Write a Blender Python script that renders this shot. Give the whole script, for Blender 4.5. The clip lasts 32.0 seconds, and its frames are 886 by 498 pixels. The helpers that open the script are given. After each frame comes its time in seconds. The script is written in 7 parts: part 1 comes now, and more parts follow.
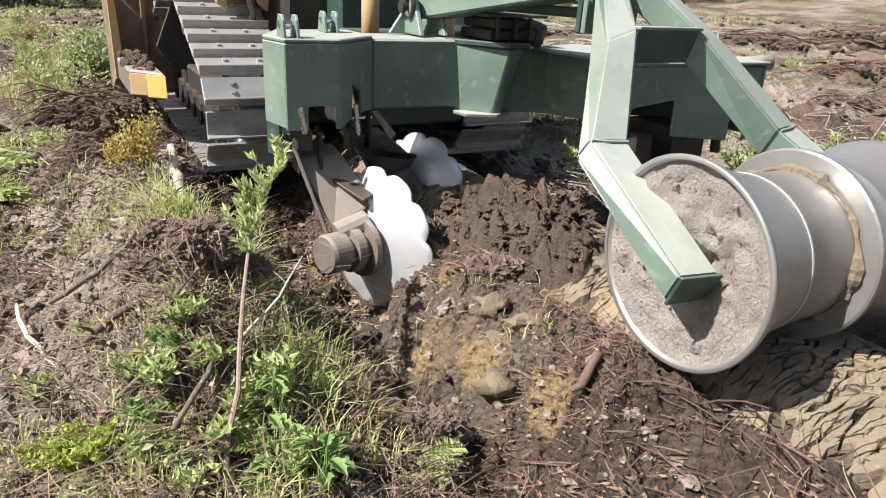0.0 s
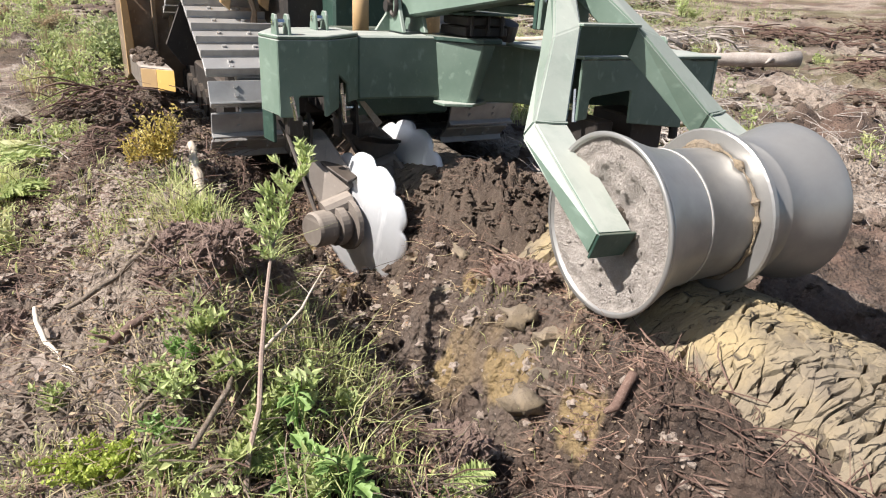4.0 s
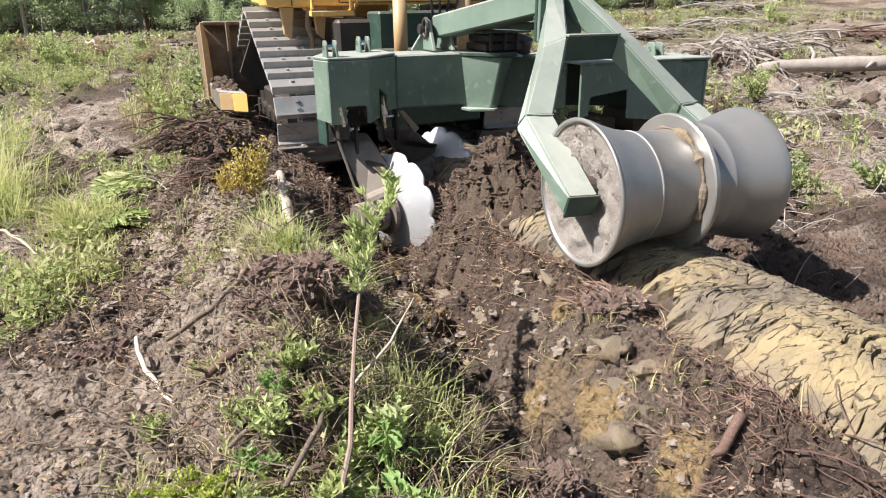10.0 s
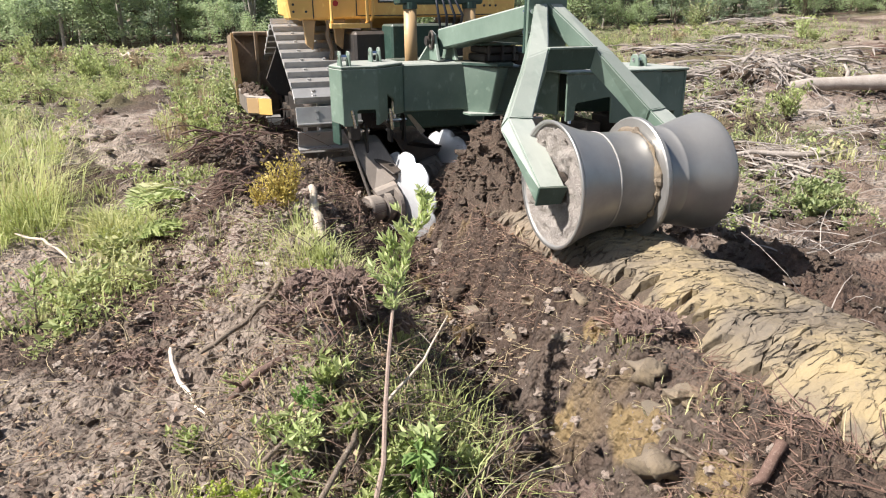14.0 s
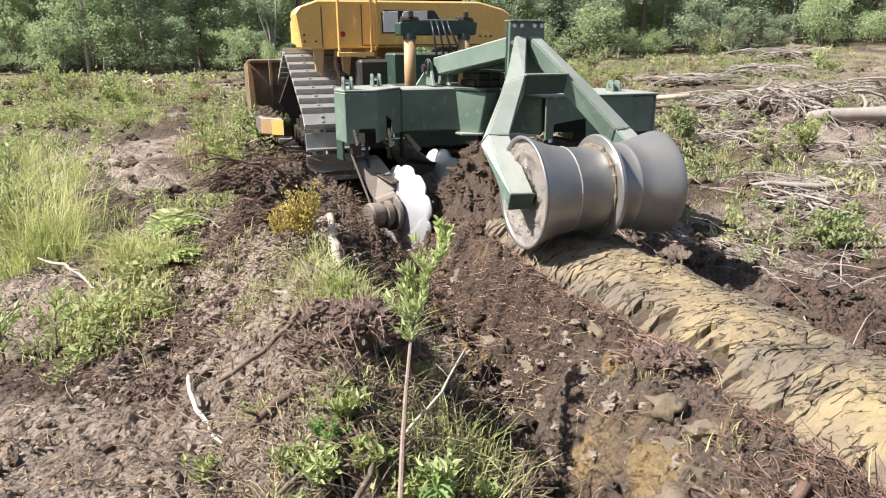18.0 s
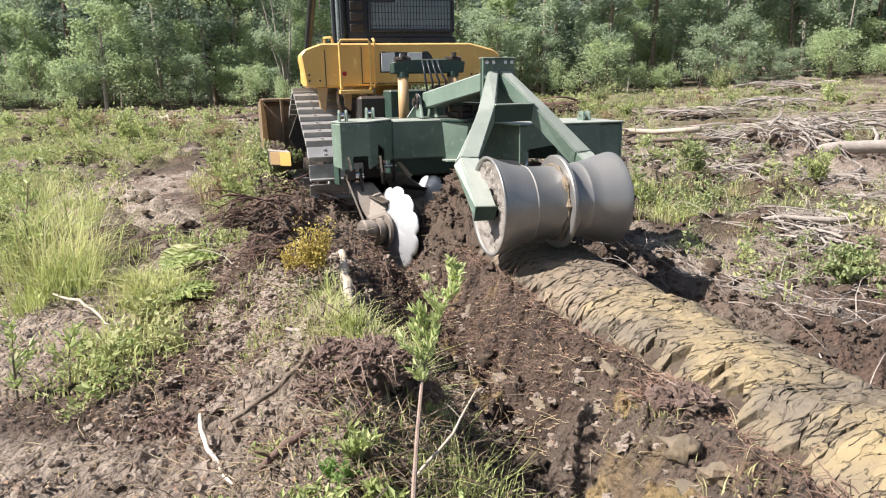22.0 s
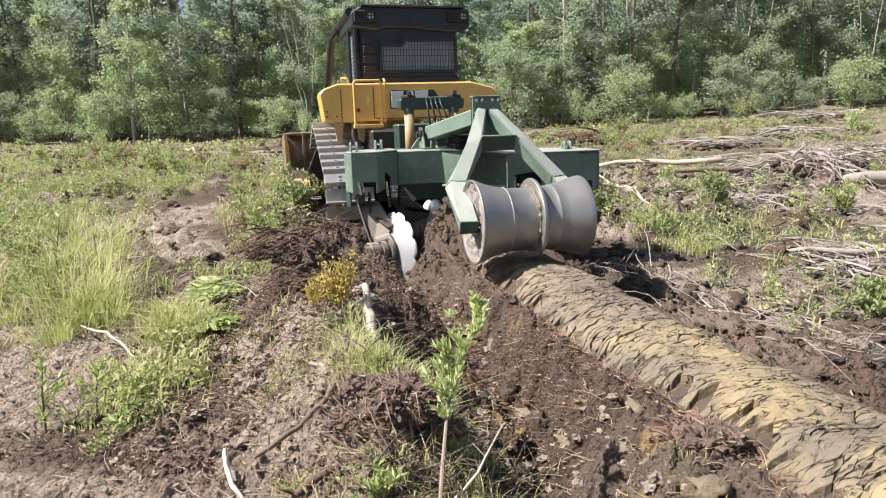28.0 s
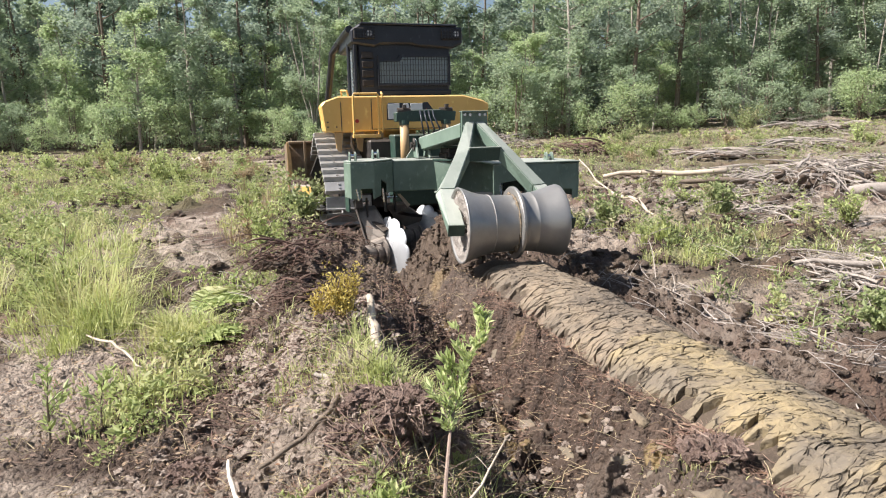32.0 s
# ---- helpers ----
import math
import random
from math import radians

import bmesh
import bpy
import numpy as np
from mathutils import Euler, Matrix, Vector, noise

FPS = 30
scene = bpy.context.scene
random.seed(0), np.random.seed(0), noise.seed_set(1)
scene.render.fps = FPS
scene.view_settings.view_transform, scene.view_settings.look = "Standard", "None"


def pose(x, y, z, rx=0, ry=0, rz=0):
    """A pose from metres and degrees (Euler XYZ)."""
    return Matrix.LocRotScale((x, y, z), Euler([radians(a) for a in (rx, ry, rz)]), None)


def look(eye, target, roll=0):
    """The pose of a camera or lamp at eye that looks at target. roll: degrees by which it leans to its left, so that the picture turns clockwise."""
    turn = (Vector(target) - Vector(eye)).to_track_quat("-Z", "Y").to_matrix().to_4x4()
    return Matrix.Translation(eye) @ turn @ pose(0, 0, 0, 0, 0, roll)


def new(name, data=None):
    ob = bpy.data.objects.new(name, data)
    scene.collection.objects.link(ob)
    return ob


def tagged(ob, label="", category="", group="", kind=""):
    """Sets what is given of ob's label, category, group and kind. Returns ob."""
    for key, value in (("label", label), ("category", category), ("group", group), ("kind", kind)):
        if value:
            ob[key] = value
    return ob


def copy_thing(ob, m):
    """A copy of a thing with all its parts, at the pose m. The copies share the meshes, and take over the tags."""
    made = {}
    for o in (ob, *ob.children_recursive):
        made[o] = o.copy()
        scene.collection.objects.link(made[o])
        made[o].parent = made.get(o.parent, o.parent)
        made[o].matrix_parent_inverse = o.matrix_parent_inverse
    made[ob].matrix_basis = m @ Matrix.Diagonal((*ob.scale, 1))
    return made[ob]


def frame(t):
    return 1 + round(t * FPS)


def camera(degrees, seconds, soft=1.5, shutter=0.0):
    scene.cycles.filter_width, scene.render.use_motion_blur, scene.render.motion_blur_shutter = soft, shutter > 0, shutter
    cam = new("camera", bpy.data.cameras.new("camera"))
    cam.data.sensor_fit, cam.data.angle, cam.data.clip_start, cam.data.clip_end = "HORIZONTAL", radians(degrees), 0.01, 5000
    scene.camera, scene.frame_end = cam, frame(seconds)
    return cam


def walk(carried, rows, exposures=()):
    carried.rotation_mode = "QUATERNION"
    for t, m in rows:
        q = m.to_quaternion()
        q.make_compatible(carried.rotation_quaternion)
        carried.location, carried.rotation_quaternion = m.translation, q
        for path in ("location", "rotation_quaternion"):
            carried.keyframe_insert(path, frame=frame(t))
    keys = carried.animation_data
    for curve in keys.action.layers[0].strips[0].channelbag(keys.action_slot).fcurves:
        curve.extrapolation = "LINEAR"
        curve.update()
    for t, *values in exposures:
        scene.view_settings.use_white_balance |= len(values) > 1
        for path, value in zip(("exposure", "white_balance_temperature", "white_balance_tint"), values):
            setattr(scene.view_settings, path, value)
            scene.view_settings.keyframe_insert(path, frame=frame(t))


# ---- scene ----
def aim(x, y, z, yaw, pitch, roll):
    """A camera pose from its place, its turn to the left of +y, its tilt up and its lean, in degrees."""
    return pose(x, y, z) @ pose(0, 0, 0, 0, 0, yaw) @ pose(0, 0, 0, 90 + pitch) @ pose(0, 0, 0, 0, 0, roll)


cam = camera(66.3, 32.0, soft=1.1)
PATH = [
    (0.0, aim(0.068, -0.154, 1.589, -15.53, -20.50, 1.71)),
    (0.5, aim(0.072, -0.129, 1.593, -15.10, -20.43, 1.57)),
    (1.0, aim(0.075, -0.103, 1.596, -15.03, -20.23, 1.56)),
    (1.5, aim(0.078, -0.076, 1.599, -15.72, -20.48, 1.65)),
    (2.0, aim(0.075, -0.062, 1.595, -15.98, -21.08, 1.48)),
    (2.5, aim(0.070, -0.044, 1.596, -15.88, -21.75, 1.65)),
    (3.0, aim(0.063, -0.041, 1.591, -15.49, -21.81, 2.02)),
    (3.5, aim(0.055, -0.033, 1.607, -14.81, -21.61, 2.11)),
    (5.5, aim(0.035, 0.008, 1.628, -12.49, -20.32, 2.19)),
    (6.0, aim(0.035, 0.017, 1.629, -11.64, -20.42, 1.86)),
    (7.0, aim(0.028, 0.027, 1.634, -10.58, -20.01, 1.79)),
    (8.0, aim(0.028, 0.034, 1.637, -9.16, -19.74, 1.28)),
    (9.0, aim(0.027, 0.045, 1.646, -8.26, -19.76, 0.44)),
    (9.5, aim(0.031, 0.050, 1.649, -7.54, -19.88, -0.48)),
    (10.0, aim(0.022, 0.055, 1.653, -7.13, -19.93, -0.88)),
    (11.0, aim(0.013, 0.064, 1.651, -6.40, -19.77, -1.17)),
    (12.0, aim(0.000, 0.070, 1.655, -5.92, -19.42, -1.05)),
    (13.0, aim(-0.013, 0.069, 1.660, -5.34, -19.03, -0.85)),
    (14.0, aim(-0.019, 0.069, 1.670, -5.06, -18.80, -0.61)),
    (17.0, aim(-0.033, 0.077, 1.682, -4.42, -17.51, -0.28)),
    (18.0, aim(-0.035, 0.068, 1.696, -3.81, -16.61, -0.38)),
    (19.0, aim(-0.039, 0.065, 1.704, -3.56, -15.96, -0.51)),
    (20.0, aim(-0.039, 0.064, 1.711, -3.38, -15.29, -0.51)),
    (21.0, aim(-0.036, 0.058, 1.725, -3.03, -14.71, -0.61)),
    (22.0, aim(-0.036, 0.062, 1.729, -2.87, -13.91, -0.70)),
    (23.0, aim(-0.040, 0.063, 1.738, -2.57, -13.45, -0.84)),
    (24.0, aim(-0.047, 0.061, 1.743, -2.23, -13.09, -0.90)),
    (25.0, aim(-0.051, 0.058, 1.750, -1.92, -12.68, -1.03)),
    (28.0, aim(-0.052, 0.052, 1.762, -1.15, -11.40, -1.05)),
    (29.0, aim(-0.046, 0.052, 1.765, -1.03, -11.01, -1.11)),
    (30.0, aim(-0.051, 0.046, 1.768, -1.02, -10.76, -1.04)),
    (31.0, aim(-0.048, 0.046, 1.771, -0.79, -10.61, -0.99)),
    (32.0, aim(-0.051, 0.044, 1.774, -0.78, -10.57, -0.95)),
]
walk(cam, PATH)
# seconds, x, y, z, heading to the left of +y, pitch and roll of the machine
MACHINE = [
    (0.0, 0.572, 3.659, 0.029, 12.39, 1.06, -0.60),
    (1.0, 0.541, 3.804, 0.022, 12.53, 0.90, -0.61),
    (2.0, 0.496, 3.949, 0.012, 12.67, 0.72, -0.58),
    (3.0, 0.464, 4.099, -0.001, 12.82, 0.49, -0.43),
    (6.0, 0.369, 4.531, -0.018, 13.57, -0.07, -0.20),
    (7.0, 0.329, 4.670, -0.022, 13.87, -0.22, -0.21),
    (8.0, 0.289, 4.820, -0.023, 14.04, -0.38, -0.19),
    (9.0, 0.255, 4.980, -0.028, 13.98, -0.25, -0.17),
    (10.0, 0.216, 5.140, -0.026, 14.11, -0.15, -0.11),
    (11.0, 0.172, 5.291, -0.024, 13.89, -0.18, -0.07),
    (12.0, 0.133, 5.443, -0.019, 13.90, -0.30, -0.01),
    (13.0, 0.094, 5.589, -0.015, 13.94, -0.09, 0.04),
    (14.0, 0.054, 5.737, -0.011, 13.98, 0.25, 0.10),
    (17.0, -0.065, 6.197, -0.008, 14.06, 0.37, 0.13),
    (18.0, -0.111, 6.331, 0.005, 14.22, 0.20, 0.10),
    (19.0, -0.156, 6.471, 0.007, 14.39, -0.16, 0.17),
    (20.0, -0.206, 6.625, 0.011, 14.26, -0.34, 0.21),
    (21.0, -0.253, 6.785, 0.015, 13.76, -0.56, 0.23),
    (22.0, -0.306, 6.950, 0.022, 13.44, -0.53, 0.38),
    (23.0, -0.352, 7.117, 0.025, 12.93, -0.30, 0.42),
    (24.0, -0.402, 7.271, 0.019, 12.81, 0.00, 0.37),
    (25.0, -0.444, 7.417, 0.004, 12.67, 0.34, 0.30),
    (28.0, -0.517, 7.842, 0.009, 13.13, -0.76, 0.55),
    (29.0, -0.549, 7.994, 0.015, 13.24, -0.83, 0.46),
    (30.0, -0.593, 8.150, 0.019, 13.36, -0.73, 0.32),
    (31.0, -0.625, 8.310, 0.007, 13.49, -0.52, 0.34),
    (32.0, -0.666, 8.473, -0.003, 13.67, -0.37, 0.31),
]

# ---- world, sun, exposure ----
SUN_FROM = Vector((-0.645, -0.12, 0.765)).normalized()
world = bpy.data.worlds.new("sky")
scene.world = world
world.use_nodes = True
sky = world.node_tree.nodes.new("ShaderNodeTexSky")
sky.sky_type, sky.sun_disc = "NISHITA", False
sky.sun_elevation, sky.sun_rotation = math.asin(SUN_FROM.z), math.atan2(SUN_FROM.x, SUN_FROM.y)
sky.air_density, sky.dust_density = 1.0, 2.0
world.node_tree.links.new(sky.outputs[0], world.node_tree.nodes["Background"].inputs[0])
world.node_tree.nodes["Background"].inputs[1].default_value = 0.060
sun = new("sun", bpy.data.lights.new("sun", "SUN"))
sun.data.energy, sun.data.angle, sun.data.color = 5.0, radians(0.6), (1.0, 0.945, 0.905)
sun.matrix_world = look(SUN_FROM * 30, (0, 0, 0))
scene.view_settings.exposure = 1.0


# ---- materials ----
def nodes_of(name):
    m = bpy.data.materials.new(name)
    m.use_nodes = True
    nt = m.node_tree
    return m, nt, nt.nodes["Principled BSDF"]


def mixed(nt, fac, a, b):
    n = nt.nodes.new("ShaderNodeMix")
    n.data_type = "RGBA"
    for socket, value in ((n.inputs[0], fac), (n.inputs[6], a), (n.inputs[7], b)):
        if isinstance(value, (tuple, list)):
            socket.default_value = (*value, 1)
        elif isinstance(value, (int, float)):
            socket.default_value = value
        else:
            nt.links.new(value, socket)
    return n.outputs[2]


def ramp(nt, value, lo, hi):
    n = nt.nodes.new("ShaderNodeMapRange")
    n.inputs[1].default_value, n.inputs[2].default_value = lo, hi
    nt.links.new(value, n.inputs[0])
    return n.outputs[0]


def noisy(nt, scale, detail=6.0, rough=0.6, stretch=None):
    n = nt.nodes.new("ShaderNodeTexNoise")
    n.inputs["Scale"].default_value, n.inputs["Detail"].default_value, n.inputs["Roughness"].default_value = scale, detail, rough
    co = nt.nodes.new("ShaderNodeTexCoord").outputs["Object"]
    if stretch:
        mp = nt.nodes.new("ShaderNodeMapping")
        mp.inputs["Scale"].default_value = stretch
        nt.links.new(co, mp.inputs[0])
        co = mp.outputs[0]
    nt.links.new(co, n.inputs["Vector"])
    return n.outputs["Fac"]


def bumped(nt, bsdf, height, strength=0.5, distance=0.01):
    b = nt.nodes.new("ShaderNodeBump")
    b.inputs["Strength"].default_value, b.inputs["Distance"].default_value = strength, distance
    nt.links.new(height, b.inputs["Height"])
    nt.links.new(b.outputs[0], bsdf.inputs["Normal"])


def worn(name, base, dark, dust, rough=0.5, metal=0.0, scale=3.0, dusty=0.5, scratch=0.25, bump=0.15):
    """Painted or bare metal: two tones, dust (on black a bluish sky sheen) on what faces up, streaks and scratches."""
    m, nt, b = nodes_of(name)
    c = mixed(nt, ramp(nt, noisy(nt, scale), 0.35, 0.7), base, dark)
    fine = noisy(nt, scale * 14, 4.0)
    marks = noisy(nt, scale * 9, 3.0, 0.5, (1.0, 0.12, 0.5))
    if scratch:
        c = mixed(nt, ramp(nt, marks, 0.60, 0.85), c, tuple(min(1, v * 1.5 + 0.04) for v in base))
    geo = nt.nodes.new("ShaderNodeNewGeometry")
    up = nt.nodes.new("ShaderNodeSeparateXYZ")
    nt.links.new(geo.outputs["Normal"], up.inputs[0])
    lay = nt.nodes.new("ShaderNodeMath")
    lay.operation = "MULTIPLY"
    nt.links.new(ramp(nt, up.outputs[2], 0.1, 1.0), lay.inputs[0])
    nt.links.new(ramp(nt, noisy(nt, scale * 2.3), 0.05, 0.5), lay.inputs[1])
    film = nt.nodes.new("ShaderNodeMath")
    film.operation = "MULTIPLY_ADD"
    nt.links.new(lay.outputs[0], film.inputs[0])
    film.inputs[1].default_value = dusty
    nt.links.new(ramp(nt, fine, 0.62, 1.5), film.inputs[2])
    c = mixed(nt, film.outputs[0], c, dust)
    nt.links.new(c, b.inputs["Base Color"])
    rg = nt.nodes.new("ShaderNodeMapRange")
    rg.inputs[3].default_value, rg.inputs[4].default_value = rough - 0.12, min(1, rough + 0.2)
    nt.links.new(noisy(nt, scale * 4), rg.inputs[0])
    nt.links.new(rg.outputs[0], b.inputs["Roughness"])
    b.inputs["Metallic"].default_value = metal
    bumped(nt, b, fine, bump, 0.004)
    return m


def earthy(name, a, b_, c_, scale=4.0, rough=0.95, bump=0.8, dist=0.02):
    m, nt, b = nodes_of(name)
    big, fine = noisy(nt, scale), noisy(nt, scale * 11, 8.0, 0.7)
    c = mixed(nt, ramp(nt, big, 0.35, 0.65), a, b_)
    c = mixed(nt, ramp(nt, fine, 0.5, 0.72), c, c_)
    nt.links.new(c, b.inputs["Base Color"])
    b.inputs["Roughness"].default_value = rough
    bumped(nt, b, fine, bump, dist)
    return m


def leafy(name, a, b_, dry=None, through_light=0.35, rough=0.55):
    """Leaves: a tone of their own for each leaf, and light that comes through them."""
    m, nt, b = nodes_of(name)
    geo = nt.nodes.new("ShaderNodeNewGeometry")
    c = mixed(nt, geo.outputs["Random Per Island"], a, b_)
    if dry:
        c = mixed(nt, ramp(nt, noisy(nt, 1.3, 3.0), 0.5, 0.72), c, dry)
    nt.links.new(c, b.inputs["Base Color"])
    b.inputs["Roughness"].default_value = rough
    tr = nt.nodes.new("ShaderNodeBsdfTranslucent")
    nt.links.new(c, tr.inputs[0])
    mx = nt.nodes.new("ShaderNodeMixShader")
    mx.inputs[0].default_value = through_light
    nt.links.new(b.outputs[0], mx.inputs[1])
    nt.links.new(tr.outputs[0], mx.inputs[2])
    nt.links.new(mx.outputs[0], nt.nodes["Material Output"].inputs[0])
    return m


def ground_material():
    """Brown tilled soil, yellow clay, pale trodden ground and reddish litter, each where the sheet's layers say."""
    m, nt, b = nodes_of("tilled soil")
    big, mid, fine = noisy(nt, 1.1), noisy(nt, 7.0, 8.0, 0.65), noisy(nt, 60.0, 6.0, 0.7)
    c = mixed(nt, ramp(nt, big, 0.35, 0.65), (0.088, 0.057, 0.041), (0.152, 0.105, 0.077))
    # Random dark patches stand in for shade in the gaps between clods.
    c = mixed(nt, ramp(nt, mid, 0.46, 0.66), c, (0.042, 0.027, 0.020))

    def layer(name):
        at = nt.nodes.new("ShaderNodeAttribute")
        at.attribute_name = name
        return at.outputs["Fac"]

    c = mixed(nt, layer("pale"), c, mixed(nt, ramp(nt, mid, 0.33, 0.62), (0.17, 0.132, 0.104), (0.50, 0.41, 0.33)))
    c = mixed(nt, layer("litter"), c, mixed(nt, mid, (0.15, 0.088, 0.064), (0.26, 0.175, 0.13)))
    c = mixed(nt, layer("green"), c, mixed(nt, mid, (0.12, 0.14, 0.04), (0.22, 0.19, 0.09)))
    c = mixed(nt, layer("clay"), c, mixed(nt, mid, (0.30, 0.21, 0.10), (0.40, 0.29, 0.14)))
    # Fine pale grain lifts the contrast like sunlit crumbs.
    c = mixed(nt, ramp(nt, fine, 0.56, 0.80), c, (0.30, 0.235, 0.18))
    nt.links.new(c, b.inputs["Base Color"])
    b.inputs["Roughness"].default_value = 0.95
    crumb = nt.nodes.new("ShaderNodeTexVoronoi")
    crumb.inputs["Scale"].default_value = 34.0
    nt.links.new(nt.nodes.new("ShaderNodeTexCoord").outputs["Object"], crumb.inputs["Vector"])
    lumps = nt.nodes.new("ShaderNodeMath")
    lumps.operation = "MULTIPLY_ADD"
    nt.links.new(crumb.outputs["Distance"], lumps.inputs[0])
    lumps.inputs[1].default_value = -0.35
    nt.links.new(mid, lumps.inputs[2])
    add = nt.nodes.new("ShaderNodeMath")
    add.operation = "MULTIPLY_ADD"
    nt.links.new(fine, add.inputs[0])
    add.inputs[1].default_value = 0.3
    nt.links.new(lumps.outputs[0], add.inputs[2])
    bumped(nt, b, add.outputs[0], 1.0, 0.11)
    return m


def clay_material(name, low, high):
    m, nt, b = nodes_of(name)
    big, mid, fine = noisy(nt, 1.6, 4.0), noisy(nt, 6.0, 8.0, 0.65), noisy(nt, 45.0, 6.0, 0.7)
    c = mixed(nt, ramp(nt, big, 0.40, 0.60), low, high)
    c = mixed(nt, ramp(nt, mid, 0.48, 0.70), c, (0.165, 0.135, 0.10))
    c = mixed(nt, ramp(nt, fine, 0.55, 0.8), c, (0.34, 0.27, 0.17))
    mp = nt.nodes.new("ShaderNodeMapping")
    mp.inputs["Rotation"].default_value = (0, 0, -radians(14.4))
    mp.inputs["Scale"].default_value = (5.5, 24.0, 5.5)
    bend = nt.nodes.new("ShaderNodeTexNoise")
    bend.inputs["Scale"].default_value, bend.inputs["Detail"].default_value = 14.0, 5.0
    co = nt.nodes.new("ShaderNodeTexCoord").outputs["Object"]
    nt.links.new(co, bend.inputs["Vector"])
    shift = nt.nodes.new("ShaderNodeVectorMath")
    shift.operation = "MULTIPLY_ADD"
    nt.links.new(bend.outputs["Color"], shift.inputs[0])
    shift.inputs[1].default_value = (0.07, 0.07, 0.0)
    nt.links.new(co, shift.inputs[2])
    nt.links.new(shift.outputs[0], mp.inputs[0])
    split = nt.nodes.new("ShaderNodeTexVoronoi")
    split.feature = "DISTANCE_TO_EDGE"
    split.inputs["Scale"].default_value = 1.0
    nt.links.new(mp.outputs[0], split.inputs["Vector"])
    crack = ramp(nt, split.outputs["Distance"], 0.0, 0.055)
    where = nt.nodes.new("ShaderNodeMath")
    where.operation = "MAXIMUM"
    nt.links.new(crack, where.inputs[0])
    nt.links.new(ramp(nt, noisy(nt, 11.0, 3.0), 0.56, 0.48), where.inputs[1])
    crack = where.outputs[0]
    # Crack lines get a dark colour for the shade inside them.
    c = mixed(nt, crack, (0.075, 0.058, 0.042), c)
    own = nt.nodes.new("ShaderNodeObjectInfo")
    c = mixed(nt, ramp(nt, own.outputs["Random"], 0.35, 3.2), c, (0.13, 0.10, 0.072))
    nt.links.new(c, b.inputs["Base Color"])
    b.inputs["Roughness"].default_value = 0.85
    both = nt.nodes.new("ShaderNodeMath")
    both.operation = "MULTIPLY_ADD"
    nt.links.new(crack, both.inputs[0])
    both.inputs[1].default_value = 0.5
    nt.links.new(mid, both.inputs[2])
    rough_top = nt.nodes.new("ShaderNodeMath")
    rough_top.operation = "MULTIPLY_ADD"
    nt.links.new(fine, rough_top.inputs[0])
    rough_top.inputs[1].default_value = 0.25
    nt.links.new(both.outputs[0], rough_top.inputs[2])
    bumped(nt, b, rough_top.outputs[0], 1.0, 0.03)
    return m


GREEN = worn("green paint", (0.165, 0.225, 0.180), (0.105, 0.158, 0.122), (0.375, 0.385, 0.345), 0.5, 0.0, 2.5, 0.90, 0.35)
# Dark green parts, and the shade put on the cross bar and leg ends.
GREEN_DARK = worn("dark green paint and shaded green", (0.03, 0.065, 0.05), (0.02, 0.045, 0.035), (0.2, 0.19, 0.15), 0.45, 0.0, 4.0, 0.5, 0.2)
YELLOW = worn("yellow paint", (0.78, 0.49, 0.15), (0.71, 0.43, 0.12), (0.46, 0.36, 0.22), 0.38, 0.0, 2.0, 0.5, 0.1)
# The bluish film on upward faces paints in the sky's sheen.
BLACK = worn("black paint", (0.016, 0.019, 0.026), (0.026, 0.029, 0.038), (0.10, 0.11, 0.13), 0.34, 0.0, 3.0, 0.2, 0.1)
STEEL = worn("worn track steel", (0.42, 0.415, 0.405), (0.28, 0.275, 0.265), (0.40, 0.38, 0.35), 0.38, 0.45, 5.0, 0.5, 0.0)
DARK_STEEL = worn("dark greasy steel", (0.035, 0.032, 0.03), (0.055, 0.045, 0.038), (0.13, 0.10, 0.075), 0.55, 0.3, 5.0, 0.6, 0.2)
DRUM = worn("rolled drum steel", (0.37, 0.362, 0.345), (0.27, 0.262, 0.25), (0.44, 0.41, 0.36), 0.36, 0.6, 3.0, 0.25, 0.0, 0.06)
BRIGHT = worn("polished disc steel", (0.70, 0.71, 0.72), (0.60, 0.61, 0.62), (0.62, 0.58, 0.5), 0.42, 0.55, 3.0, 0.1, 0.1, 0.03)
CHROME = worn("chrome rod", (0.75, 0.75, 0.77), (0.6, 0.6, 0.62), (0.5, 0.45, 0.4), 0.2, 1.0, 4.0, 0.1, 0.1, 0.02)
TAN = worn("tan paint", (0.50, 0.33, 0.16), (0.42, 0.28, 0.14), (0.4, 0.32, 0.22), 0.45, 0.0, 3.0, 0.4, 0.15)
RUST = worn("rusty blade steel", (0.27, 0.205, 0.14), (0.16, 0.112, 0.076), (0.38, 0.31, 0.22), 0.6, 0.3, 3.0, 0.6, 0.4)
MUDCAKE = earthy("dried grey mud", (0.42, 0.375, 0.335), (0.30, 0.265, 0.235), (0.50, 0.455, 0.41), 8.0, 0.9, 1.0, 0.025)
MUDSTEEL = worn("muddy steel", (0.20, 0.17, 0.145), (0.12, 0.10, 0.085), (0.34, 0.29, 0.24), 0.6, 0.2, 5.0, 0.8, 0.2)
SEAM = worn("bright weld", (0.52, 0.50, 0.47), (0.42, 0.40, 0.37), (0.45, 0.42, 0.38), 0.5, 0.4, 8.0, 0.2, 0.0, 0.3)
SOIL = earthy("loose dark soil", (0.100, 0.071, 0.052), (0.160, 0.116, 0.084), (0.23, 0.172, 0.127), 7.0, 0.95, 1.0, 0.04)
SOIL_PALE = earthy("dry pale soil", (0.30, 0.24, 0.195), (0.42, 0.345, 0.285), (0.18, 0.138, 0.108), 6.0, 0.95, 1.0, 0.02)
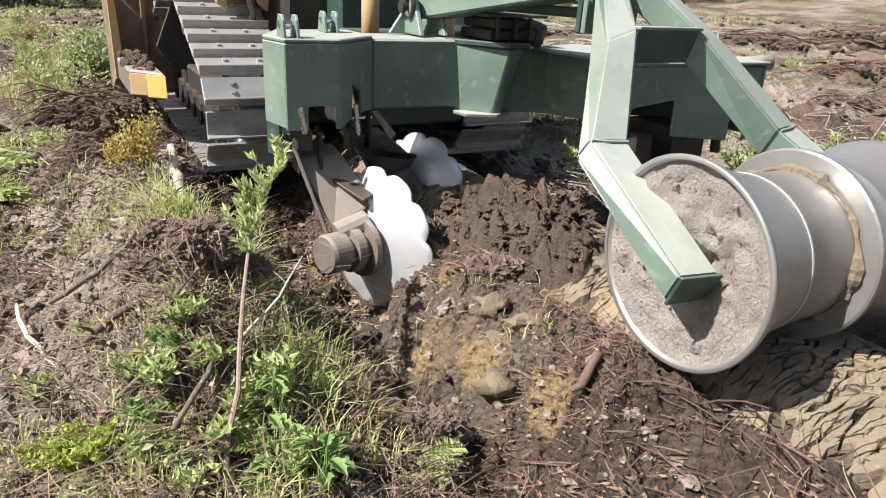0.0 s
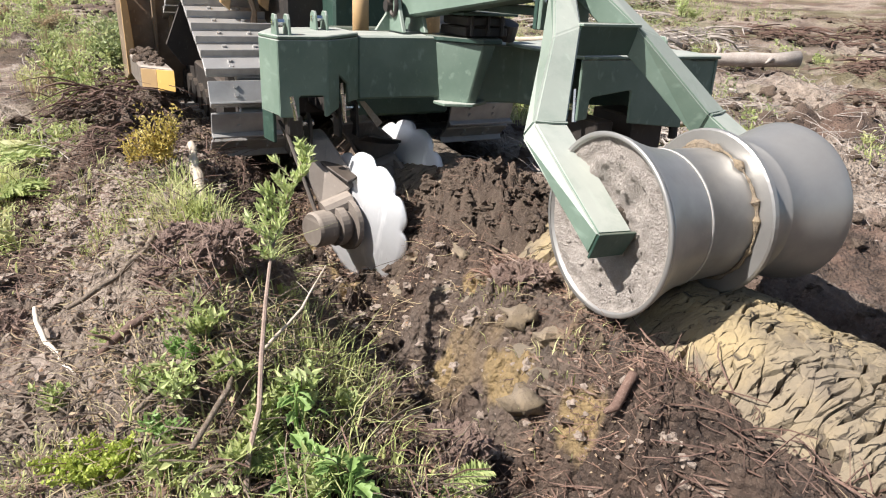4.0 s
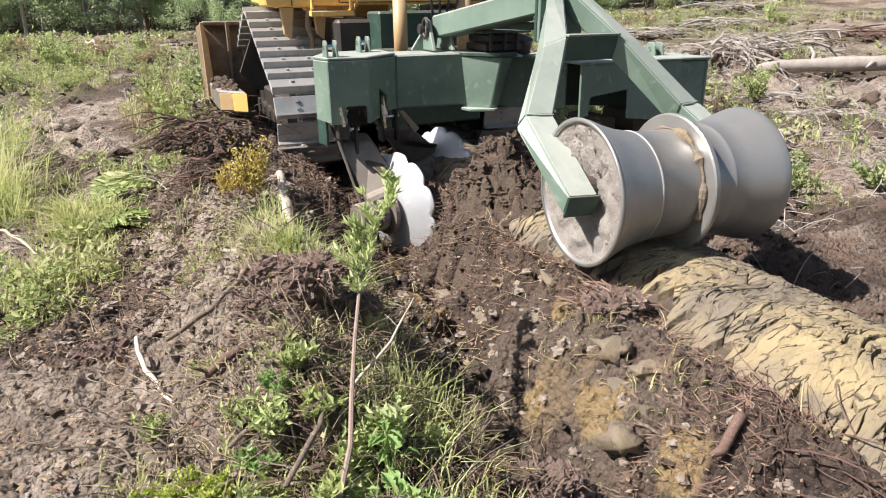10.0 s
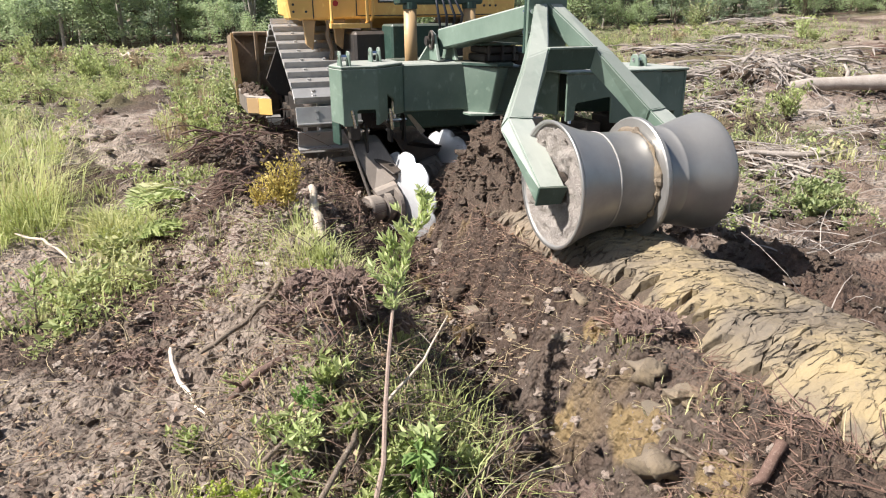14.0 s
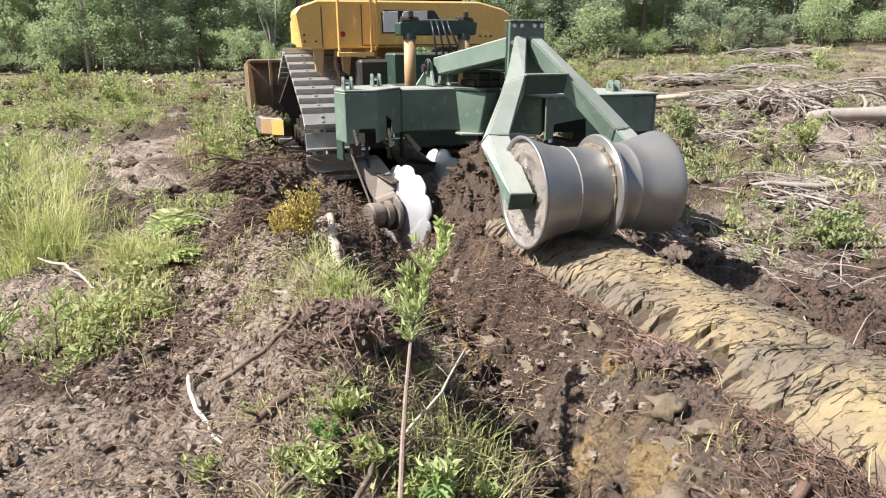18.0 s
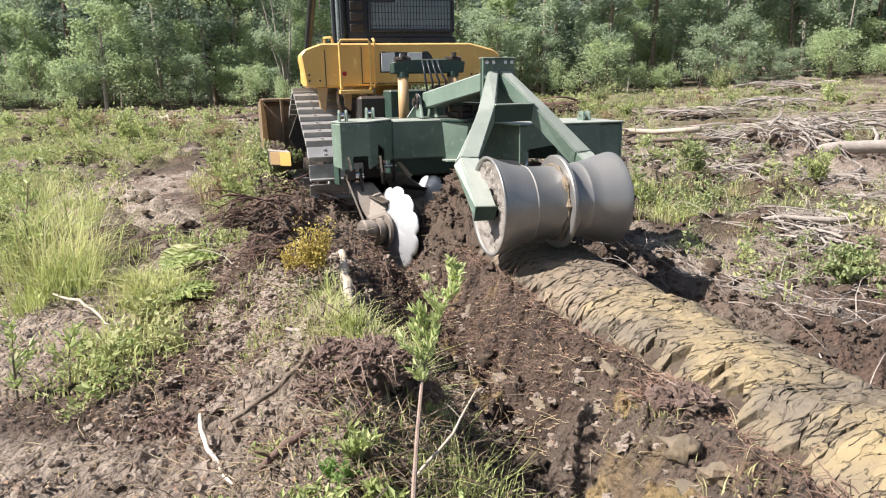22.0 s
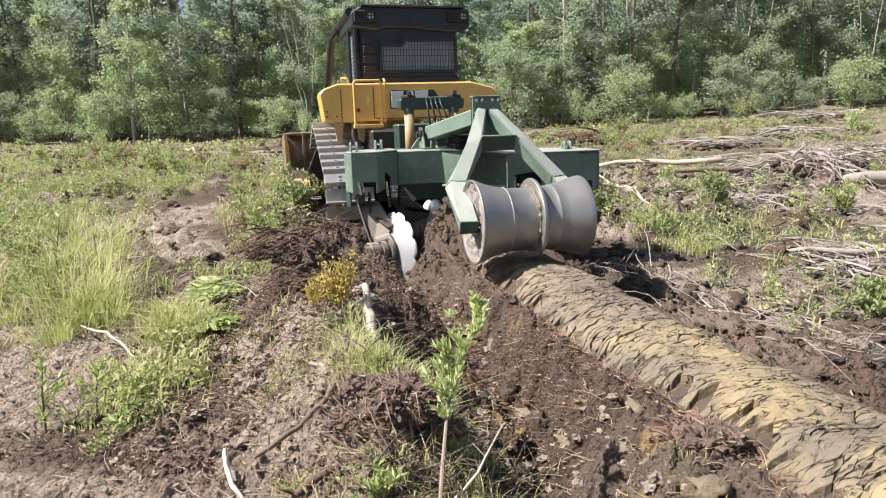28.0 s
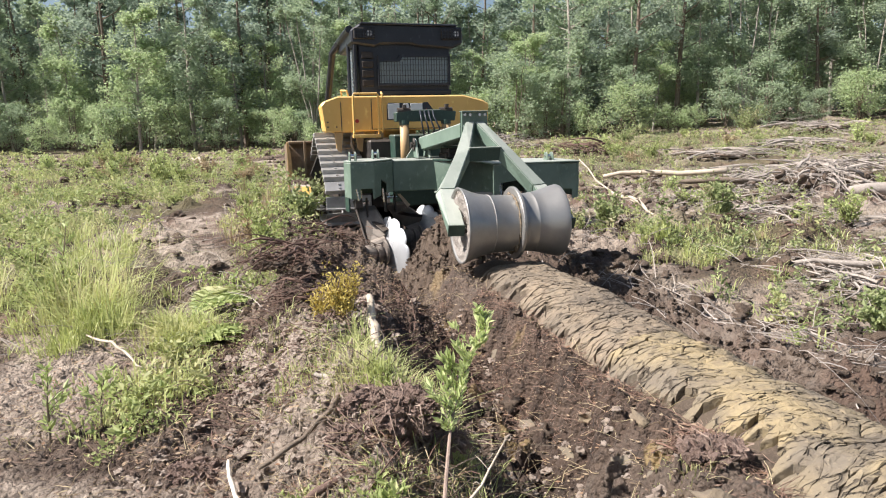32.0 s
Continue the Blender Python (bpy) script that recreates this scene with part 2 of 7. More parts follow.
SLICED = earthy("sliced damp clay", (0.155, 0.128, 0.095), (0.20, 0.162, 0.112), (0.115, 0.09, 0.068), 9.0, 0.7, 0.25, 0.006)
CLAYLUMP = earthy("clay lump", (0.20, 0.162, 0.12), (0.26, 0.20, 0.125), (0.13, 0.10, 0.075), 5.0, 0.85, 0.7, 0.02)
ROOT = earthy("reddish roots", (0.19, 0.108, 0.078), (0.25, 0.165, 0.12), (0.36, 0.28, 0.21), 3.0, 0.9, 0.3, 0.005)
BARK = earthy("grey-brown bark", (0.20, 0.155, 0.115), (0.12, 0.09, 0.065), (0.33, 0.28, 0.22), 6.0, 0.9, 0.8, 0.01)
DEADWOOD = earthy("weathered pale wood", (0.52, 0.44, 0.35), (0.40, 0.33, 0.25), (0.62, 0.55, 0.46), 9.0, 0.85, 0.5, 0.006)
PINKBARK = earthy("pinkish grey bark", (0.30, 0.22, 0.175), (0.20, 0.145, 0.115), (0.42, 0.33, 0.28), 14.0, 0.85, 0.6, 0.004)
GREYWOOD = earthy("grey root wood", (0.37, 0.325, 0.285), (0.26, 0.225, 0.195), (0.48, 0.43, 0.385), 5.0, 0.9, 0.8, 0.01)
PALEWOOD = earthy("peeled whitish wood", (0.66, 0.58, 0.48), (0.56, 0.48, 0.38), (0.74, 0.68, 0.6), 12.0, 0.75, 0.3, 0.003)
DARKWOOD = earthy("dark wet stick", (0.10, 0.06, 0.045), (0.16, 0.095, 0.07), (0.22, 0.15, 0.12), 9.0, 0.8, 0.6, 0.006)
TRUNK = earthy("pale birch-like trunk", (0.40, 0.36, 0.31), (0.27, 0.24, 0.2), (0.52, 0.48, 0.43), 4.0, 0.9, 0.5, 0.01)
GRASS = leafy("field grass", (0.37, 0.42, 0.14), (0.61, 0.64, 0.30), (0.62, 0.56, 0.32), 0.42)
WEED = leafy("broad weeds", (0.27, 0.34, 0.115), (0.52, 0.56, 0.25), (0.58, 0.52, 0.30), 0.44)
SCRUB = leafy("dull scrub leaves", (0.20, 0.26, 0.10), (0.38, 0.42, 0.20), (0.50, 0.44, 0.27), 0.4)
LUSH = leafy("lush leaves", (0.19, 0.31, 0.085), (0.29, 0.43, 0.14), None, 0.4)
CUSHION = leafy("yellow-green cushion leaves", (0.32, 0.40, 0.07), (0.50, 0.55, 0.13), None, 0.4)
SAPLEAF = leafy("sapling leaves", (0.40, 0.48, 0.18), (0.58, 0.64, 0.32), None, 0.4)
YELLOWLEAF = leafy("yellowed heath leaves", (0.48, 0.38, 0.09), (0.64, 0.53, 0.18), None, 0.35)
DRYLEAF = leafy("dry litter", (0.42, 0.33, 0.22), (0.26, 0.15, 0.09), None, 0.2, 0.8)
# Crown colours are paler and bluer: aerial haze mixed into the leaves.
CROWN_A = leafy("tree leaves", (0.30, 0.38, 0.245), (0.43, 0.51, 0.345), None, 0.5, 0.85)
CROWN_B = leafy("lighter tree leaves", (0.36, 0.46, 0.25), (0.53, 0.61, 0.36), None, 0.5, 0.85)
CROWN_C = leafy("haze-blued dark needles", (0.27, 0.34, 0.255), (0.37, 0.44, 0.34), None, 0.5, 0.85)
ROOTSOIL = earthy("root-matted soil", (0.22, 0.145, 0.115), (0.30, 0.21, 0.17), (0.40, 0.30, 0.245), 12.0, 0.95, 1.0, 0.03)
FRINGE = leafy("dusty root fibres", (0.20, 0.135, 0.105), (0.40, 0.31, 0.25), None, 0.1, 0.9)
SLIVER = leafy("brown bark slivers", (0.20, 0.135, 0.10), (0.10, 0.068, 0.05), None, 0.05, 0.85)
BARKCHIP = leafy("bark chips", (0.22, 0.145, 0.105), (0.11, 0.072, 0.052), None, 0.05, 0.85)
GROUND = ground_material()
CLAY = clay_material("pressed clay", (0.175, 0.145, 0.108), (0.325, 0.255, 0.142))
CLAY_DRY = clay_material("dry yellow clay", (0.215, 0.176, 0.12), (0.35, 0.273, 0.145))
CLAY_FRESH = clay_material("damp pressed clay", (0.15, 0.12, 0.09), (0.25, 0.195, 0.135))
STRAW = leafy("dry straw", (0.50, 0.42, 0.26), (0.34, 0.25, 0.15), None, 0.25, 0.8)
LICHEN = leafy("pale lichen", (0.52, 0.55, 0.45), (0.66, 0.68, 0.58), None, 0.2, 0.9)
GLASS, _nt, _b = nodes_of("cab glass")
# Pale blue base paints in reflected sky and the light seen through the cab.
_b.inputs["Base Color"].default_value = (0.30, 0.37, 0.40, 1)
_b.inputs["Roughness"].default_value, _b.inputs["Metallic"].default_value = 0.06, 0.0
_b.inputs["Specular IOR Level"].default_value = 0.9
WHITE = worn("white decal", (0.78, 0.78, 0.76), (0.7, 0.7, 0.68), (0.6, 0.56, 0.5), 0.5, 0.0, 4.0, 0.1, 0.0, 0.02)
RED = worn("red decal", (0.45, 0.03, 0.03), (0.35, 0.02, 0.02), (0.3, 0.2, 0.15), 0.4, 0.0, 4.0, 0.1, 0.0, 0.02)


# ---- mesh helpers ----
def part(name, bm, material, parent=None, label="", smooth=False):
    """One mesh object out of a bmesh, under a thing or a part."""
    bmesh.ops.recalc_face_normals(bm, faces=bm.faces[:])
    me = bpy.data.meshes.new(name)
    bm.to_mesh(me)
    bm.free()
    me.materials.append(material)
    if smooth:
        me.polygons.foreach_set("use_smooth", [True] * len(me.polygons))
    ob = new(name, me)
    ob.parent = parent
    if label:
        tagged(ob, label)
    return ob


def raw(name, verts, faces, material, parent=None, smooth=False):
    me = bpy.data.meshes.new(name)
    me.from_pydata(verts, [], faces)
    me.materials.append(material)
    if smooth:
        me.polygons.foreach_set("use_smooth", [True] * len(me.polygons))
    ob = new(name, me)
    ob.parent = parent
    return ob


def prism(pts, way, bevel=0.0, bm=None):
    """A flat outline, thickened along a vector."""
    bm = bm or bmesh.new()
    way = Vector(way)
    a = [bm.verts.new(Vector(p)) for p in pts]
    b = [bm.verts.new(Vector(p) + way) for p in pts]
    n = len(pts)
    fs = [bm.faces.new(a), bm.faces.new(b[::-1])]
    es = set()
    for i in range(n):
        fs.append(bm.faces.new((a[i], b[i], b[(i + 1) % n], a[(i + 1) % n])))
    if bevel:
        for f in fs:
            es.update(f.edges)
        bmesh.ops.recalc_face_normals(bm, faces=fs)
        bmesh.ops.bevel(bm, geom=list(es), offset=bevel, segments=1, affect="EDGES")
    return bm


def block(x0, y0, z0, x1, y1, z1, bevel=0.008, bm=None):
    return prism([(x0, y0, z0), (x1, y0, z0), (x1, y1, z0), (x0, y1, z0)], (0, 0, z1 - z0), bevel, bm)


def rod(pts, radii, n=8, bm=None, cap=True):
    """A round bar along points; radii: one for all, or one for each."""
    bm = bm or bmesh.new()
    pts = [Vector(p) for p in pts]
    if isinstance(radii, (int, float)):
        radii = [radii] * len(pts)
    rings, side = [], None
    for i, p in enumerate(pts):
        d = (pts[min(i + 1, len(pts) - 1)] - pts[max(i - 1, 0)]).normalized()
        if side is None:
            side = d.orthogonal().normalized()
        side = (side - d * side.dot(d)).normalized()
        o = d.cross(side)
        rings.append([bm.verts.new(p + (side * math.cos(math.tau * k / n) + o * math.sin(math.tau * k / n)) * radii[i]) for k in range(n)])
    for a, b in zip(rings, rings[1:]):
        for k in range(n):
            bm.faces.new((a[k], a[(k + 1) % n], b[(k + 1) % n], b[k]))
    if cap:
        bm.faces.new(rings[0][::-1])
        bm.faces.new(rings[-1])
    return bm


def beam_bar(p, q, across, w, h, bevel=0.008, bm=None):
    """A box bar from p to q; across: the way of its width w, h the other one."""
    p, q, across = Vector(p), Vector(q), Vector(across)
    d = (q - p).normalized()
    across = (across - d * across.dot(d)).normalized()
    o = d.cross(across)
    return prism([p + across * w / 2 * a + o * h / 2 * b for a, b in ((-1, -1), (1, -1), (1, 1), (-1, 1))], q - p, bevel, bm)


def turned(profile, n=32, bm=None, ends=True):
    """A body of revolution about x: rows of (x, radius)."""
    bm = bm or bmesh.new()
    rings = [[bm.verts.new((x, r * math.cos(math.tau * k / n), r * math.sin(math.tau * k / n))) for k in range(n)] for x, r in profile]
    for a, b in zip(rings, rings[1:]):
        for k in range(n):
            bm.faces.new((a[k], a[(k + 1) % n], b[(k + 1) % n], b[k]))
    if ends:
        bm.faces.new(rings[0][::-1])
        bm.faces.new(rings[-1])
    return bm


# ---- noise on the plan ----
_table = np.random.RandomState(7).rand(16, 256, 256)


def grain(x, y, k=0):
    """Smooth noise from 0 to 1 over the plan."""
    x, y = np.asarray(x, float), np.asarray(y, float)
    i, j = np.floor(x).astype(int), np.floor(y).astype(int)
    a, b = x - i, y - j
    a, b = a * a * (3 - 2 * a), b * b * (3 - 2 * b)
    t = _table[k % 16]
    p, q, r, s = t[i % 256, j % 256], t[(i + 1) % 256, j % 256], t[i % 256, (j + 1) % 256], t[(i + 1) % 256, (j + 1) % 256]
    return p * (1 - a) * (1 - b) + q * a * (1 - b) + r * (1 - a) * b + s * a * b


def layers(x, y, octaves=4, k=0, gain=0.5):
    out, amp, total = 0.0, 1.0, 0.0
    for n in range(octaves):
        out, total = out + amp * grain(x * 2**n + 17.3 * n, y * 2**n + 9.1 * n, k + n), total + amp
        amp *= gain
    return out / total


def soft(v, a, b):
    s = np.clip((v - a) / (b - a), 0, 1)
    return s * s * (3 - 2 * s)


def cells(x, y, k=0):
    """Distances to the nearest and the second nearest of scattered points, and the nearest one's own number."""
    i, j = np.floor(x).astype(int), np.floor(y).astype(int)
    d1, d2, own = np.full(x.shape, 9.0), np.full(x.shape, 9.0), np.zeros(x.shape)
    for a in (-1, 0, 1):
        for b in (-1, 0, 1):
            px = i + a + _table[k][(i + a) % 256, (j + b) % 256]
            py = j + b + _table[k + 1][(i + a) % 256, (j + b) % 256]
            d = np.hypot(px - x, py - y)
            near = d < d1
            d2 = np.where(near, d1, np.minimum(d2, d))
            own = np.where(near, _table[k + 2][(i + a) % 256, (j + b) % 256], own)
            d1 = np.minimum(d1, d)
    return d1, d2, own

# ---- the ground: one sheet, from underfoot to the woods ----
LINE = (0.572, 3.659, math.cos(radians(14.4)), math.sin(radians(14.4)))


def along(x, y):
    """Across and along the machine's line, from where its beam stands at the start."""
    dx, dy = x - LINE[0], y - LINE[1]
    return dx * LINE[2] + dy * LINE[3], -dx * LINE[3] + dy * LINE[2]


def off_line(u, w):
    return LINE[0] + u * LINE[2] - w * LINE[3], LINE[1] + u * LINE[3] + w * LINE[2]


def ground_z(x, y):
    x, y = np.asarray(x, float), np.asarray(y, float)
    u, w = along(x, y)
    z = -0.05 - 0.10 * soft(-u, 1.8, 5.0) + 0.011 * np.maximum(y - 14, 0) * (y < 400) + 0.05 * np.maximum(x - 3, 0) * np.clip(y - 8, 0, 40) / 40
    z = np.minimum(z, 3.0)
    z = z + 0.10 * (layers(x * 0.35, y * 0.35, 3, 1) - 0.5)
    wind = u + 0.98 + 0.25 * (grain(w * 0.7, w * 0, 3) - 0.5)
    wind = np.exp(-((wind / np.where(wind < 0, 0.43, 0.40)) ** 2))
    z = z + 0.48 * wind * soft(2.4 - w, 0, 1.6) * (0.30 + 0.70 * soft(w, -2.0, -0.7)) * (0.65 + 0.7 * layers(x * 1.1, y * 1.1, 3, 2))
    z = z + 0.36 * np.exp(-(((u + 1.12) / 0.40) ** 2)) * soft(w, 0.8, 2.0) * soft(14 - w, 0, 5) * (0.5 + layers(x * 1.3, y * 1.3, 3, 5))
    z = z + 0.32 * np.exp(-(((u + 1.15) / 0.42) ** 2 + ((w - 2.55) / 0.5) ** 2))
    made = soft(4.9 - w, 0, 0.6)
    pressed = soft(3.3 - w, 0, 0.5)
    z = z + (0.32 * pressed + 0.10 * (1 - pressed) * soft(6 - w, 0, 1.5)) * np.exp(-(((u - 0.84) / 0.56) ** 4))
    aside = 0.14 * soft(w, -0.9, 0.1)
    bend = 0.26 * (layers(w * 1.9, w * 0.7, 2, 3) - 0.5)
    z = z - 0.13 * made * np.exp(-(((u + 0.16 + bend - 0.8 * aside) / (0.20 + 0.5 * aside)) ** 2)) + 0.27 * made * np.exp(-(((u - 0.34 - aside) / (0.40 - aside)) ** 4)) * (1 - 0.75 * np.exp(-(((u - 0.84) / 0.5) ** 4)))
    z = z - 0.09 * soft(3.6 - w, 0, 0.8) * np.exp(-(((u - 1.62) / 0.26) ** 2)) + 0.10 * soft(3.6 - w, 0, 0.8) * np.exp(-(((u - 2.15) / 0.3) ** 2))
    ridge_here = np.exp(-(((u - 0.88) / 0.52) ** 6)) * soft(3.2 - w, 0, 0.4)
    stirred = np.exp(-(((u - 0.2) / 1.9) ** 4)) * soft(12 - w, 0, 6) * (1 - ridge_here)
    z = z - 0.10 * ridge_here
    rough = 0.08 * (1 - ridge_here) + 0.30 * stirred
    z = z + rough * (layers(x * 2.1, y * 2.1, 5, 4, 0.6) - 0.5)
    d1, d2, own = cells(x * 7 + layers(x * 3, y * 3, 2, 9), y * 7, 6)
    z = z + (0.015 + 0.06 * stirred) * own * soft(0.6 - d1, 0, 0.5) * (layers(x * 0.9, y * 0.9, 2, 8) > 0.42)
    z = z + 0.30 * soft(u, 2.3, 3.2) * soft(34 - w, 0, 16) * (layers(x * 1.7, y * 1.7, 4, 3, 0.6) - 0.5)
    z = z + 0.20 * np.maximum(layers(x * 0.55 + 3, y * 0.55, 3, 10) - 0.58, 0) / 0.3 * soft(u, 2.6, 4.5)
    standing = soft(17 - w, 0, 4)
    z = z + 0.25 * soft(w, 0.9, 1.7) * standing * np.exp(-(((u + 0.48) / 0.37) ** 4)) * (1 - soft(w, 4.8, 5.8))
    z = z + 0.22 * soft(w, 3.1, 4.3) * standing * np.exp(-(((u - 1.78) / 0.42) ** 4)) * (1 - soft(w, 4.8, 5.8))
    z = z + 0.25 * soft(w, 4.8, 5.8) * standing * np.exp(-(((u - 0.65) / 1.75) ** 6))
    near = soft(13 - y, 0, 6) * soft(y, -2, 1)
    loose = (1 - ridge_here) * np.clip(0.65 + stirred * 0.8 + wind * soft(9 - w, 0, 3), 0, 1) * near * (0.6 + 0.4 * soft(layers(x * 1.6, y * 1.6, 2, 5), 0.36, 0.55))
    dry = near * wind * soft(2.2 - w, 0, 1.0) * soft(w, -1.7, -1.0)
    z = z + dry * (0.8 * crumbs(x, y, 17.0, 1) + 1.0 * crumbs(x, y, 29.0, 3) + 0.6 * chunks(x, y, 23.0, 6))
    z = z - 0.13 * np.exp(-((x + 0.13) / 0.11) ** 2 - ((y - 2.34) / 0.12) ** 2)
    furrow = np.exp(-(((u - 0.12) / 0.62) ** 4)) * (1 - ridge_here) * near * soft(6 - w, 0, 2)
    z = z + furrow * (0.32 * chunks(x, y, 4.2, 3) + 0.75 * chunks(x, y, 9.0, 5) + 0.7 * chunks(x, y, 19.0, 8) - 0.05)
    z = z + loose * (1 - 0.6 * furrow) * (0.45 * crumbs(x, y, 6.5, 2) + 0.55 * chunks(x, y, 8.0, 4) + 0.75 * chunks(x, y, 17.0, 7) + 1.0 * crumbs(x, y, 26.0, 11) + 0.8 * chunks(x, y, 36.0, 9))
    z = z + soft(y, 5, 8) * soft(30 - y, 0, 10) * soft(layers(x * 0.6 + 2, y * 0.6, 3, 6), 0.40, 0.58) * (0.9 * crumbs(x, y, 2.6, 5) + 1.0 * crumbs(x, y, 6.0, 9)) * (0.4 + 0.6 * soft(np.abs(u), 2.0, 2.8))
    return z


def crumbs(x, y, f, k):
    """Round lumps of many sizes, f to the metre."""
    d1, d2, own = cells(x * f + 0.5 * layers(x * f * 0.7, y * f * 0.7, 2, k), y * f, k)
    r = 0.18 + 0.5 * own * own
    return np.sqrt(np.clip(1 - (d1 / r) ** 2, 0, 1)) * r / f


def chunks(x, y, f, k):
    """Broken angular clods, f to the metre: each with a flat top of its own height and tilt, and a cleft round it."""
    x, y = x * f + 0.7 * layers(x * f * 0.6, y * f * 0.6, 2, k + 2), y * f + 0.7 * layers(x * f * 0.6 + 31, y * f * 0.6, 2, k + 4)
    i, j = np.floor(x).astype(int), np.floor(y).astype(int)
    d1, d2, top = np.full(x.shape, 9.0), np.full(x.shape, 9.0), np.zeros(x.shape)
    for a in (-1, 0, 1):
        for b in (-1, 0, 1):
            p, q = (i + a) % 256, (j + b) % 256
            ox, oy = x - (i + a + _table[k % 13][p, q]), y - (j + b + _table[(k + 1) % 13][p, q])
            d = np.hypot(ox, oy)
            near = d < d1
            own, lean = _table[(k + 2) % 13][p, q], _table[(k + 5) % 13][p, q] - 0.5
            d2 = np.where(near, d1, np.minimum(d2, d))
            top = np.where(near, 0.12 + 0.75 * own * own + 1.1 * lean * ox + 1.1 * (own - 0.5) * oy, top)
            d1 = np.minimum(d1, d)
    return top * soft(d2 - d1, 0.0, 0.22) / f


def gz(x, y):
    return float(ground_z(np.array([x]), np.array([y]))[0])


def graded(lo, hi, core_lo, core_hi, step, growth):
    out = list(np.arange(core_lo, core_hi, step))
    s, v = step, core_hi
    while v < hi:
        out.append(v)
        s *= growth
        v += s
    out.append(hi)
    s, v = step, core_lo
    while v > lo:
        s *= growth
        v -= s
        out.insert(0, max(v, lo))
    return np.array(out)


def sheet(name, xs, ys, zfun, material, flags):
    gx, gy = np.meshgrid(xs, ys, indexing="ij")
    z = zfun(gx, gy)
    nx, ny = gx.shape
    co = np.stack([gx, gy, z], -1).reshape(-1, 3)
    idx = np.arange(nx * ny).reshape(nx, ny)
    quads = np.stack([idx[:-1, :-1], idx[1:, :-1], idx[1:, 1:], idx[:-1, 1:]], -1).reshape(-1, 4)
    me = bpy.data.meshes.new(name)
    me.vertices.add(len(co))
    me.vertices.foreach_set("co", co.ravel())
    me.loops.add(quads.size)
    me.loops.foreach_set("vertex_index", quads.ravel().astype(np.int32))
    me.polygons.add(len(quads))
    me.polygons.foreach_set("loop_start", np.arange(0, quads.size, 4, dtype=np.int32))
    me.polygons.foreach_set("use_smooth", np.ones(len(quads), dtype=bool))
    me.update(calc_edges=True)
    me.validate()
    for key, value in flags(gx, gy).items():
        me.attributes.new(key, "FLOAT", "POINT").data.foreach_set("value", np.ascontiguousarray(value, dtype=np.float32).ravel())
    me.materials.append(material)
    return new(name, me)


def ground_flags(x, y):
    u, w = along(x, y)
    n1, n2 = layers(x * 0.8, y * 0.8, 3, 11), layers(x * 2.7, y * 2.7, 3, 12)
    stirred = np.exp(-(((u - 0.3) / 2.0) ** 6)) * soft(14 - w, 0, 4)
    clay = soft(n2, 0.62, 0.72) * np.exp(-(((u - 0.2) / 0.40) ** 2)) * soft(6 - w, 0, 1) * 0.6
    for cu, cw, r in ((0.01, -1.42, 0.07), (0.06, -1.82, 0.07), (-0.10, -1.05, 0.03), (0.20, -0.80, 0.05), (-0.12, 0.20, 0.10), (-0.10, 0.9, 0.08), (-0.08, 1.7, 0.09)):
        clay = np.maximum(clay, 0.95 * soft(1.25 - np.hypot(u - cu, (w - cw) * 0.6) / r + 1.2 * (n2 - 0.5), 0.0, 0.3))
    pale = np.maximum(soft(n1 + 0.05 * soft(u, 2.0, 3.0), 0.45, 0.6) * (1 - 0.8 * stirred) * (1 - 0.1 * soft(u, 1.8, 2.6)), 1.0 * np.exp(-(((u + 1.2) / 0.52) ** 4)) * soft(n2, 0.22, 0.42) * soft(2.2 - w, 0, 1.0) * soft(w, -1.6, -0.9))
    litter = soft(n2, 0.45, 0.62) * soft(layers(x * 0.6 + 5, y * 0.6, 2, 13), 0.4, 0.6) * 0.8 * (1 - 0.8 * np.exp(-(((u + 1.25) / 0.5) ** 4))) * (1 - 0.6 * stirred)
    green = (1 - stirred) * soft(layers(x * 0.45, y * 0.45 + 7, 3, 14), 0.42, 0.6) * soft(y, 5, 12) * 0.45 * (1 - 0.8 * np.exp(-(((u + 2.35) / 0.5) ** 4)))
    return {"clay": clay, "pale": pale, "litter": litter, "green": green}


ground = sheet("ground", graded(-300, 300, -1.7, 1.9, 0.0115, 1.024), graded(-40, 400, 1.35, 4.3, 0.0115, 1.022), ground_z, GROUND, ground_flags)
tagged(ground, "torn-up brown clearing of loose soil, clay and litter", "ground", kind="structure")


# ---- the pressed clay ridge behind the drum ----
def ridge_top(u, w):
    x, y = off_line(u, w)
    prof = np.exp(-(np.abs((u - 0.88) / 0.53) ** 3.6))
    edge = soft(prof, 0.08, 0.40)
    top = -0.02 + (0.44 + 0.10 * (layers(u * 1.2, w * 1.2, 3, 2) - 0.5)) * prof + 0.05 * (layers(u * 5, w * 5, 3, 5) - 0.5)
    end = soft(3.3 - w, 0, 0.25)
    z = (ground_z(x, y) - 0.05) * (1 - edge) + top * edge
    return z * end + (ground_z(x, y) - 0.08) * (1 - end)


def ridge_sheet():
    us, ws = np.arange(0.16, 1.64, 0.016), np.arange(-3.6, 3.35, 0.016)
    gu, gw = np.meshgrid(us, ws, indexing="ij")
    x, y = off_line(gu, gw)
    z = ridge_top(gu, gw) - 0.045
    ob = sheet("clay_ridge", us, ws, lambda a, b: z, RIDGE_SOIL, lambda a, b: {})
    ob.data.vertices.foreach_set("co", np.stack([x, y, z], -1).reshape(-1, 3).ravel())
    ob.data.update()
    return ob


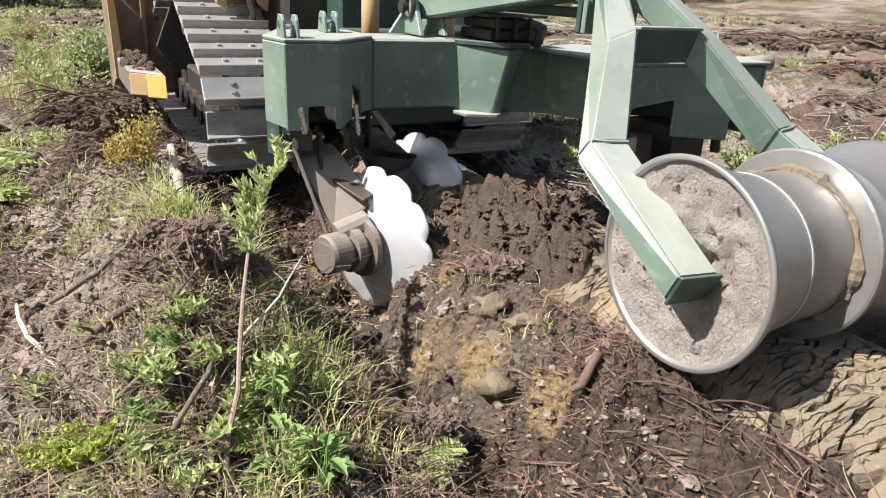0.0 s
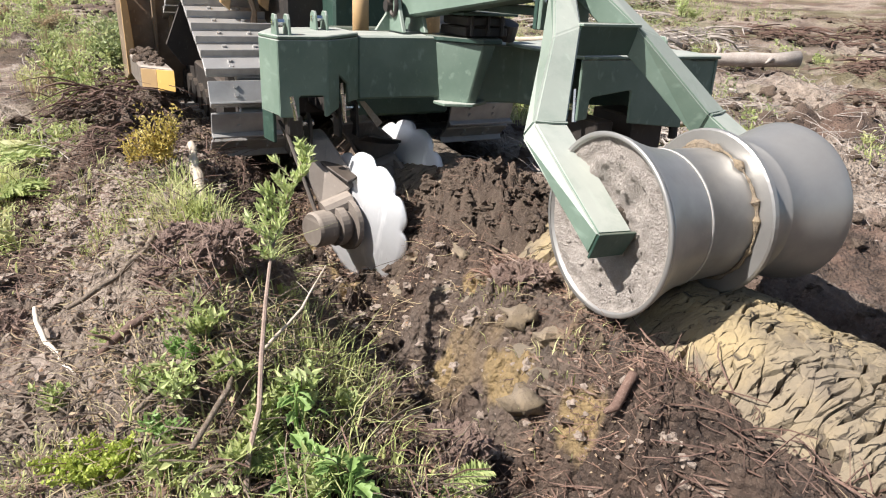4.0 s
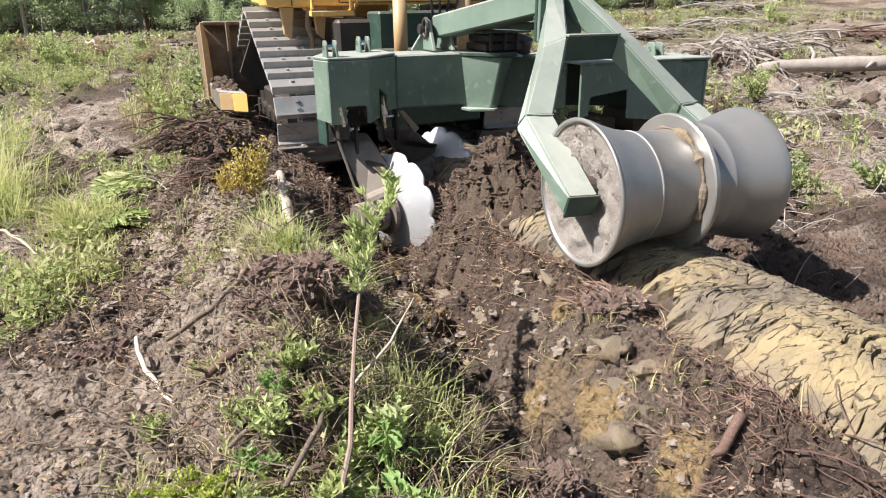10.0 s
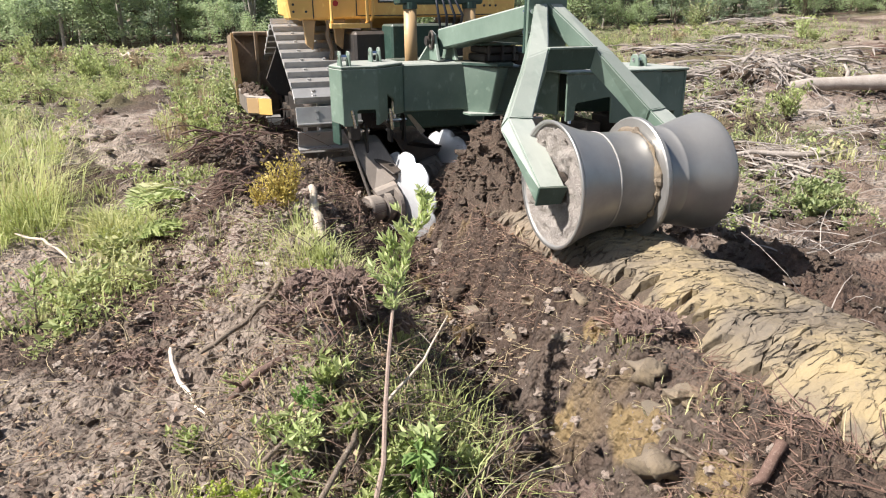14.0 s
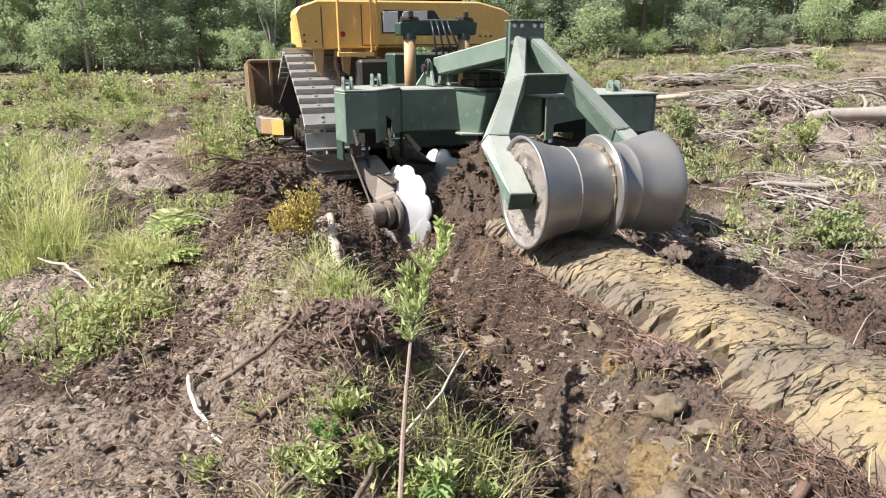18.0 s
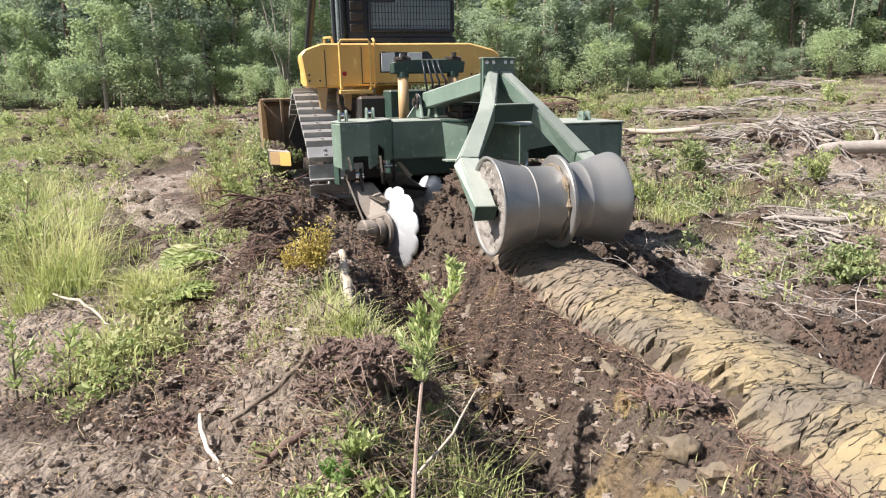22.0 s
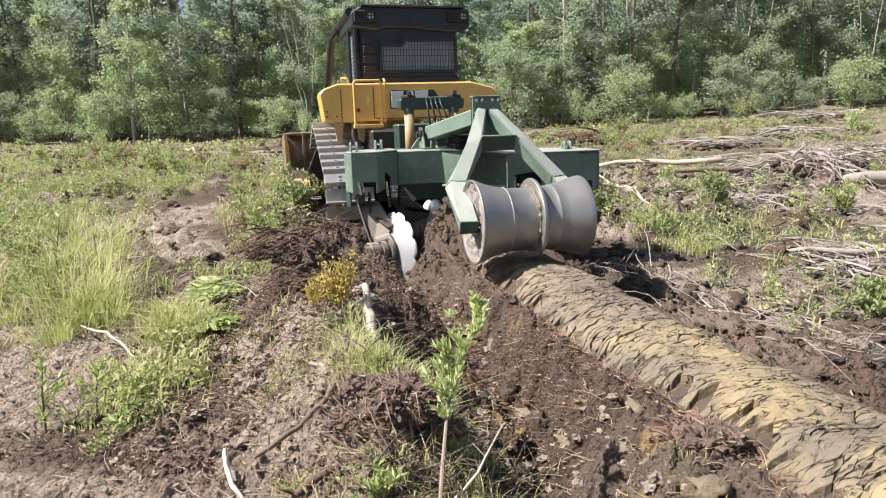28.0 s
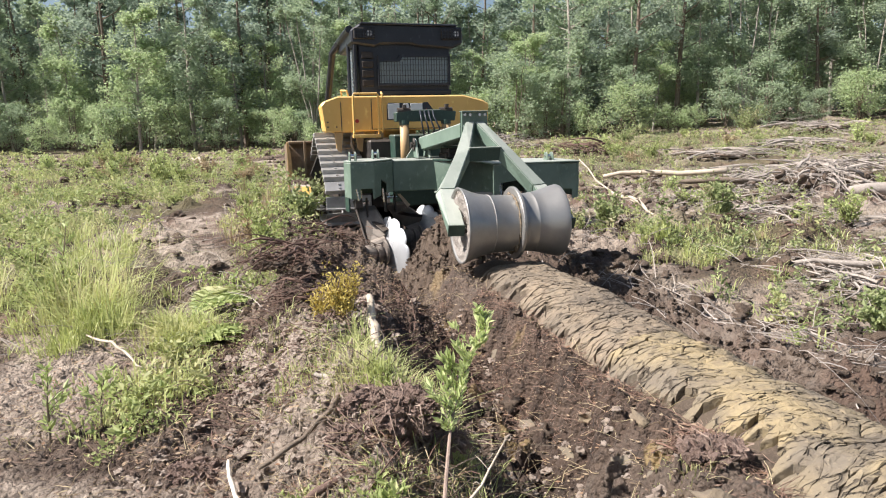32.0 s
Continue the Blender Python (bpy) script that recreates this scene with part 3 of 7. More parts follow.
def clipped(poly, px, py, qx, qy):
    """The share of an outline that lies nearer to p than to q."""
    mx, my, dx, dy = (px + qx) / 2, (py + qy) / 2, qx - px, qy - py
    out = []
    for i, a in enumerate(poly):
        b = poly[(i + 1) % len(poly)]
        sa, sb = (a[0] - mx) * dx + (a[1] - my) * dy, (b[0] - mx) * dx + (b[1] - my) * dy
        if sa <= 0:
            out.append(a)
        if sa * sb < 0:
            t = sa / (sa - sb)
            out.append((a[0] + (b[0] - a[0]) * t, a[1] + (b[1] - a[1]) * t))
    return out


def clay_plates(parent, su=0.155, sw=0.052):
    """The scales into which the pressed clay has cracked: flat broken cells, each a little tilted."""
    rng = np.random.RandomState(17)
    rest_v, rest_f = [], []
    cols, rows = range(1, 10), range(int(-3.5 / sw), int(2.72 / sw))
    seeds = {(i, j): (i + 1.5 * rng.rand(), j + 1.15 * rng.rand()) for i in range(-1, 12) for j in range(rows[0] - 2, rows[-1] + 3)}
    for i in cols:
        for j in rows:
            px, py = seeds[i, j]
            poly = [(px - 1.5, py - 1.5), (px + 1.5, py - 1.5), (px + 1.5, py + 1.5), (px - 1.5, py + 1.5)]
            for a in (-2, -1, 0, 1, 2):
                for b in (-2, -1, 0, 1, 2):
                    if (a or b) and (i + a, j + b) in seeds:
                        poly = clipped(poly, px, py, *seeds[i + a, j + b])
            fine = []
            for k, a in enumerate(poly):
                b = poly[(k + 1) % len(poly)]
                n = max(1, int(math.hypot((b[0] - a[0]) * su, (b[1] - a[1]) * sw) / 0.022))
                fine += [(a[0] + (b[0] - a[0]) * t / n, a[1] + (b[1] - a[1]) * t / n) for t in range(n)]
            o = np.array([np.array(fine)[:, 0] * su, np.array(fine)[:, 1] * sw]).T
            c = o.mean(0)
            if not 0.49 < c[0] + 0.06 * math.sin(c[1] * 2.3) + 0.10 * (rng.rand() - 0.5) < 1.36:
                continue
            d = o - c
            r = np.hypot(d[:, 0], d[:, 1])[:, None] + 1e-6
            wide = soft(layers(o[:, 0] * 6.0, o[:, 1] * 8.0, 3, 3), 0.47, 0.62) * (0.15 + 0.85 * np.abs(d[:, 1]) / r[:, 0])
            gap = (0.017 * wide)[:, None]
            warp = np.stack([layers(o[:, 0] * 7, o[:, 1] * 9, 3, 6) - 0.5, layers(o[:, 0] * 7 + 40, o[:, 1] * 9, 3, 9) - 0.5], -1)
            o = c + d * np.maximum(0.3, 1 - gap / r) + warp * (0.09, 0.10)
            o[:, 1] = o[:, 1] + 0.03 * (o[:, 0] - 0.9) + 0.035 * np.sin(o[:, 0] * 5.0 + 1.0 + 1.8 * np.sin(o[:, 1] * 2.7))
            cc = o.mean(0)
            tilt, slope = rng.normal(0, 0.03), rng.normal(0.05, 0.05)
            lift = rng.normal(0.002, 0.0025)
            m = len(o)
            out = []
            for f, dz in ((1.0, -0.065), (1.0, -0.001), (0.88, 0.002), (0.45, 0.003)):
                q = cc + (o - cc) * f
                z = ridge_top(q[:, 0], q[:, 1]) + lift + dz + (0.022 * (layers(q[:, 0] * 22, q[:, 1] * 30, 3, 8) - 0.5) if f < 1 or dz > -0.01 else 0) + (q[:, 0] - cc[0]) * tilt + (q[:, 1] - cc[1]) * slope
                x, y = off_line(q[:, 0], q[:, 1])
                out.append(np.stack([x, y, z], -1))
            x, y = off_line(cc[0], cc[1])
            verts = np.concatenate(out).tolist() + [(float(x), float(y), float(ridge_top(cc[:1], cc[1:])[0]) + lift + 0.004)]
            faces = [(k + m * s, (k + 1) % m + m * s, (k + 1) % m + m * (s + 1), k + m * (s + 1)) for s in range(3) for k in range(m)]
            faces += [(3 * m + k, 3 * m + (k + 1) % m, 4 * m) for k in range(m)]
            if c[1] < 0.30:
                raw("clay_plate", verts, faces, CLAY_DRY if c[1] < -1.75 + 0.5 * float(grain(np.array(c[0] * 4), np.array(c[1] * 4), 3)) else CLAY, parent)
            else:
                rest_f += [tuple(k + len(rest_v) for k in f) for f in faces]
                rest_v += verts
    tagged(raw("clay_crust", rest_v, rest_f, CLAY_FRESH, parent), kind="stuff")


# Sheet below the plates is darkened so the gaps between them look shaded.
RIDGE_SOIL = earthy("brown clay dark as crack shade", (0.075, 0.055, 0.04), (0.11, 0.082, 0.058), (0.16, 0.12, 0.085), 6.0, 0.9, 0.9, 0.02)
ridge = tagged(ridge_sheet(), "long ridge of pressed yellow clay, cracked into scales", "soil ridge")
clay_plates(ridge)


# ---- loose clods, roots and litter ----
def ball_points(level):
    bm = bmesh.new()
    bmesh.ops.create_icosphere(bm, subdivisions=level, radius=1.0)
    v = np.array([p.co for p in bm.verts])
    f = np.array([[p.index for p in q.verts] for q in bm.faces])
    bm.free()
    return v, f


BALLS = [ball_points(1), ball_points(2)]


def clod_mesh(name, spots, material, rng, flat=0.7, parent=None):
    """Uneven lumps, joined: spots are rows of x, y, z, size."""
    vs, fs, off = [], [], 0
    for x, y, z, s in spots:
        BALL_V, BALL_F = BALLS[1 if s > 0.006 * max(y, 4.5) and s > 0.02 else 0]
        k = rng.rand(3, 3) * 9
        r = 0.72 + 0.30 * np.sin(BALL_V @ k[0] + k[1, 0] * 3) * np.cos(BALL_V @ k[1] * 1.4) + 0.22 * np.sin(BALL_V @ k[2] * 2.3) + 0.62 * (rng.rand(len(BALL_V)) - 0.4)
        sc = 0.8 * s * np.array([1, 0.7 + 0.5 * rng.rand(), flat * (0.7 + 0.5 * rng.rand())])
        a = rng.rand() * math.tau
        p = BALL_V * r[:, None] * sc
        p = p @ np.array([[math.cos(a), math.sin(a), 0], [-math.sin(a), math.cos(a), 0], [0, 0, 1]])
        vs.append(p + (x, y, z))
        fs.append(BALL_F + off)
        off += len(BALL_V)
    return raw(name, np.concatenate(vs).tolist(), np.concatenate(fs).tolist(), material, parent, max(p[3] for p in spots) > 0.09)


def scatter_clods(name, count, box, size, material, seed, keep=None):
    rng = np.random.RandomState(seed)
    u, w = rng.uniform(box[0], box[1], count * 3), rng.uniform(box[2], box[3], count * 3)
    x, y = off_line(u, w)
    ok = layers(x * 1.5, y * 1.5, 3, seed) > 0.47
    if keep is not None:
        ok &= keep(u, w)
    x, y = x[ok][:count], y[ok][:count]
    s = size[0] + (size[1] - size[0]) * rng.rand(len(x)) ** 3
    z = ground_z(x, y) + s * 0.15
    return tagged(clod_mesh(name, np.stack([x, y, z, s], -1), material, rng), "crumbled brown soil clods strewn over the ground", "soil clods", kind="stuff")


def on_mound(u, w):
    return layers(u * 2.0 + 3, w * 2.0, 2, 5) > 0.36


not_ridge = lambda u, w: ~((u > 0.50 + 0.08 * np.sin(w * 3)) & (u < 1.36) & (w < 3.2))
scatter_clods("soil_clods", 3600, (-2.6, 2.6, -3.0, 4.8), (0.006, 0.042), SOIL, 3, not_ridge)
scatter_clods("dry_soil_clods", 2600, (-2.4, 0.2, -3.0, 2.6), (0.006, 0.045), SOIL_PALE, 4, not_ridge)
scatter_clods("far_soil_clods", 700, (-7.0, 9.0, 3.5, 24.0), (0.05, 0.20), SOIL, 5, lambda u, w: ((u < -1.2) | (u > 2.4)))
scatter_clods("field_clods", 3200, (2.0, 9.5, -1.5, 16.0), (0.02, 0.14), SOIL, 9)
scatter_clods("far_field_clods", 1500, (8.0, 34.0, -1.0, 22.0), (0.06, 0.22), SOIL, 12)
scatter_clods("distant_clods", 2200, (-24.0, 26.0, 18.0, 42.0), (0.08, 0.30), SOIL, 16)
scatter_clods("furrow_clods", 1100, (1.38, 2.6, -3.0, 5.0), (0.015, 0.08), SOIL, 7)
scatter_clods("mound_crumbs", 5200, (-1.75, -0.62, -0.9, 1.9), (0.008, 0.040), SOIL_PALE, 14, on_mound)
scatter_clods("mound_lumps", 420, (-1.7, -0.65, -0.9, 1.9), (0.02, 0.075), SOIL_PALE, 15, on_mound)
scatter_clods("windrow_clods", 900, (-1.9, -0.65, 1.5, 9.0), (0.015, 0.10), SOIL, 8)
scatter_clods("ridge_crumbs", 900, (0.30, 1.42, -3.0, 2.9), (0.006, 0.022), SOIL, 6)


def strands(name, spots, material, rng, label, category, length=(0.08, 0.35), thick=(0.0012, 0.003), lift=0.05, sides=3):
    """Thin curled fibres, joined."""
    n, m = len(spots), 4
    a = rng.rand(n) * math.tau
    ln = rng.uniform(*length, n)
    th = rng.uniform(*thick, n)
    curl = rng.normal(0, 1.2, n)
    up = rng.normal(0.15, 0.5, n)
    vs = np.zeros((n, m, sides, 3))
    pos = np.array(spots, float)
    for k in range(m):
        ang = a + curl * k / m
        for q in range(sides):
            t = math.tau * q / sides
            r = th * (1 - 0.6 * k / m)
            vs[:, k, q, 0] = pos[:, 0] - np.sin(ang) * math.cos(t) * r
            vs[:, k, q, 1] = pos[:, 1] + np.cos(ang) * math.cos(t) * r
            vs[:, k, q, 2] = pos[:, 2] + math.sin(t) * r
        step = ln / m
        pos = pos + np.stack([np.cos(ang) * step, np.sin(ang) * step, step * up * (1 - 1.6 * k / m)], -1)
    base = (np.arange(n) * m * sides)[:, None]
    quads = []
    for k in range(m - 1):
        for q in range(sides):
            r = (q + 1) % sides
            quads.append(np.concatenate([base + k * sides + q, base + k * sides + r, base + (k + 1) * sides + r, base + (k + 1) * sides + q], 1))
    return tagged(raw(name, vs.reshape(-1, 3).tolist(), np.concatenate(quads).tolist(), material), label, category, kind="stuff")


def strewn(count, box, seed, keep=None, thr=0.5, f=1.3):
    rng = np.random.RandomState(seed)
    u, w = rng.uniform(box[0], box[1], count * 4), rng.uniform(box[2], box[3], count * 4)
    x, y = off_line(u, w)
    ok = layers(x * f, y * f, 3, seed) > thr
    if keep is not None:
        ok &= keep(u, w)
    x, y = x[ok][:count], y[ok][:count]
    return np.stack([x, y, ground_z(x, y) + 0.012], -1), rng


sp, rng = strewn(9000, (-2.2, 0.62, -3.0, 3.6), 21, lambda u, w: ((u > -0.75) & (layers(u * 3.1, w * 2.2, 2, 2) > 0.50)) | (layers(u * 2.3, w * 2.3, 2, 6) > 0.66) | (w < -1.4), 0.46)
strands("root_fibres", sp, ROOT, rng, "tangled reddish root fibres torn out of the soil", "roots", (0.03, 0.16), (0.0008, 0.0024))
sp, rng = strewn(2000, (-1.9, 0.55, -3.0, 3.4), 27, None, 0.55)
strands("dark_root_fibres", sp, DARKWOOD, rng, "dark tangled rootlets torn out of the soil", "roots", (0.08, 0.35), (0.0015, 0.005))
sp, rng = strewn(750, (-1.6, -0.45, -2.3, -0.75), 29, None, 0.47)
strands("debris_straw", sp, STRAW, rng, "dense matted straw and dead stalks on the mound", "twigs", (0.06, 0.26), (0.0010, 0.0028))
sp, rng = strewn(800, (-1.8, -0.4, -2.3, -0.2), 30, None, 0.46)
strands("debris_twigs", sp, BARK, rng, "grey-brown twigs matted on the mound", "twigs", (0.15, 0.45), (0.002, 0.005))
sp, rng = strewn(2600, (-3.2, 0.5, -3.0, 4.0), 22, None, 0.45)
strands("straw", sp, STRAW, rng, "pale dry stalks and twigs lying on the soil", "twigs", (0.05, 0.22), (0.0010, 0.0030))
sp, rng = strewn(5200, (1.6, 11.0, -1.0, 20.0), 23, None, 0.45)
strands("brush_twigs", sp, GREYWOOD, rng, "grey broken twigs strewn over the clearing", "twigs", (0.12, 0.7), (0.003, 0.008))
sp, rng = strewn(1200, (-9.0, -1.2, 2.0, 18.0), 24, None, 0.5)
strands("field_twigs", sp, GREYWOOD, rng, "grey broken twigs strewn over the clearing", "twigs", (0.2, 0.7), (0.003, 0.008))


def chips(name, spots, material, rng, label, size=(0.006, 0.022), slim=0.45):
    """Flat curled leaves and bark chips lying about, joined."""
    n = len(spots)
    a, s = rng.rand(n) * math.tau, rng.uniform(*size, n)
    vs = np.zeros((n, 4, 3))
    for k, (lx, ly, lz) in enumerate(((-1, 0, 0.1), (0, -slim, 0), (1, 0, 0.25), (0, slim, 0.15))):
        vs[:, k, 0] = spots[:, 0] + (lx * np.cos(a) - ly * np.sin(a)) * s
        vs[:, k, 1] = spots[:, 1] + (lx * np.sin(a) + ly * np.cos(a)) * s
        vs[:, k, 2] = spots[:, 2] + 0.006 + lz * s * (0.3 + 1.4 * rng.rand(n))
    q = np.arange(n * 4).reshape(n, 4)
    f = np.concatenate([q[:, [0, 1, 2]], q[:, [0, 2, 3]]])
    return tagged(raw(name, vs.reshape(-1, 3).tolist(), f.tolist(), material), label, "leaf litter", kind="stuff")


sp, rng = strewn(5200, (-3.6, 0.65, -3.2, 4.5), 25, None, 0.44)
chips("leaf_litter", sp, DRYLEAF, rng, "dry brown leaves and bark chips on the soil")
sp, rng = strewn(4500, (-3.6, 0.5, -3.2, 4.5), 28, None, 0.48)
chips("bark_chips", sp, BARKCHIP, rng, "reddish bark chips trodden into the soil", (0.005, 0.017))

off_mound = lambda u, w: (u < -1.5) | (w < -1.4)
sp, rng = strewn(2200, (-3.2, 0.2, -3.2, 1.4), 31, off_mound, 0.40)
chips("bark_slivers", sp, SLIVER, rng, "long bark slivers trodden into the soil", (0.012, 0.040), 0.13)
sp, rng = strewn(1100, (-3.2, 0.2, -3.2, 1.4), 32, off_mound, 0.42)
chips("wood_slivers", sp, STRAW, rng, "pale wood slivers on the soil", (0.010, 0.032), 0.10)

# ---- the bulldozer; its space: x to its right, y ahead, z up ----
dozer = tagged(new("bulldozer"), "yellow and black crawler bulldozer towing a green plough", "bulldozer")
DX = 0.73

# tracks on an elevated sprocket
TRACK = [(1.64, 0.67, 0.36), (3.02, 1.26, 0.34), (4.55, 0.67, 0.36)]
PITCH_COUNT = 37


def track_loop():
    """The loop of the shoes: straight runs tangent to three wheels. Rows of y, z and turn, evenly spaced."""
    pts = []
    for k in range(3):
        (y0, z0, r0), (y1, z1, r1) = TRACK[k], TRACK[(k + 1) % 3]
        d = Vector((y1 - y0, z1 - z0))
        a = math.atan2(d.y, d.x) + math.acos((r0 - r1) / d.length)
        pts.append((k, a, (y0 + r0 * math.cos(a), z0 + r0 * math.sin(a)), (y1 + r1 * math.cos(a), z1 + r1 * math.sin(a))))
    dense = []
    for n in range(3):
        k, a, p, q = pts[n]
        for s in range(60):
            dense.append((p[0] + (q[0] - p[0]) * s / 60, p[1] + (q[1] - p[1]) * s / 60))
        k2, a2, _, _ = pts[(n + 1) % 3]
        cy, cz, r = TRACK[(n + 1) % 3]
        turn = (a - a2) % math.tau
        for s in range(40):
            b = a - turn * s / 40
            dense.append((cy + r * math.cos(b), cz + r * math.sin(b)))
    dense = np.array(dense + dense[:1])
    run = np.r_[0, np.cumsum(np.linalg.norm(np.diff(dense, axis=0), axis=1))]
    return dense, run


LOOP, LOOP_RUN = track_loop()
LOOP_LEN = LOOP_RUN[-1]


def on_loop(s):
    """The pose of a shoe's place on the loop: it lies in its own x and y, and its grouser points up."""
    s = s % LOOP_LEN
    y, z = np.interp(s, LOOP_RUN, LOOP[:, 0]), np.interp(s, LOOP_RUN, LOOP[:, 1])
    e = 0.05
    y1, z1 = np.interp((s + e) % LOOP_LEN, LOOP_RUN, LOOP[:, 0]), np.interp((s + e) % LOOP_LEN, LOOP_RUN, LOOP[:, 1])
    y0, z0 = np.interp((s - e) % LOOP_LEN, LOOP_RUN, LOOP[:, 0]), np.interp((s - e) % LOOP_LEN, LOOP_RUN, LOOP[:, 1])
    return float(y), float(z), math.degrees(math.atan2(z1 - z0, y1 - y0))


SHOE_W = 0.64


def shoe_mesh():
    bm = block(-SHOE_W / 2, -0.098, 0.0, SHOE_W / 2, 0.098, 0.026, 0.004)
    prism([(-SHOE_W / 2, -0.094, 0.02), (-SHOE_W / 2, -0.060, 0.02), (-SHOE_W / 2, -0.070, 0.075), (-SHOE_W / 2, -0.086, 0.075)], (SHOE_W, 0, 0), 0.003, bm)
    for x in (-0.12, 0.12):
        for y in (-0.01, 0.055):
            rod([(x, y, 0.02), (x, y, 0.042)], 0.018, 6, bm)
    block(-0.10, -0.1, -0.07, 0.10, 0.1, 0.004, 0.01, bm)
    return bm


shoes = []
for side, tx in (("left", DX - 1.01), ("right", DX + 1.01)):
    bm = block(tx - 0.12, 1.5, 0.55, tx + 0.12, 4.7, 0.80, 0.02)
    for y in np.linspace(1.95, 4.25, 7):
        rod([(tx - 0.16, y, 0.50), (tx + 0.16, y, 0.50)], 0.13, 14, bm)
    for y, z, r in TRACK:
        rod([(tx - 0.10, y, z), (tx + 0.10, y, z)], r - 0.07, 24, bm)
        rod([(tx - 0.19, y, z), (tx + 0.19, y, z)], r * 0.45, 18, bm)
    track = part("track", bm, DARK_STEEL, dozer, "muddy steel crawler track with grouser shoes")
    first = None
    for k in range(PITCH_COUNT):
        if first is None and not shoes:
            shoe = part("track_shoe", shoe_mesh(), STEEL, track)
        else:
            shoe = new("track_shoe", shoes[0][0].data)
            shoe.parent = track
        first = shoe
        shoes.append((shoe, tx, k * LOOP_LEN / PITCH_COUNT))

bm = block(DX - 0.62, 1.75, 0.52, DX + 0.62, 5.0, 1.55, 0.03)
block(DX - 0.45, 1.25, 0.62, DX + 0.45, 1.8, 1.25, 0.03, bm)
part("hull", bm, DARK_STEEL, dozer, "dark oily transmission housing")
part("engine_hood", block(DX - 0.55, 3.75, 1.5, DX + 0.55, 5.2, 2.2, 0.04), YELLOW, dozer)

# rear tank and fenders
TL, TR, TY = -0.545, 2.085, 2.05
outline = [(TL + 0.05, TY, 1.67), (TR - 0.03, TY, 1.69), (TR, TY, 2.06), (TR - 0.10, TY, 2.12), (TR - 0.42, TY, 2.20), (TL + 0.26, TY, 2.20), (TL + 0.06, TY, 2.13), (TL, TY, 2.06)]
tank = part("fuel_tank", prism(outline, (0, 0.45, 0), 0.02), YELLOW, dozer, "yellow rear tank with rounded corners")
part("seam", block(DX - 0.52, TY - 0.006, 1.70, DX - 0.51, TY + 0.01, 2.15, 0.0), BLACK, tank)
part("seam", block(DX - 0.98, TY - 0.006, 1.68, DX - 0.97, TY + 0.01, 2.12, 0.0), BLACK, tank)
part("seam", block(DX - 0.50, TY - 0.006, 1.70, DX + 1.20, TY + 0.01, 1.71, 0.0), BLACK, tank)
part("reflector", rod([(DX - 0.74, TY - 0.012, 1.83), (DX - 0.74, TY, 1.83)], 0.03, 12), RED, tank, "red round reflector")
for bx, bz in ((-1.18, 1.75), (-1.05, 1.75), (-1.18, 1.82), (0.95, 1.80), (1.02, 1.80), (1.09, 1.80)):
    part("bolt", rod([(DX + bx, TY - 0.01, bz), (DX + bx, TY, bz)], 0.013, 8), BLACK, tank)
decal = part("decal", prism([(DX - 0.28, TY - 0.004, 1.835), (DX + 0.56, TY - 0.004, 1.835), (DX + 0.36, TY - 0.004, 2.095), (DX + 0.30, TY - 0.004, 2.095), (DX + 0.27, TY - 0.004, 2.08), (DX - 0.25, TY - 0.004, 2.095), (DX - 0.28, TY - 0.004, 2.065)], (0, -0.004, 0), 0), BLACK, tank, "white patches and a dark red triangle as maker's mark")
for x0, x1, x2, x3 in ((-0.262, -0.085, -0.085, -0.262), (-0.068, 0.105, 0.055, -0.018), (0.085, 0.275, 0.275, 0.085)):
    part("white_patch", prism([(DX + x0, TY - 0.014, 1.85), (DX + x1, TY - 0.014, 1.85), (DX + x2, TY - 0.014, 2.08), (DX + x3, TY - 0.014, 2.08)], (0, 0.006, 0), 0.002), WHITE, decal)
part("red_patch", prism([(DX + 0.14, TY - 0.018, 1.85), (DX + 0.51, TY - 0.018, 1.85), (DX + 0.335, TY - 0.018, 2.0)], (0, 0.003, 0)), RED, decal)
part("grab_rail", rod([(DX - 0.80, TY - 0.02, 1.62), (DX - 0.80, TY - 0.09, 1.66), (DX - 0.80, TY - 0.09, 2.20), (DX - 0.78, TY - 0.09, 2.23), (DX - 0.44, TY - 0.09, 2.23), (DX - 0.42, TY - 0.09, 2.20), (DX - 0.42, TY - 0.09, 1.66), (DX - 0.42, TY - 0.02, 1.62)], 0.017, 8), YELLOW, dozer)
part("grab_rail", rod([(DX - 0.36, TY - 0.02, 1.66), (DX - 0.36, TY - 0.08, 1.70), (DX - 0.36, TY - 0.08, 2.22), (DX - 0.36, TY - 0.0, 2.25)], 0.017, 8), YELLOW, dozer)
part("step", block(DX - 0.82, TY - 0.12, 1.58, DX - 0.40, TY + 0.1, 1.63, 0.006), YELLOW, dozer)
for fx in (-1.12, 0.86):
    part("fender", prism([(DX + fx, TY + 0.1, 1.66), (DX + fx + 0.42, TY + 0.1, 1.66), (DX + fx + 0.42, 4.0, 1.72), (DX + fx, 4.0, 1.72)], (0, 0, 0.32), 0.02), YELLOW, dozer)
for bx in (-1.06, -0.74, -0.44):
    part("bracket", prism([(DX + bx, TY + 0.05, 1.42), (DX + bx + 0.07, TY + 0.05, 1.36), (DX + bx + 0.11, TY + 0.05, 1.67), (DX + bx - 0.02, TY + 0.05, 1.67)], (0, 0.08, 0), 0.006), TAN, dozer)
part("chain", rod([(DX - 0.82, TY + 0.02, 1.66), (DX - 0.84, TY + 0.0, 1.5), (DX - 0.80, TY + 0.0, 1.36), (DX - 0.81, TY + 0.02, 1.26)], [0.02, 0.026, 0.022, 0.03], 6), RUST, dozer)
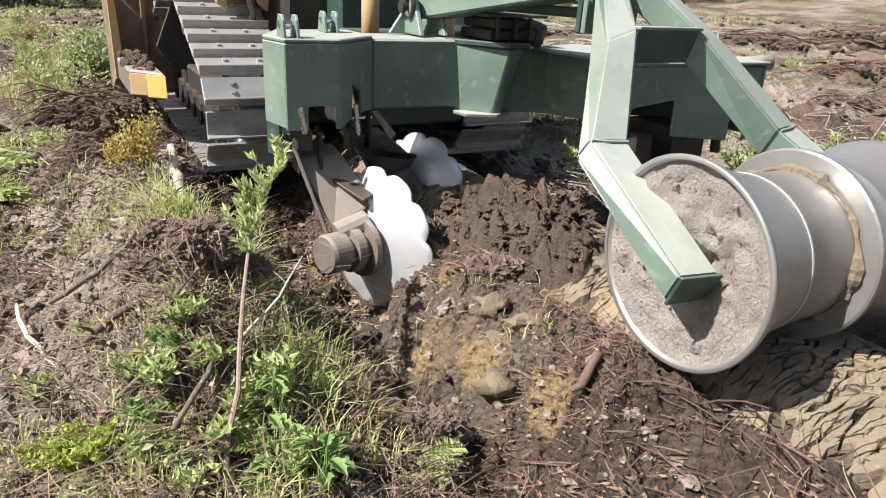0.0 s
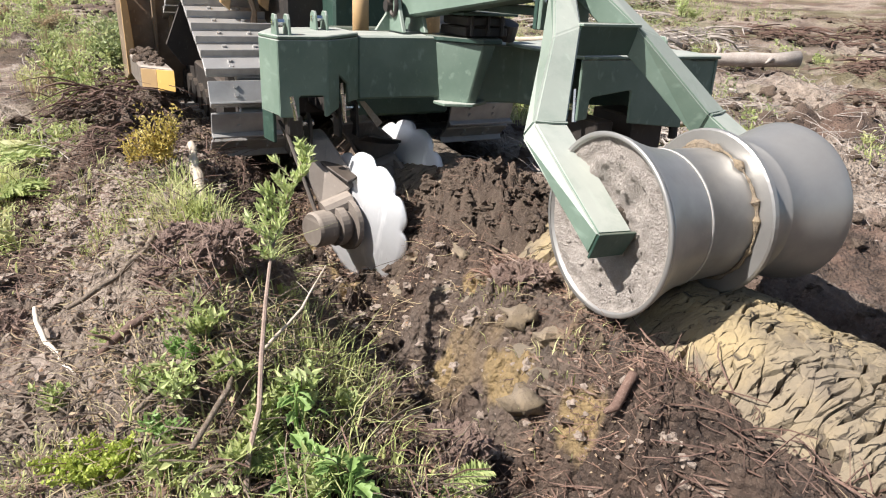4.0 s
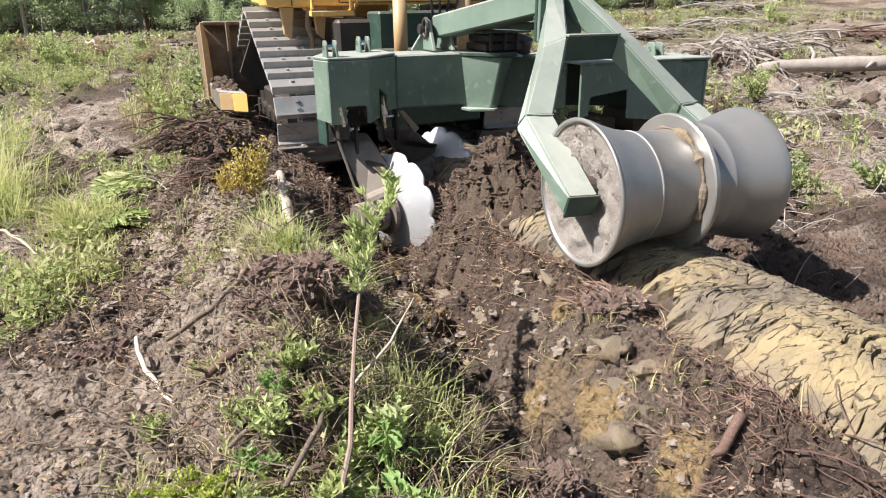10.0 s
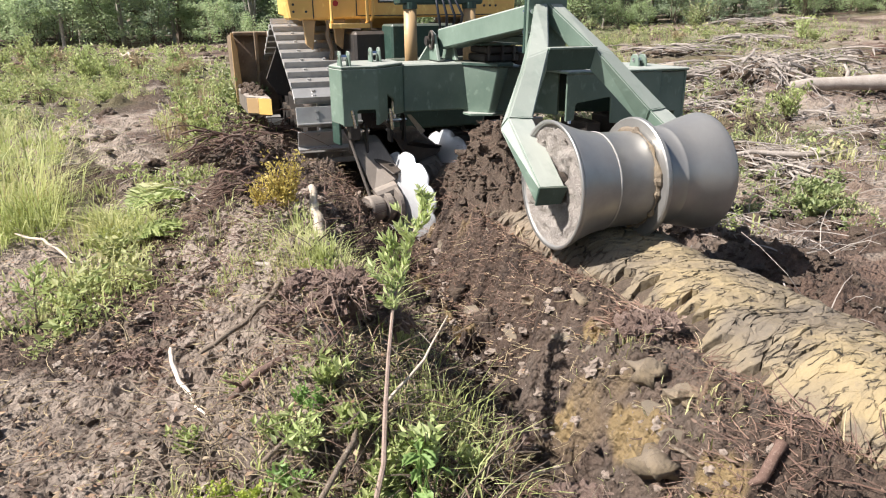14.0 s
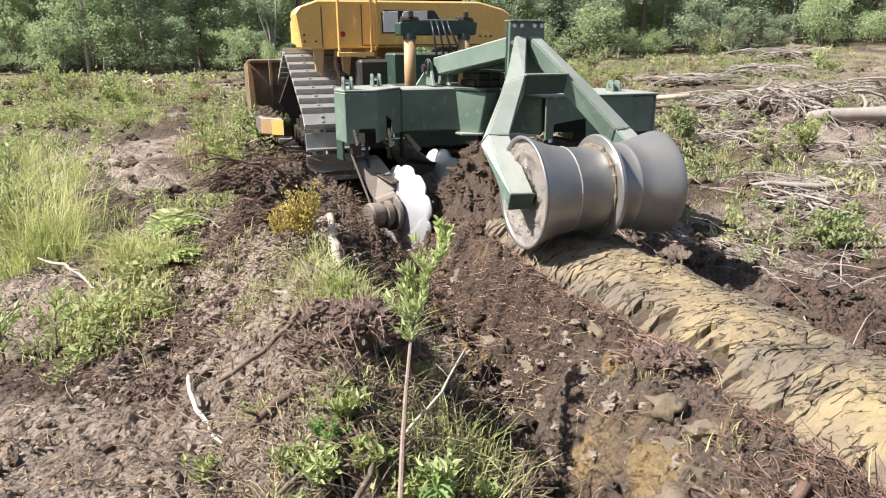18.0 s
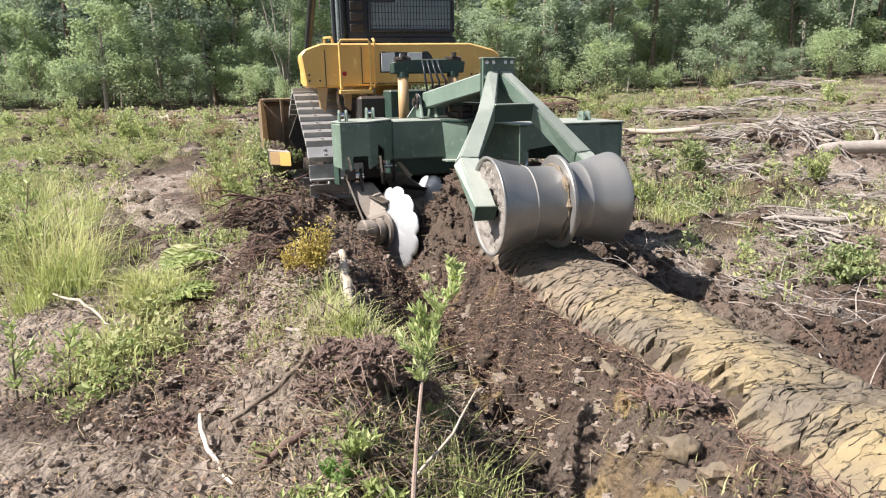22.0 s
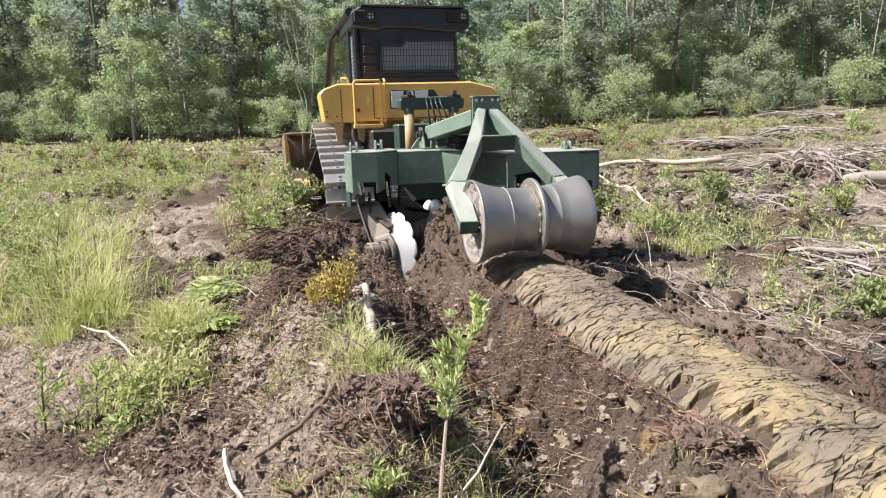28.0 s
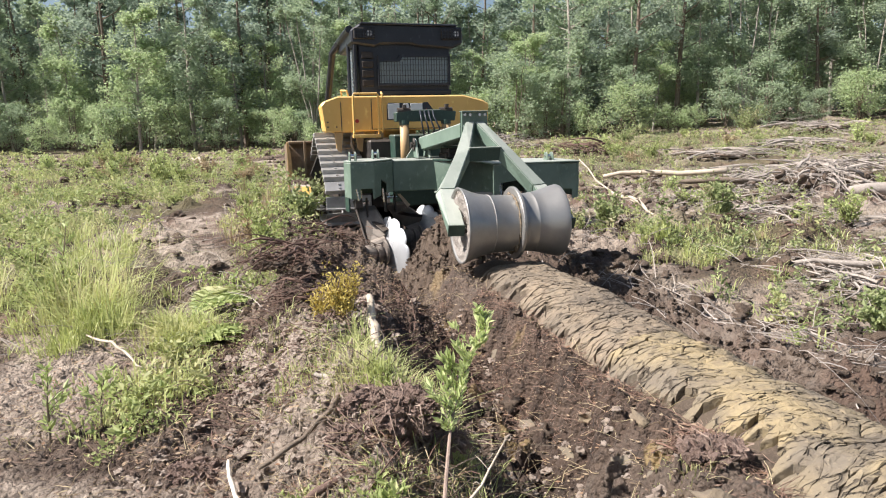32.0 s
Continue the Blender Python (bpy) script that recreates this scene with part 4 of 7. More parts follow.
part("tow_housing", block(DX - 0.30, 1.45, 1.0, DX + 0.40, 1.85, 1.62, 0.02), GREEN_DARK, dozer)

# cab with its cage
cab = part("cab", prism([(DX - 0.62, 2.42, 2.16), (DX + 0.82, 2.42, 2.16), (DX + 0.84, 2.42, 3.02), (DX - 0.64, 2.42, 3.02)], (0, 1.35, 0), 0.03), BLACK, dozer, "black cab behind a steel mesh guard")
part("roof", prism([(DX - 0.74, 2.34, 3.0), (DX - 0.74, 2.34, 3.20), (DX - 0.60, 2.34, 3.29), (DX + 0.92, 2.34, 3.27), (DX + 1.02, 2.34, 3.18), (DX + 1.02, 2.34, 3.0), (DX + 0.86, 2.34, 2.93), (DX + 0.3, 2.34, 2.96), (DX + 0.2, 2.34, 2.99), (DX - 0.28, 2.34, 2.99), (DX - 0.36, 2.34, 2.95)], (0, 1.75, 0), 0.025), BLACK, dozer, "black protective roof canopy")
part("roof_rim", prism([(DX - 0.60, 2.28, 3.27), (DX - 0.60, 2.28, 3.30), (DX + 0.92, 2.28, 3.285), (DX + 0.92, 2.28, 3.255)], (0, 1.85, 0), 0.008), BLACK, dozer)
for lx in (-0.55, 0.82):
    box_ = part("work_light", block(DX + lx - 0.15, 2.29, 3.06, DX + lx + 0.17, 2.36, 3.22, 0.01), DARK_STEEL, dozer, "work lights behind a perforated cover")
    for a in range(7):
        part("slat", block(DX + lx - 0.14 + a * 0.045, 2.275, 3.07, DX + lx - 0.125 + a * 0.045, 2.29, 3.21, 0), BLACK, box_)
    for a in range(3):
        part("slat", block(DX + lx - 0.15, 2.272, 3.09 + a * 0.045, DX + lx + 0.17, 2.288, 3.102 + a * 0.045, 0), BLACK, box_)
    part("lamp", rod([(DX + lx + 0.08, 2.285, 3.14), (DX + lx + 0.08, 2.29, 3.14)], 0.05, 12), WHITE, box_)
GX0, GX1, GZ0, GZ1 = DX - 0.31, DX + 0.79, 2.40, 2.73
guard = part("window_guard", prism([(GX0 - 0.03, 2.36, GZ0 - 0.04), (GX1 + 0.03, 2.36, GZ0 - 0.04), (GX1 + 0.03, 2.36, GZ0), (GX0 - 0.03, 2.36, GZ0)], (0, 0.03, 0), 0.004), BLACK, dozer, "black mesh guard over the rear window")
part("bar", prism([(GX0 - 0.03, 2.36, GZ1), (GX0 + 0.32, 2.36, GZ1), (GX0 + 0.36, 2.36, GZ1 + 0.07), (GX1 + 0.03, 2.36, GZ1 + 0.07), (GX1 + 0.03, 2.36, GZ1 + 0.11), (GX0 + 0.33, 2.36, GZ1 + 0.11), (GX0 + 0.29, 2.36, GZ1 + 0.04), (GX0 - 0.03, 2.36, GZ1 + 0.04)], (0, 0.03, 0)), BLACK, guard)
for gx in (GX0 - 0.03, GX1):
    part("bar", block(gx, 2.36, GZ0 - 0.04, gx + 0.03, 2.39, GZ1 + 0.1, 0.003), BLACK, guard)
part("window_pane", prism([(GX0, 2.405, GZ0), (GX1, 2.405, GZ0), (GX1, 2.405, GZ1 + 0.07), (GX0 + 0.34, 2.405, GZ1 + 0.07), (GX0 + 0.30, 2.405, GZ1), (GX0, 2.405, GZ1)], (0, 0.007, 0)), GLASS, guard, "rear window glass, sky reflection painted into its colour")
for a in range(26):
    gx = GX0 + (GX1 - GX0) * (a + 0.5) / 26
    part("bar", block(gx - 0.004, 2.365, GZ0, gx + 0.004, 2.375, GZ1 + (0.07 if a > 8 else 0.0), 0), BLACK, guard)
for a in range(5):
    gzz = GZ0 + 0.08 * (a + 0.5)
    part("bar", block(GX0 + (0.33 if a == 4 else 0.0), 2.372, gzz - 0.003, GX1, 2.38, gzz + 0.003, 0), BLACK, guard)
part("ledge", block(GX0 - 0.06, 2.39, 2.22, GX1 + 0.05, 2.43, 2.30, 0.012), BLACK, cab)
for a in range(4):
    part("cab_louvre", block(DX - 0.58, 2.385, 2.36 + a * 0.14, DX - 0.40, 2.43, 2.46 + a * 0.14, 0.008), DARK_STEEL, cab)
side = part("side_guard", block(DX - 0.70, 2.40, 2.14, DX - 0.66, 2.48, 3.05, 0.006), BLACK, dozer, "black louvred side guard of the cab")
for a in range(15):
    part("slat", prism([(DX - 0.71, 2.46, 2.20 + a * 0.055), (DX - 0.71, 2.80, 2.20 + a * 0.055), (DX - 0.68, 2.80, 2.225 + a * 0.055), (DX - 0.68, 2.46, 2.225 + a * 0.055)], (0, 0, 0.012)), BLACK, side)
part("cab_post", rod([(DX - 0.72, 2.9, 2.1), (DX - 0.72, 2.9, 3.05)], 0.03, 8), BLACK, dozer)
part("cab_window", block(DX - 0.665, 2.85, 2.25, DX - 0.655, 3.55, 2.95, 0), GLASS, dozer, "side window glass, sky reflection painted into its colour")
for sx in (-0.74, 1.0):
    part("sweep_bar", rod([(DX + sx, 2.5, 3.22), (DX + sx, 3.9, 3.2), (DX + sx - (0.1 if sx < 0 else -0.1), 4.2, 3.05), (DX + sx - (0.16 if sx < 0 else -0.16), 5.1, 2.1)], 0.06, 8), BLACK, dozer, "black limb-riser bar from roof to hood")
part("door_rail", rod([(DX - 0.78, 2.5, 2.12), (DX - 0.82, 2.5, 2.3), (DX - 0.82, 3.3, 2.35), (DX - 0.78, 3.5, 2.15)], 0.016, 6), YELLOW, dozer)

# hitch linkage with two lift cylinders and hoses
for cx in (-0.22, 0.38):
    cyl = part("lift_cylinder", rod([(DX + cx, 1.05, 1.12), (DX + cx, 1.05, 1.76)], 0.062, 20), TAN, dozer, "tan hydraulic lift cylinder", True)
    part("gland", rod([(DX + cx, 1.05, 1.76), (DX + cx, 1.05, 1.82)], 0.07, 16), GREEN_DARK, cyl, "dark green cylinder head")
    part("pin_eye", rod([(DX + cx - 0.09, 1.05, 1.94), (DX + cx + 0.09, 1.05, 1.94)], 0.05, 12), DARK_STEEL, cyl)
    part("nut", rod([(DX + cx, 1.0, 1.98), (DX + cx, 1.0, 2.03)], 0.03, 6), DARK_STEEL, cyl)
part("crosshead", prism([(DX - 0.34, 1.0, 1.80), (DX + 0.50, 1.0, 1.80), (DX + 0.52, 1.0, 1.93), (DX + 0.30, 1.0, 1.96), (DX - 0.10, 1.0, 1.96), (DX - 0.34, 1.0, 1.93)], (0, 0.2, 0), 0.012), GREEN_DARK, dozer, "dark green linkage crosshead")
for k, hx in enumerate((0.0, 0.06, 0.12, 0.18)):
    part("hose", rod([(DX + hx, 1.02, 1.95), (DX + hx - 0.01, 0.9, 1.86), (DX + hx + 0.02 * k, 0.86, 1.7), (DX + hx + 0.04, 0.92, 1.55), (DX + hx + 0.02, 1.1, 1.42)], 0.013, 6), BLACK, dozer, "", True)
part("lift_frame", block(DX - 0.42, 1.1, 0.62, DX + 0.58, 1.35, 1.3, 0.02), GREEN_DARK, dozer)

# blade and push arms
for sx in (-1, 1):
    f = lambda o: DX + sx * o
    arm = part("push_arm", prism([(f(1.47), 2.20, 0.67), (f(1.72), 2.42, 0.68), (f(1.72), 3.90, 0.62), (f(1.47), 3.90, 0.62)], (0, 0, 0.21), 0.015), MUDSTEEL, dozer, "muddy push arm of the blade")
    part("tip_plate", prism([(f(1.475), 2.195, 0.69), (f(1.60), 2.305, 0.69), (f(1.60), 2.305, 0.865), (f(1.475), 2.195, 0.865)], (-sx * 0.006, -0.010, 0), 0.002), YELLOW, arm, "yellow painted end of the push arm")
    part("tip_plate", prism([(f(1.605), 2.310, 0.70), (f(1.715), 2.408, 0.70), (f(1.715), 2.408, 0.865), (f(1.605), 2.310, 0.865)], (-sx * 0.006, -0.010, 0), 0.002), TAN, arm, "worn tan plate on the push arm")
    bm = bmesh.new()
    rr = np.random.RandomState(81)
    for k in range(60):
        t, q = rr.rand(), rr.rand()
        bmesh.ops.create_icosphere(bm, subdivisions=1, radius=0.015 + 0.035 * rr.rand() ** 2, matrix=Matrix.Translation((f(1.50 + 0.2 * q), 2.4 + 1.4 * t, 0.875)))
    tagged(part("caked_soil", bm, SOIL, arm, "soil caked on the push arm"), kind="stuff")
bm = bmesh.new()
ring = []
for k in range(9):
    a = -0.75 + 1.5 * k / 8
    ring.append((4.55 - 0.45 * math.cos(a) + 0.20, 0.95 + 0.80 * math.sin(a)))
prof = [(DX - 1.72, y, z) for y, z in ring] + [(DX - 1.72, y - 0.05, z) for y, z in ring[::-1]]
prism(prof, (3.44, 0, 0), 0, bm)
blade = part("blade", bm, RUST, dozer, "rust-worn curved bulldozer blade", False)
for sx in (-1, 1):
    f = lambda o: DX + sx * o
    part("blade_wing", prism([(f(1.735), 4.02, 0.64), (f(1.76), 4.65, 0.40), (f(1.76), 4.75, 1.45), (f(1.735), 4.02, 1.51)], (-sx * 0.03, 0, 0), 0.006), RUST, blade, "rusty flared end plate of the blade")
    part("wing_edge", prism([(f(1.745), 3.99, 0.60), (f(1.65), 3.99, 0.66), (f(1.675), 3.99, 1.30), (f(1.715), 3.99, 1.515), (f(1.745), 3.99, 1.515)], (0, 0.03, 0), 0.006), TAN, blade, "tan worn edge of the blade's end plate")
    for k in range(3):
        part("blade_rib", prism([(f(1.40 - 0.17 * k), 4.10, 1.52 - 0.01 * k), (f(1.44 - 0.17 * k), 4.10, 1.52), (f(1.44 - 0.17 * k), 4.18, 0.80), (f(1.40 - 0.17 * k), 4.18, 0.80)], (0, 0.15, 0), 0.005), RUST, blade)
    part("blade_brace", prism([(f(1.10), 3.55, 1.585), (f(1.20), 3.55, 1.40), (f(1.385), 3.55, 0.96), (f(1.25), 3.55, 0.76), (f(0.98), 3.55, 0.72), (f(0.98), 3.55, 1.585)], (0, 0.05, 0), 0.005), DARK_STEEL, blade, "dark stay plate beside the track")
part("blade_top", block(DX - 1.70, 4.22, 1.47, DX + 1.70, 4.42, 1.52, 0.01), RUST, blade)

# ---- the mounding plough behind it, in the same space ----
plough = tagged(new("mounding_plough"), "green steel mounding plough with notched discs and a press drum", "plough")


def wedge(top, zt, bottom, zb):
    """A body between two outlines, one above the other."""
    bm = bmesh.new()
    a = [bm.verts.new((x, y, zt)) for x, y in top]
    b = [bm.verts.new((x, y, zb)) for x, y in bottom]
    n = len(a)
    fs = [bm.faces.new(a), bm.faces.new(b[::-1])] + [bm.faces.new((a[i], b[i], b[(i + 1) % n], a[(i + 1) % n])) for i in range(n)]
    bmesh.ops.recalc_face_normals(bm, faces=fs)
    bmesh.ops.bevel(bm, geom=bm.edges[:], offset=0.008, segments=1, affect="EDGES")
    return bm


def panel(o, q, outline, thick, name="plate", mat_=None, parent=None, label="", bevel=0.005):
    """A plate standing on the line from o to q: outline in steps along it and heights."""
    o, q = Vector(o), Vector(q)
    d = (q - o).normalized()
    nrm = Vector((-d.y, d.x, 0))
    return part(name, prism([o + d * s + Vector((0, 0, z)) for s, z in outline], nrm * thick, bevel), mat_ or GREEN, parent or plough, label)


beam = part("beam", prism([(0.16, 0.13, 0.925), (0.78, 0.10, 0.925), (0.78, 0.55, 0.925), (0.16, 0.55, 0.925)], (0, 0, 0.395), 0.012), GREEN, plough, "green box beam, scratched and dusty")
# left end block with its pockets
A, B, C_, D_ = (-0.455, 0.15), (-0.405, -0.10), (-0.115, -0.115), (0.16, 0.13)
panel((-0.28, 0.56, 0), (*A, 0), [(0, 0.88), (0.446, 0.88), (0.446, 1.31), (0, 1.31)], 0.02, "end_plate", None, beam)
panel((*A, 0), (*B, 0), [(0, 0.88), (0.255, 0.88), (0.255, 1.31), (0, 1.31)], 0.02, "end_plate", None, beam)
panel((*B, 0), (*C_, 0), [(0, 0.87), (0.115, 0.87), (0.115, 0.985), (0.125, 0.995), (0.255, 0.995), (0.265, 0.985), (0.265, 0.87), (0.29, 0.87), (0.29, 1.31), (0, 1.31)], 0.02, "pocket_plate", None, beam)
panel((*C_, 0), (*D_, 0), [(0, 0.87), (0.125, 0.905), (0.13, 1.10), (0.235, 1.04), (0.24, 0.925), (0.368, 0.925), (0.368, 1.31), (0, 1.31)], 0.02, "chamfer_plate", None, beam)
part("top_plate", prism([(*A, 1.312), (*B, 1.312), (*C_, 1.312), (*D_, 1.316), (0.16, 0.56, 1.316), (-0.28, 0.56, 1.312)], (0, 0, 0.022), 0.006), GREEN, beam)
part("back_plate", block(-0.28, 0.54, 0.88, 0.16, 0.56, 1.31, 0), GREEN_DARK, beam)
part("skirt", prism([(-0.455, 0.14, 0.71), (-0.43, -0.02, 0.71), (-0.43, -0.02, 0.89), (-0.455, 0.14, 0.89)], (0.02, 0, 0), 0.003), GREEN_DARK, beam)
# lifting lugs
for lx, ly, lz in ((-0.36, -0.02, 1.33), (-0.02, 0.36, 1.335), (1.98, -0.55, 1.27)):
    lug = new("lifting_lug")
    lug.parent = plough
    lug.location = (lx, ly, lz)
    for dx in (-0.035, 0.035):
        part("lug_plate", prism([(dx - 0.008, -0.07, 0), (dx - 0.008, 0.07, 0), (dx - 0.008, 0.05, 0.09), (dx - 0.008, 0.03, 0.115), (dx - 0.008, -0.03, 0.115), (dx - 0.008, -0.05, 0.09)], (0.016, 0, 0), 0.003), GREEN, lug)
    part("lug_pin", rod([(-0.05, 0, 0.07), (0.05, 0, 0.07)], 0.018, 8), CHROME, lug)
# right wing, swept back
right = part("beam", prism([(0.78, 0.12, 0.90), (1.30, 0.0, 0.88), (1.42, -0.25, 0.88), (1.62, 0.1, 0.88), (1.5, 0.35, 0.88), (0.78, 0.55, 0.90)], (0, 0, 0.39), 0.012), GREEN, plough, "green swept wing of the beam")
panel((1.16, -0.85, 0), (2.0, -0.85, 0), [(0, 0.92), (0.075, 0.93), (0.082, 1.045), (0.097, 1.056), (0.375, 1.09), (0.390, 1.08), (0.395, 0.89), (0.84, 0.84), (0.84, 1.27), (0, 1.27)], 0.02, "pocket_plate", None, right, "scratched green plate with a square pocket")
panel((2.0, -0.83, 0), (2.24, -0.83, 0), [(0, 0.955), (0.165, 0.95), (0.167, 0.83), (0.24, 0.85), (0.24, 1.26), (0, 1.26)], 0.02, "pocket_plate", None, right)
part("top_plate", prism([(1.16, -0.86, 1.272), (2.25, -0.86, 1.268), (2.25, -0.2, 1.268), (1.6, 0.2, 1.272), (1.16, 0.0, 1.272)], (0, 0, 0.022), 0.006), GREEN, right)
part("back_plate", prism([(1.5, 0.05, 0.88), (2.24, -0.30, 0.86), (2.24, -0.28, 0.86), (1.5, 0.07, 0.88)], (0, 0, 0.39), 0), GREEN_DARK, right)
part("end_plate", block(2.225, -0.84, 0.86, 2.245, -0.28, 1.265, 0.004), GREEN, right)
part("rod", rod([(1.34, -0.60, 0.86), (1.36, -0.56, 1.06)], 0.02, 8), CHROME, right, "chrome cylinder rod")
part("arm_mount", block(1.72, -0.72, 0.60, 1.98, -0.3, 0.90, 0.012), DARK_STEEL, right)
part("arm_mount", block(1.42, -0.72, 0.66, 1.56, -0.3, 0.88, 0.012), DARK_STEEL, right)
part("foot", rod([(2.08, -0.72, 0.74), (2.08, -0.70, 0.95)], 0.03, 10), DARK_STEEL, right)
# central bracket and pad stack
part("bracket", wedge([(0.66, 0.14), (0.90, -0.16), (1.0, -0.14), (1.12, 0.12)], 1.29, [(0.70, 0.14), (0.86, -0.06), (0.92, -0.06), (1.0, 0.12)], 0.90), GREEN, plough, "green tapered bracket under the pivot")
part("bracket_sole", prism([(0.68, 0.10, 0.885), (0.70, -0.03, 0.885), (0.88, -0.10, 0.885), (1.04, 0.0, 0.885), (1.04, 0.12, 0.885)], (0, 0, 0.022), 0.004), GREEN, plough)
part("pad", prism([(0.64, 0.16, 1.295), (0.88, -0.19, 1.295), (1.03, -0.17, 1.295), (1.15, 0.14, 1.295), (1.1, 0.36, 1.295), (0.7, 0.36, 1.295)], (0, 0, 0.03), 0.005), GREEN_DARK, plough)
for k in range(2):
    part("pad", block(0.80 + 0.02 * k, -0.08, 1.33 + 0.065 * k, 1.12 - 0.02 * k, 0.28, 1.39 + 0.065 * k, 0.01), DARK_STEEL, plough, "dark steel pivot pad")
part("pad", block(0.76, -0.12, 1.462, 1.17, 0.34, 1.482, 0.005), GREEN_DARK, plough)
for bx, by in ((0.84, -0.1), (0.96, -0.1), (1.06, -0.1)):
    part("bolt", rod([(bx, by, 1.34), (bx, by, 1.46)], 0.013, 6), DARK_STEEL, plough)
# pivot lugs and tongue
for px in (0.50, 0.66):
    part("pivot_lug", prism([(px, 0.22, 1.33), (px, 0.58, 1.33), (px, 0.50, 1.52), (px, 0.42, 1.58), (px, 0.34, 1.55)], (0.03, 0, 0), 0.006), GREEN, plough)
part("gusset", prism([(0.40, 0.45, 1.33), (0.55, 0.45, 1.33), (0.52, 0.45, 1.50)], (0, 0.03, 0), 0.003), GREEN, plough)
part("pivot_pin", rod([(0.46, 0.43, 1.49), (0.75, 0.43, 1.49)], 0.04, 14), DARK_STEEL, plough)
ring_pts = [(0.49, 0.36 + 0.05 * math.cos(a), 1.50 + 0.07 * math.sin(a)) for a in np.linspace(0, math.tau, 13)]
part("shackle", rod(ring_pts, 0.014, 6), DARK_STEEL, plough)
part("tongue", beam_bar((0.66, 0.42, 1.50), (0.94, -0.92, 1.70), (1, 0, 0), 0.20, 0.17, 0.012), GREEN, plough, "green tongue of the press arm")
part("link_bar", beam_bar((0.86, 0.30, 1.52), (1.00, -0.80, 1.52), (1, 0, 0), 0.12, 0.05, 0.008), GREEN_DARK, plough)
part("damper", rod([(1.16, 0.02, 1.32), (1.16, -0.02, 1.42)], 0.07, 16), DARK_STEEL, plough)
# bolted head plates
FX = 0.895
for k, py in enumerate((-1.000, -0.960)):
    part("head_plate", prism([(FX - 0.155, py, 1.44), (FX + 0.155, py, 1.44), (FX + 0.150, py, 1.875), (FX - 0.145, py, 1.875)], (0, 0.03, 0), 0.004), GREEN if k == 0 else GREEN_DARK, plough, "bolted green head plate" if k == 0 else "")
part("head_cap", block(FX - 0.150, -1.03, 1.876, FX + 0.150, -0.90, 1.888, 0.003), GREEN, plough)
for bx in (-0.115, -0.055, 0.055, 0.115):
    part("bolt", rod([(FX + bx, -1.022, 1.845), (FX + bx, -0.90, 1.845)], 0.017, 8), CHROME, plough)
for bz in (1.72, 1.58):
    part("bolt", rod([(FX - 0.125, -1.022, bz), (FX - 0.125, -0.90, bz)], 0.017, 8), CHROME, plough)
# fork: two bent legs, each a box whose four edges run from the neck over the elbow to the end
LEG_EDGES = {
    "top_out": [(0.105, -1.005, 1.775), (0.330, -1.375, 1.440), (0.575, -1.640, 1.105), (0.648, -2.225, 0.803)],
    "top_in": [(0.000, -1.005, 1.775), (0.170, -1.367, 1.487), (0.425, -1.675, 1.100), (0.495, -2.245, 0.800)],
    "low_in": [(0.000, -0.990, 1.640), (0.160, -1.325, 1.345), (0.445, -1.590, 0.960), (0.500, -2.190, 0.700)],
    "low_out": [(0.105, -0.990, 1.640), (0.350, -1.300, 1.330), (0.634, -1.640, 1.040), (0.645, -2.178, 0.700)],
}


def leg_box(side, first, last):
    """A stretch of the bent leg on one side, closed at both ends."""
    bm = bmesh.new()
    rings = [[bm.verts.new((FX + side * o, y, z)) for o, y, z in (LEG_EDGES[e][k] for e in ("top_out", "top_in", "low_in", "low_out"))] for k in range(first, last + 1)]
    for a, b in zip(rings, rings[1:]):
        for k in range(4):
            bm.faces.new((a[k], a[(k + 1) % 4], b[(k + 1) % 4], b[k]))
    bm.faces.new(rings[0])
    bm.faces.new(rings[-1][::-1])
    bmesh.ops.recalc_face_normals(bm, faces=bm.faces[:])
    bmesh.ops.bevel(bm, geom=bm.edges[:], offset=0.009, segments=2, affect="EDGES")
    return bm


for s, lab in ((-1, "bent green fork leg, dusted with dry mud"), (1, "bent green fork leg, its foot behind the drum")):
    leg = part("fork_leg", leg_box(s, 0, 2), GREEN, plough, lab)
    part("leg_end", leg_box(s, 2, 3), GREEN, leg)
    f = lambda o: FX + s * o
    # Added dark plate stands in for the shade inside the hollow leg end.
    part("leg_end_shade", prism([(f(0.493), -2.250, 0.806), (f(0.654), -2.230, 0.809), (f(0.651), -2.180, 0.696), (f(0.496), -2.192, 0.696)], (0, -0.012, -0.004), 0.002), GREEN_DARK, leg)
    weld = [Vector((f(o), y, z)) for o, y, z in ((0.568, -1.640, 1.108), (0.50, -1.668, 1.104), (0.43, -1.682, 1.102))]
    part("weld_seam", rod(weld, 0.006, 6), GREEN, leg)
# The bar's darker green holds the shade of its underside and front.
part("cross_bar", prism([(FX - 0.172, -1.378, 1.492), (FX + 0.172, -1.378, 1.492), (FX + 0.190, -1.330, 1.345), (FX - 0.190, -1.330, 1.345)], (0, 0.05, 0.01), 0.006), GREEN_DARK, plough, "green cross bar between the legs, darkened for its shade")
part("cross_lip", block(FX - 0.178, -1.392, 1.484, FX + 0.178, -1.335, 1.498, 0.003), GREEN, plough)

# press drum
DRUM_AT = (0.905, -2.085, 0.772)
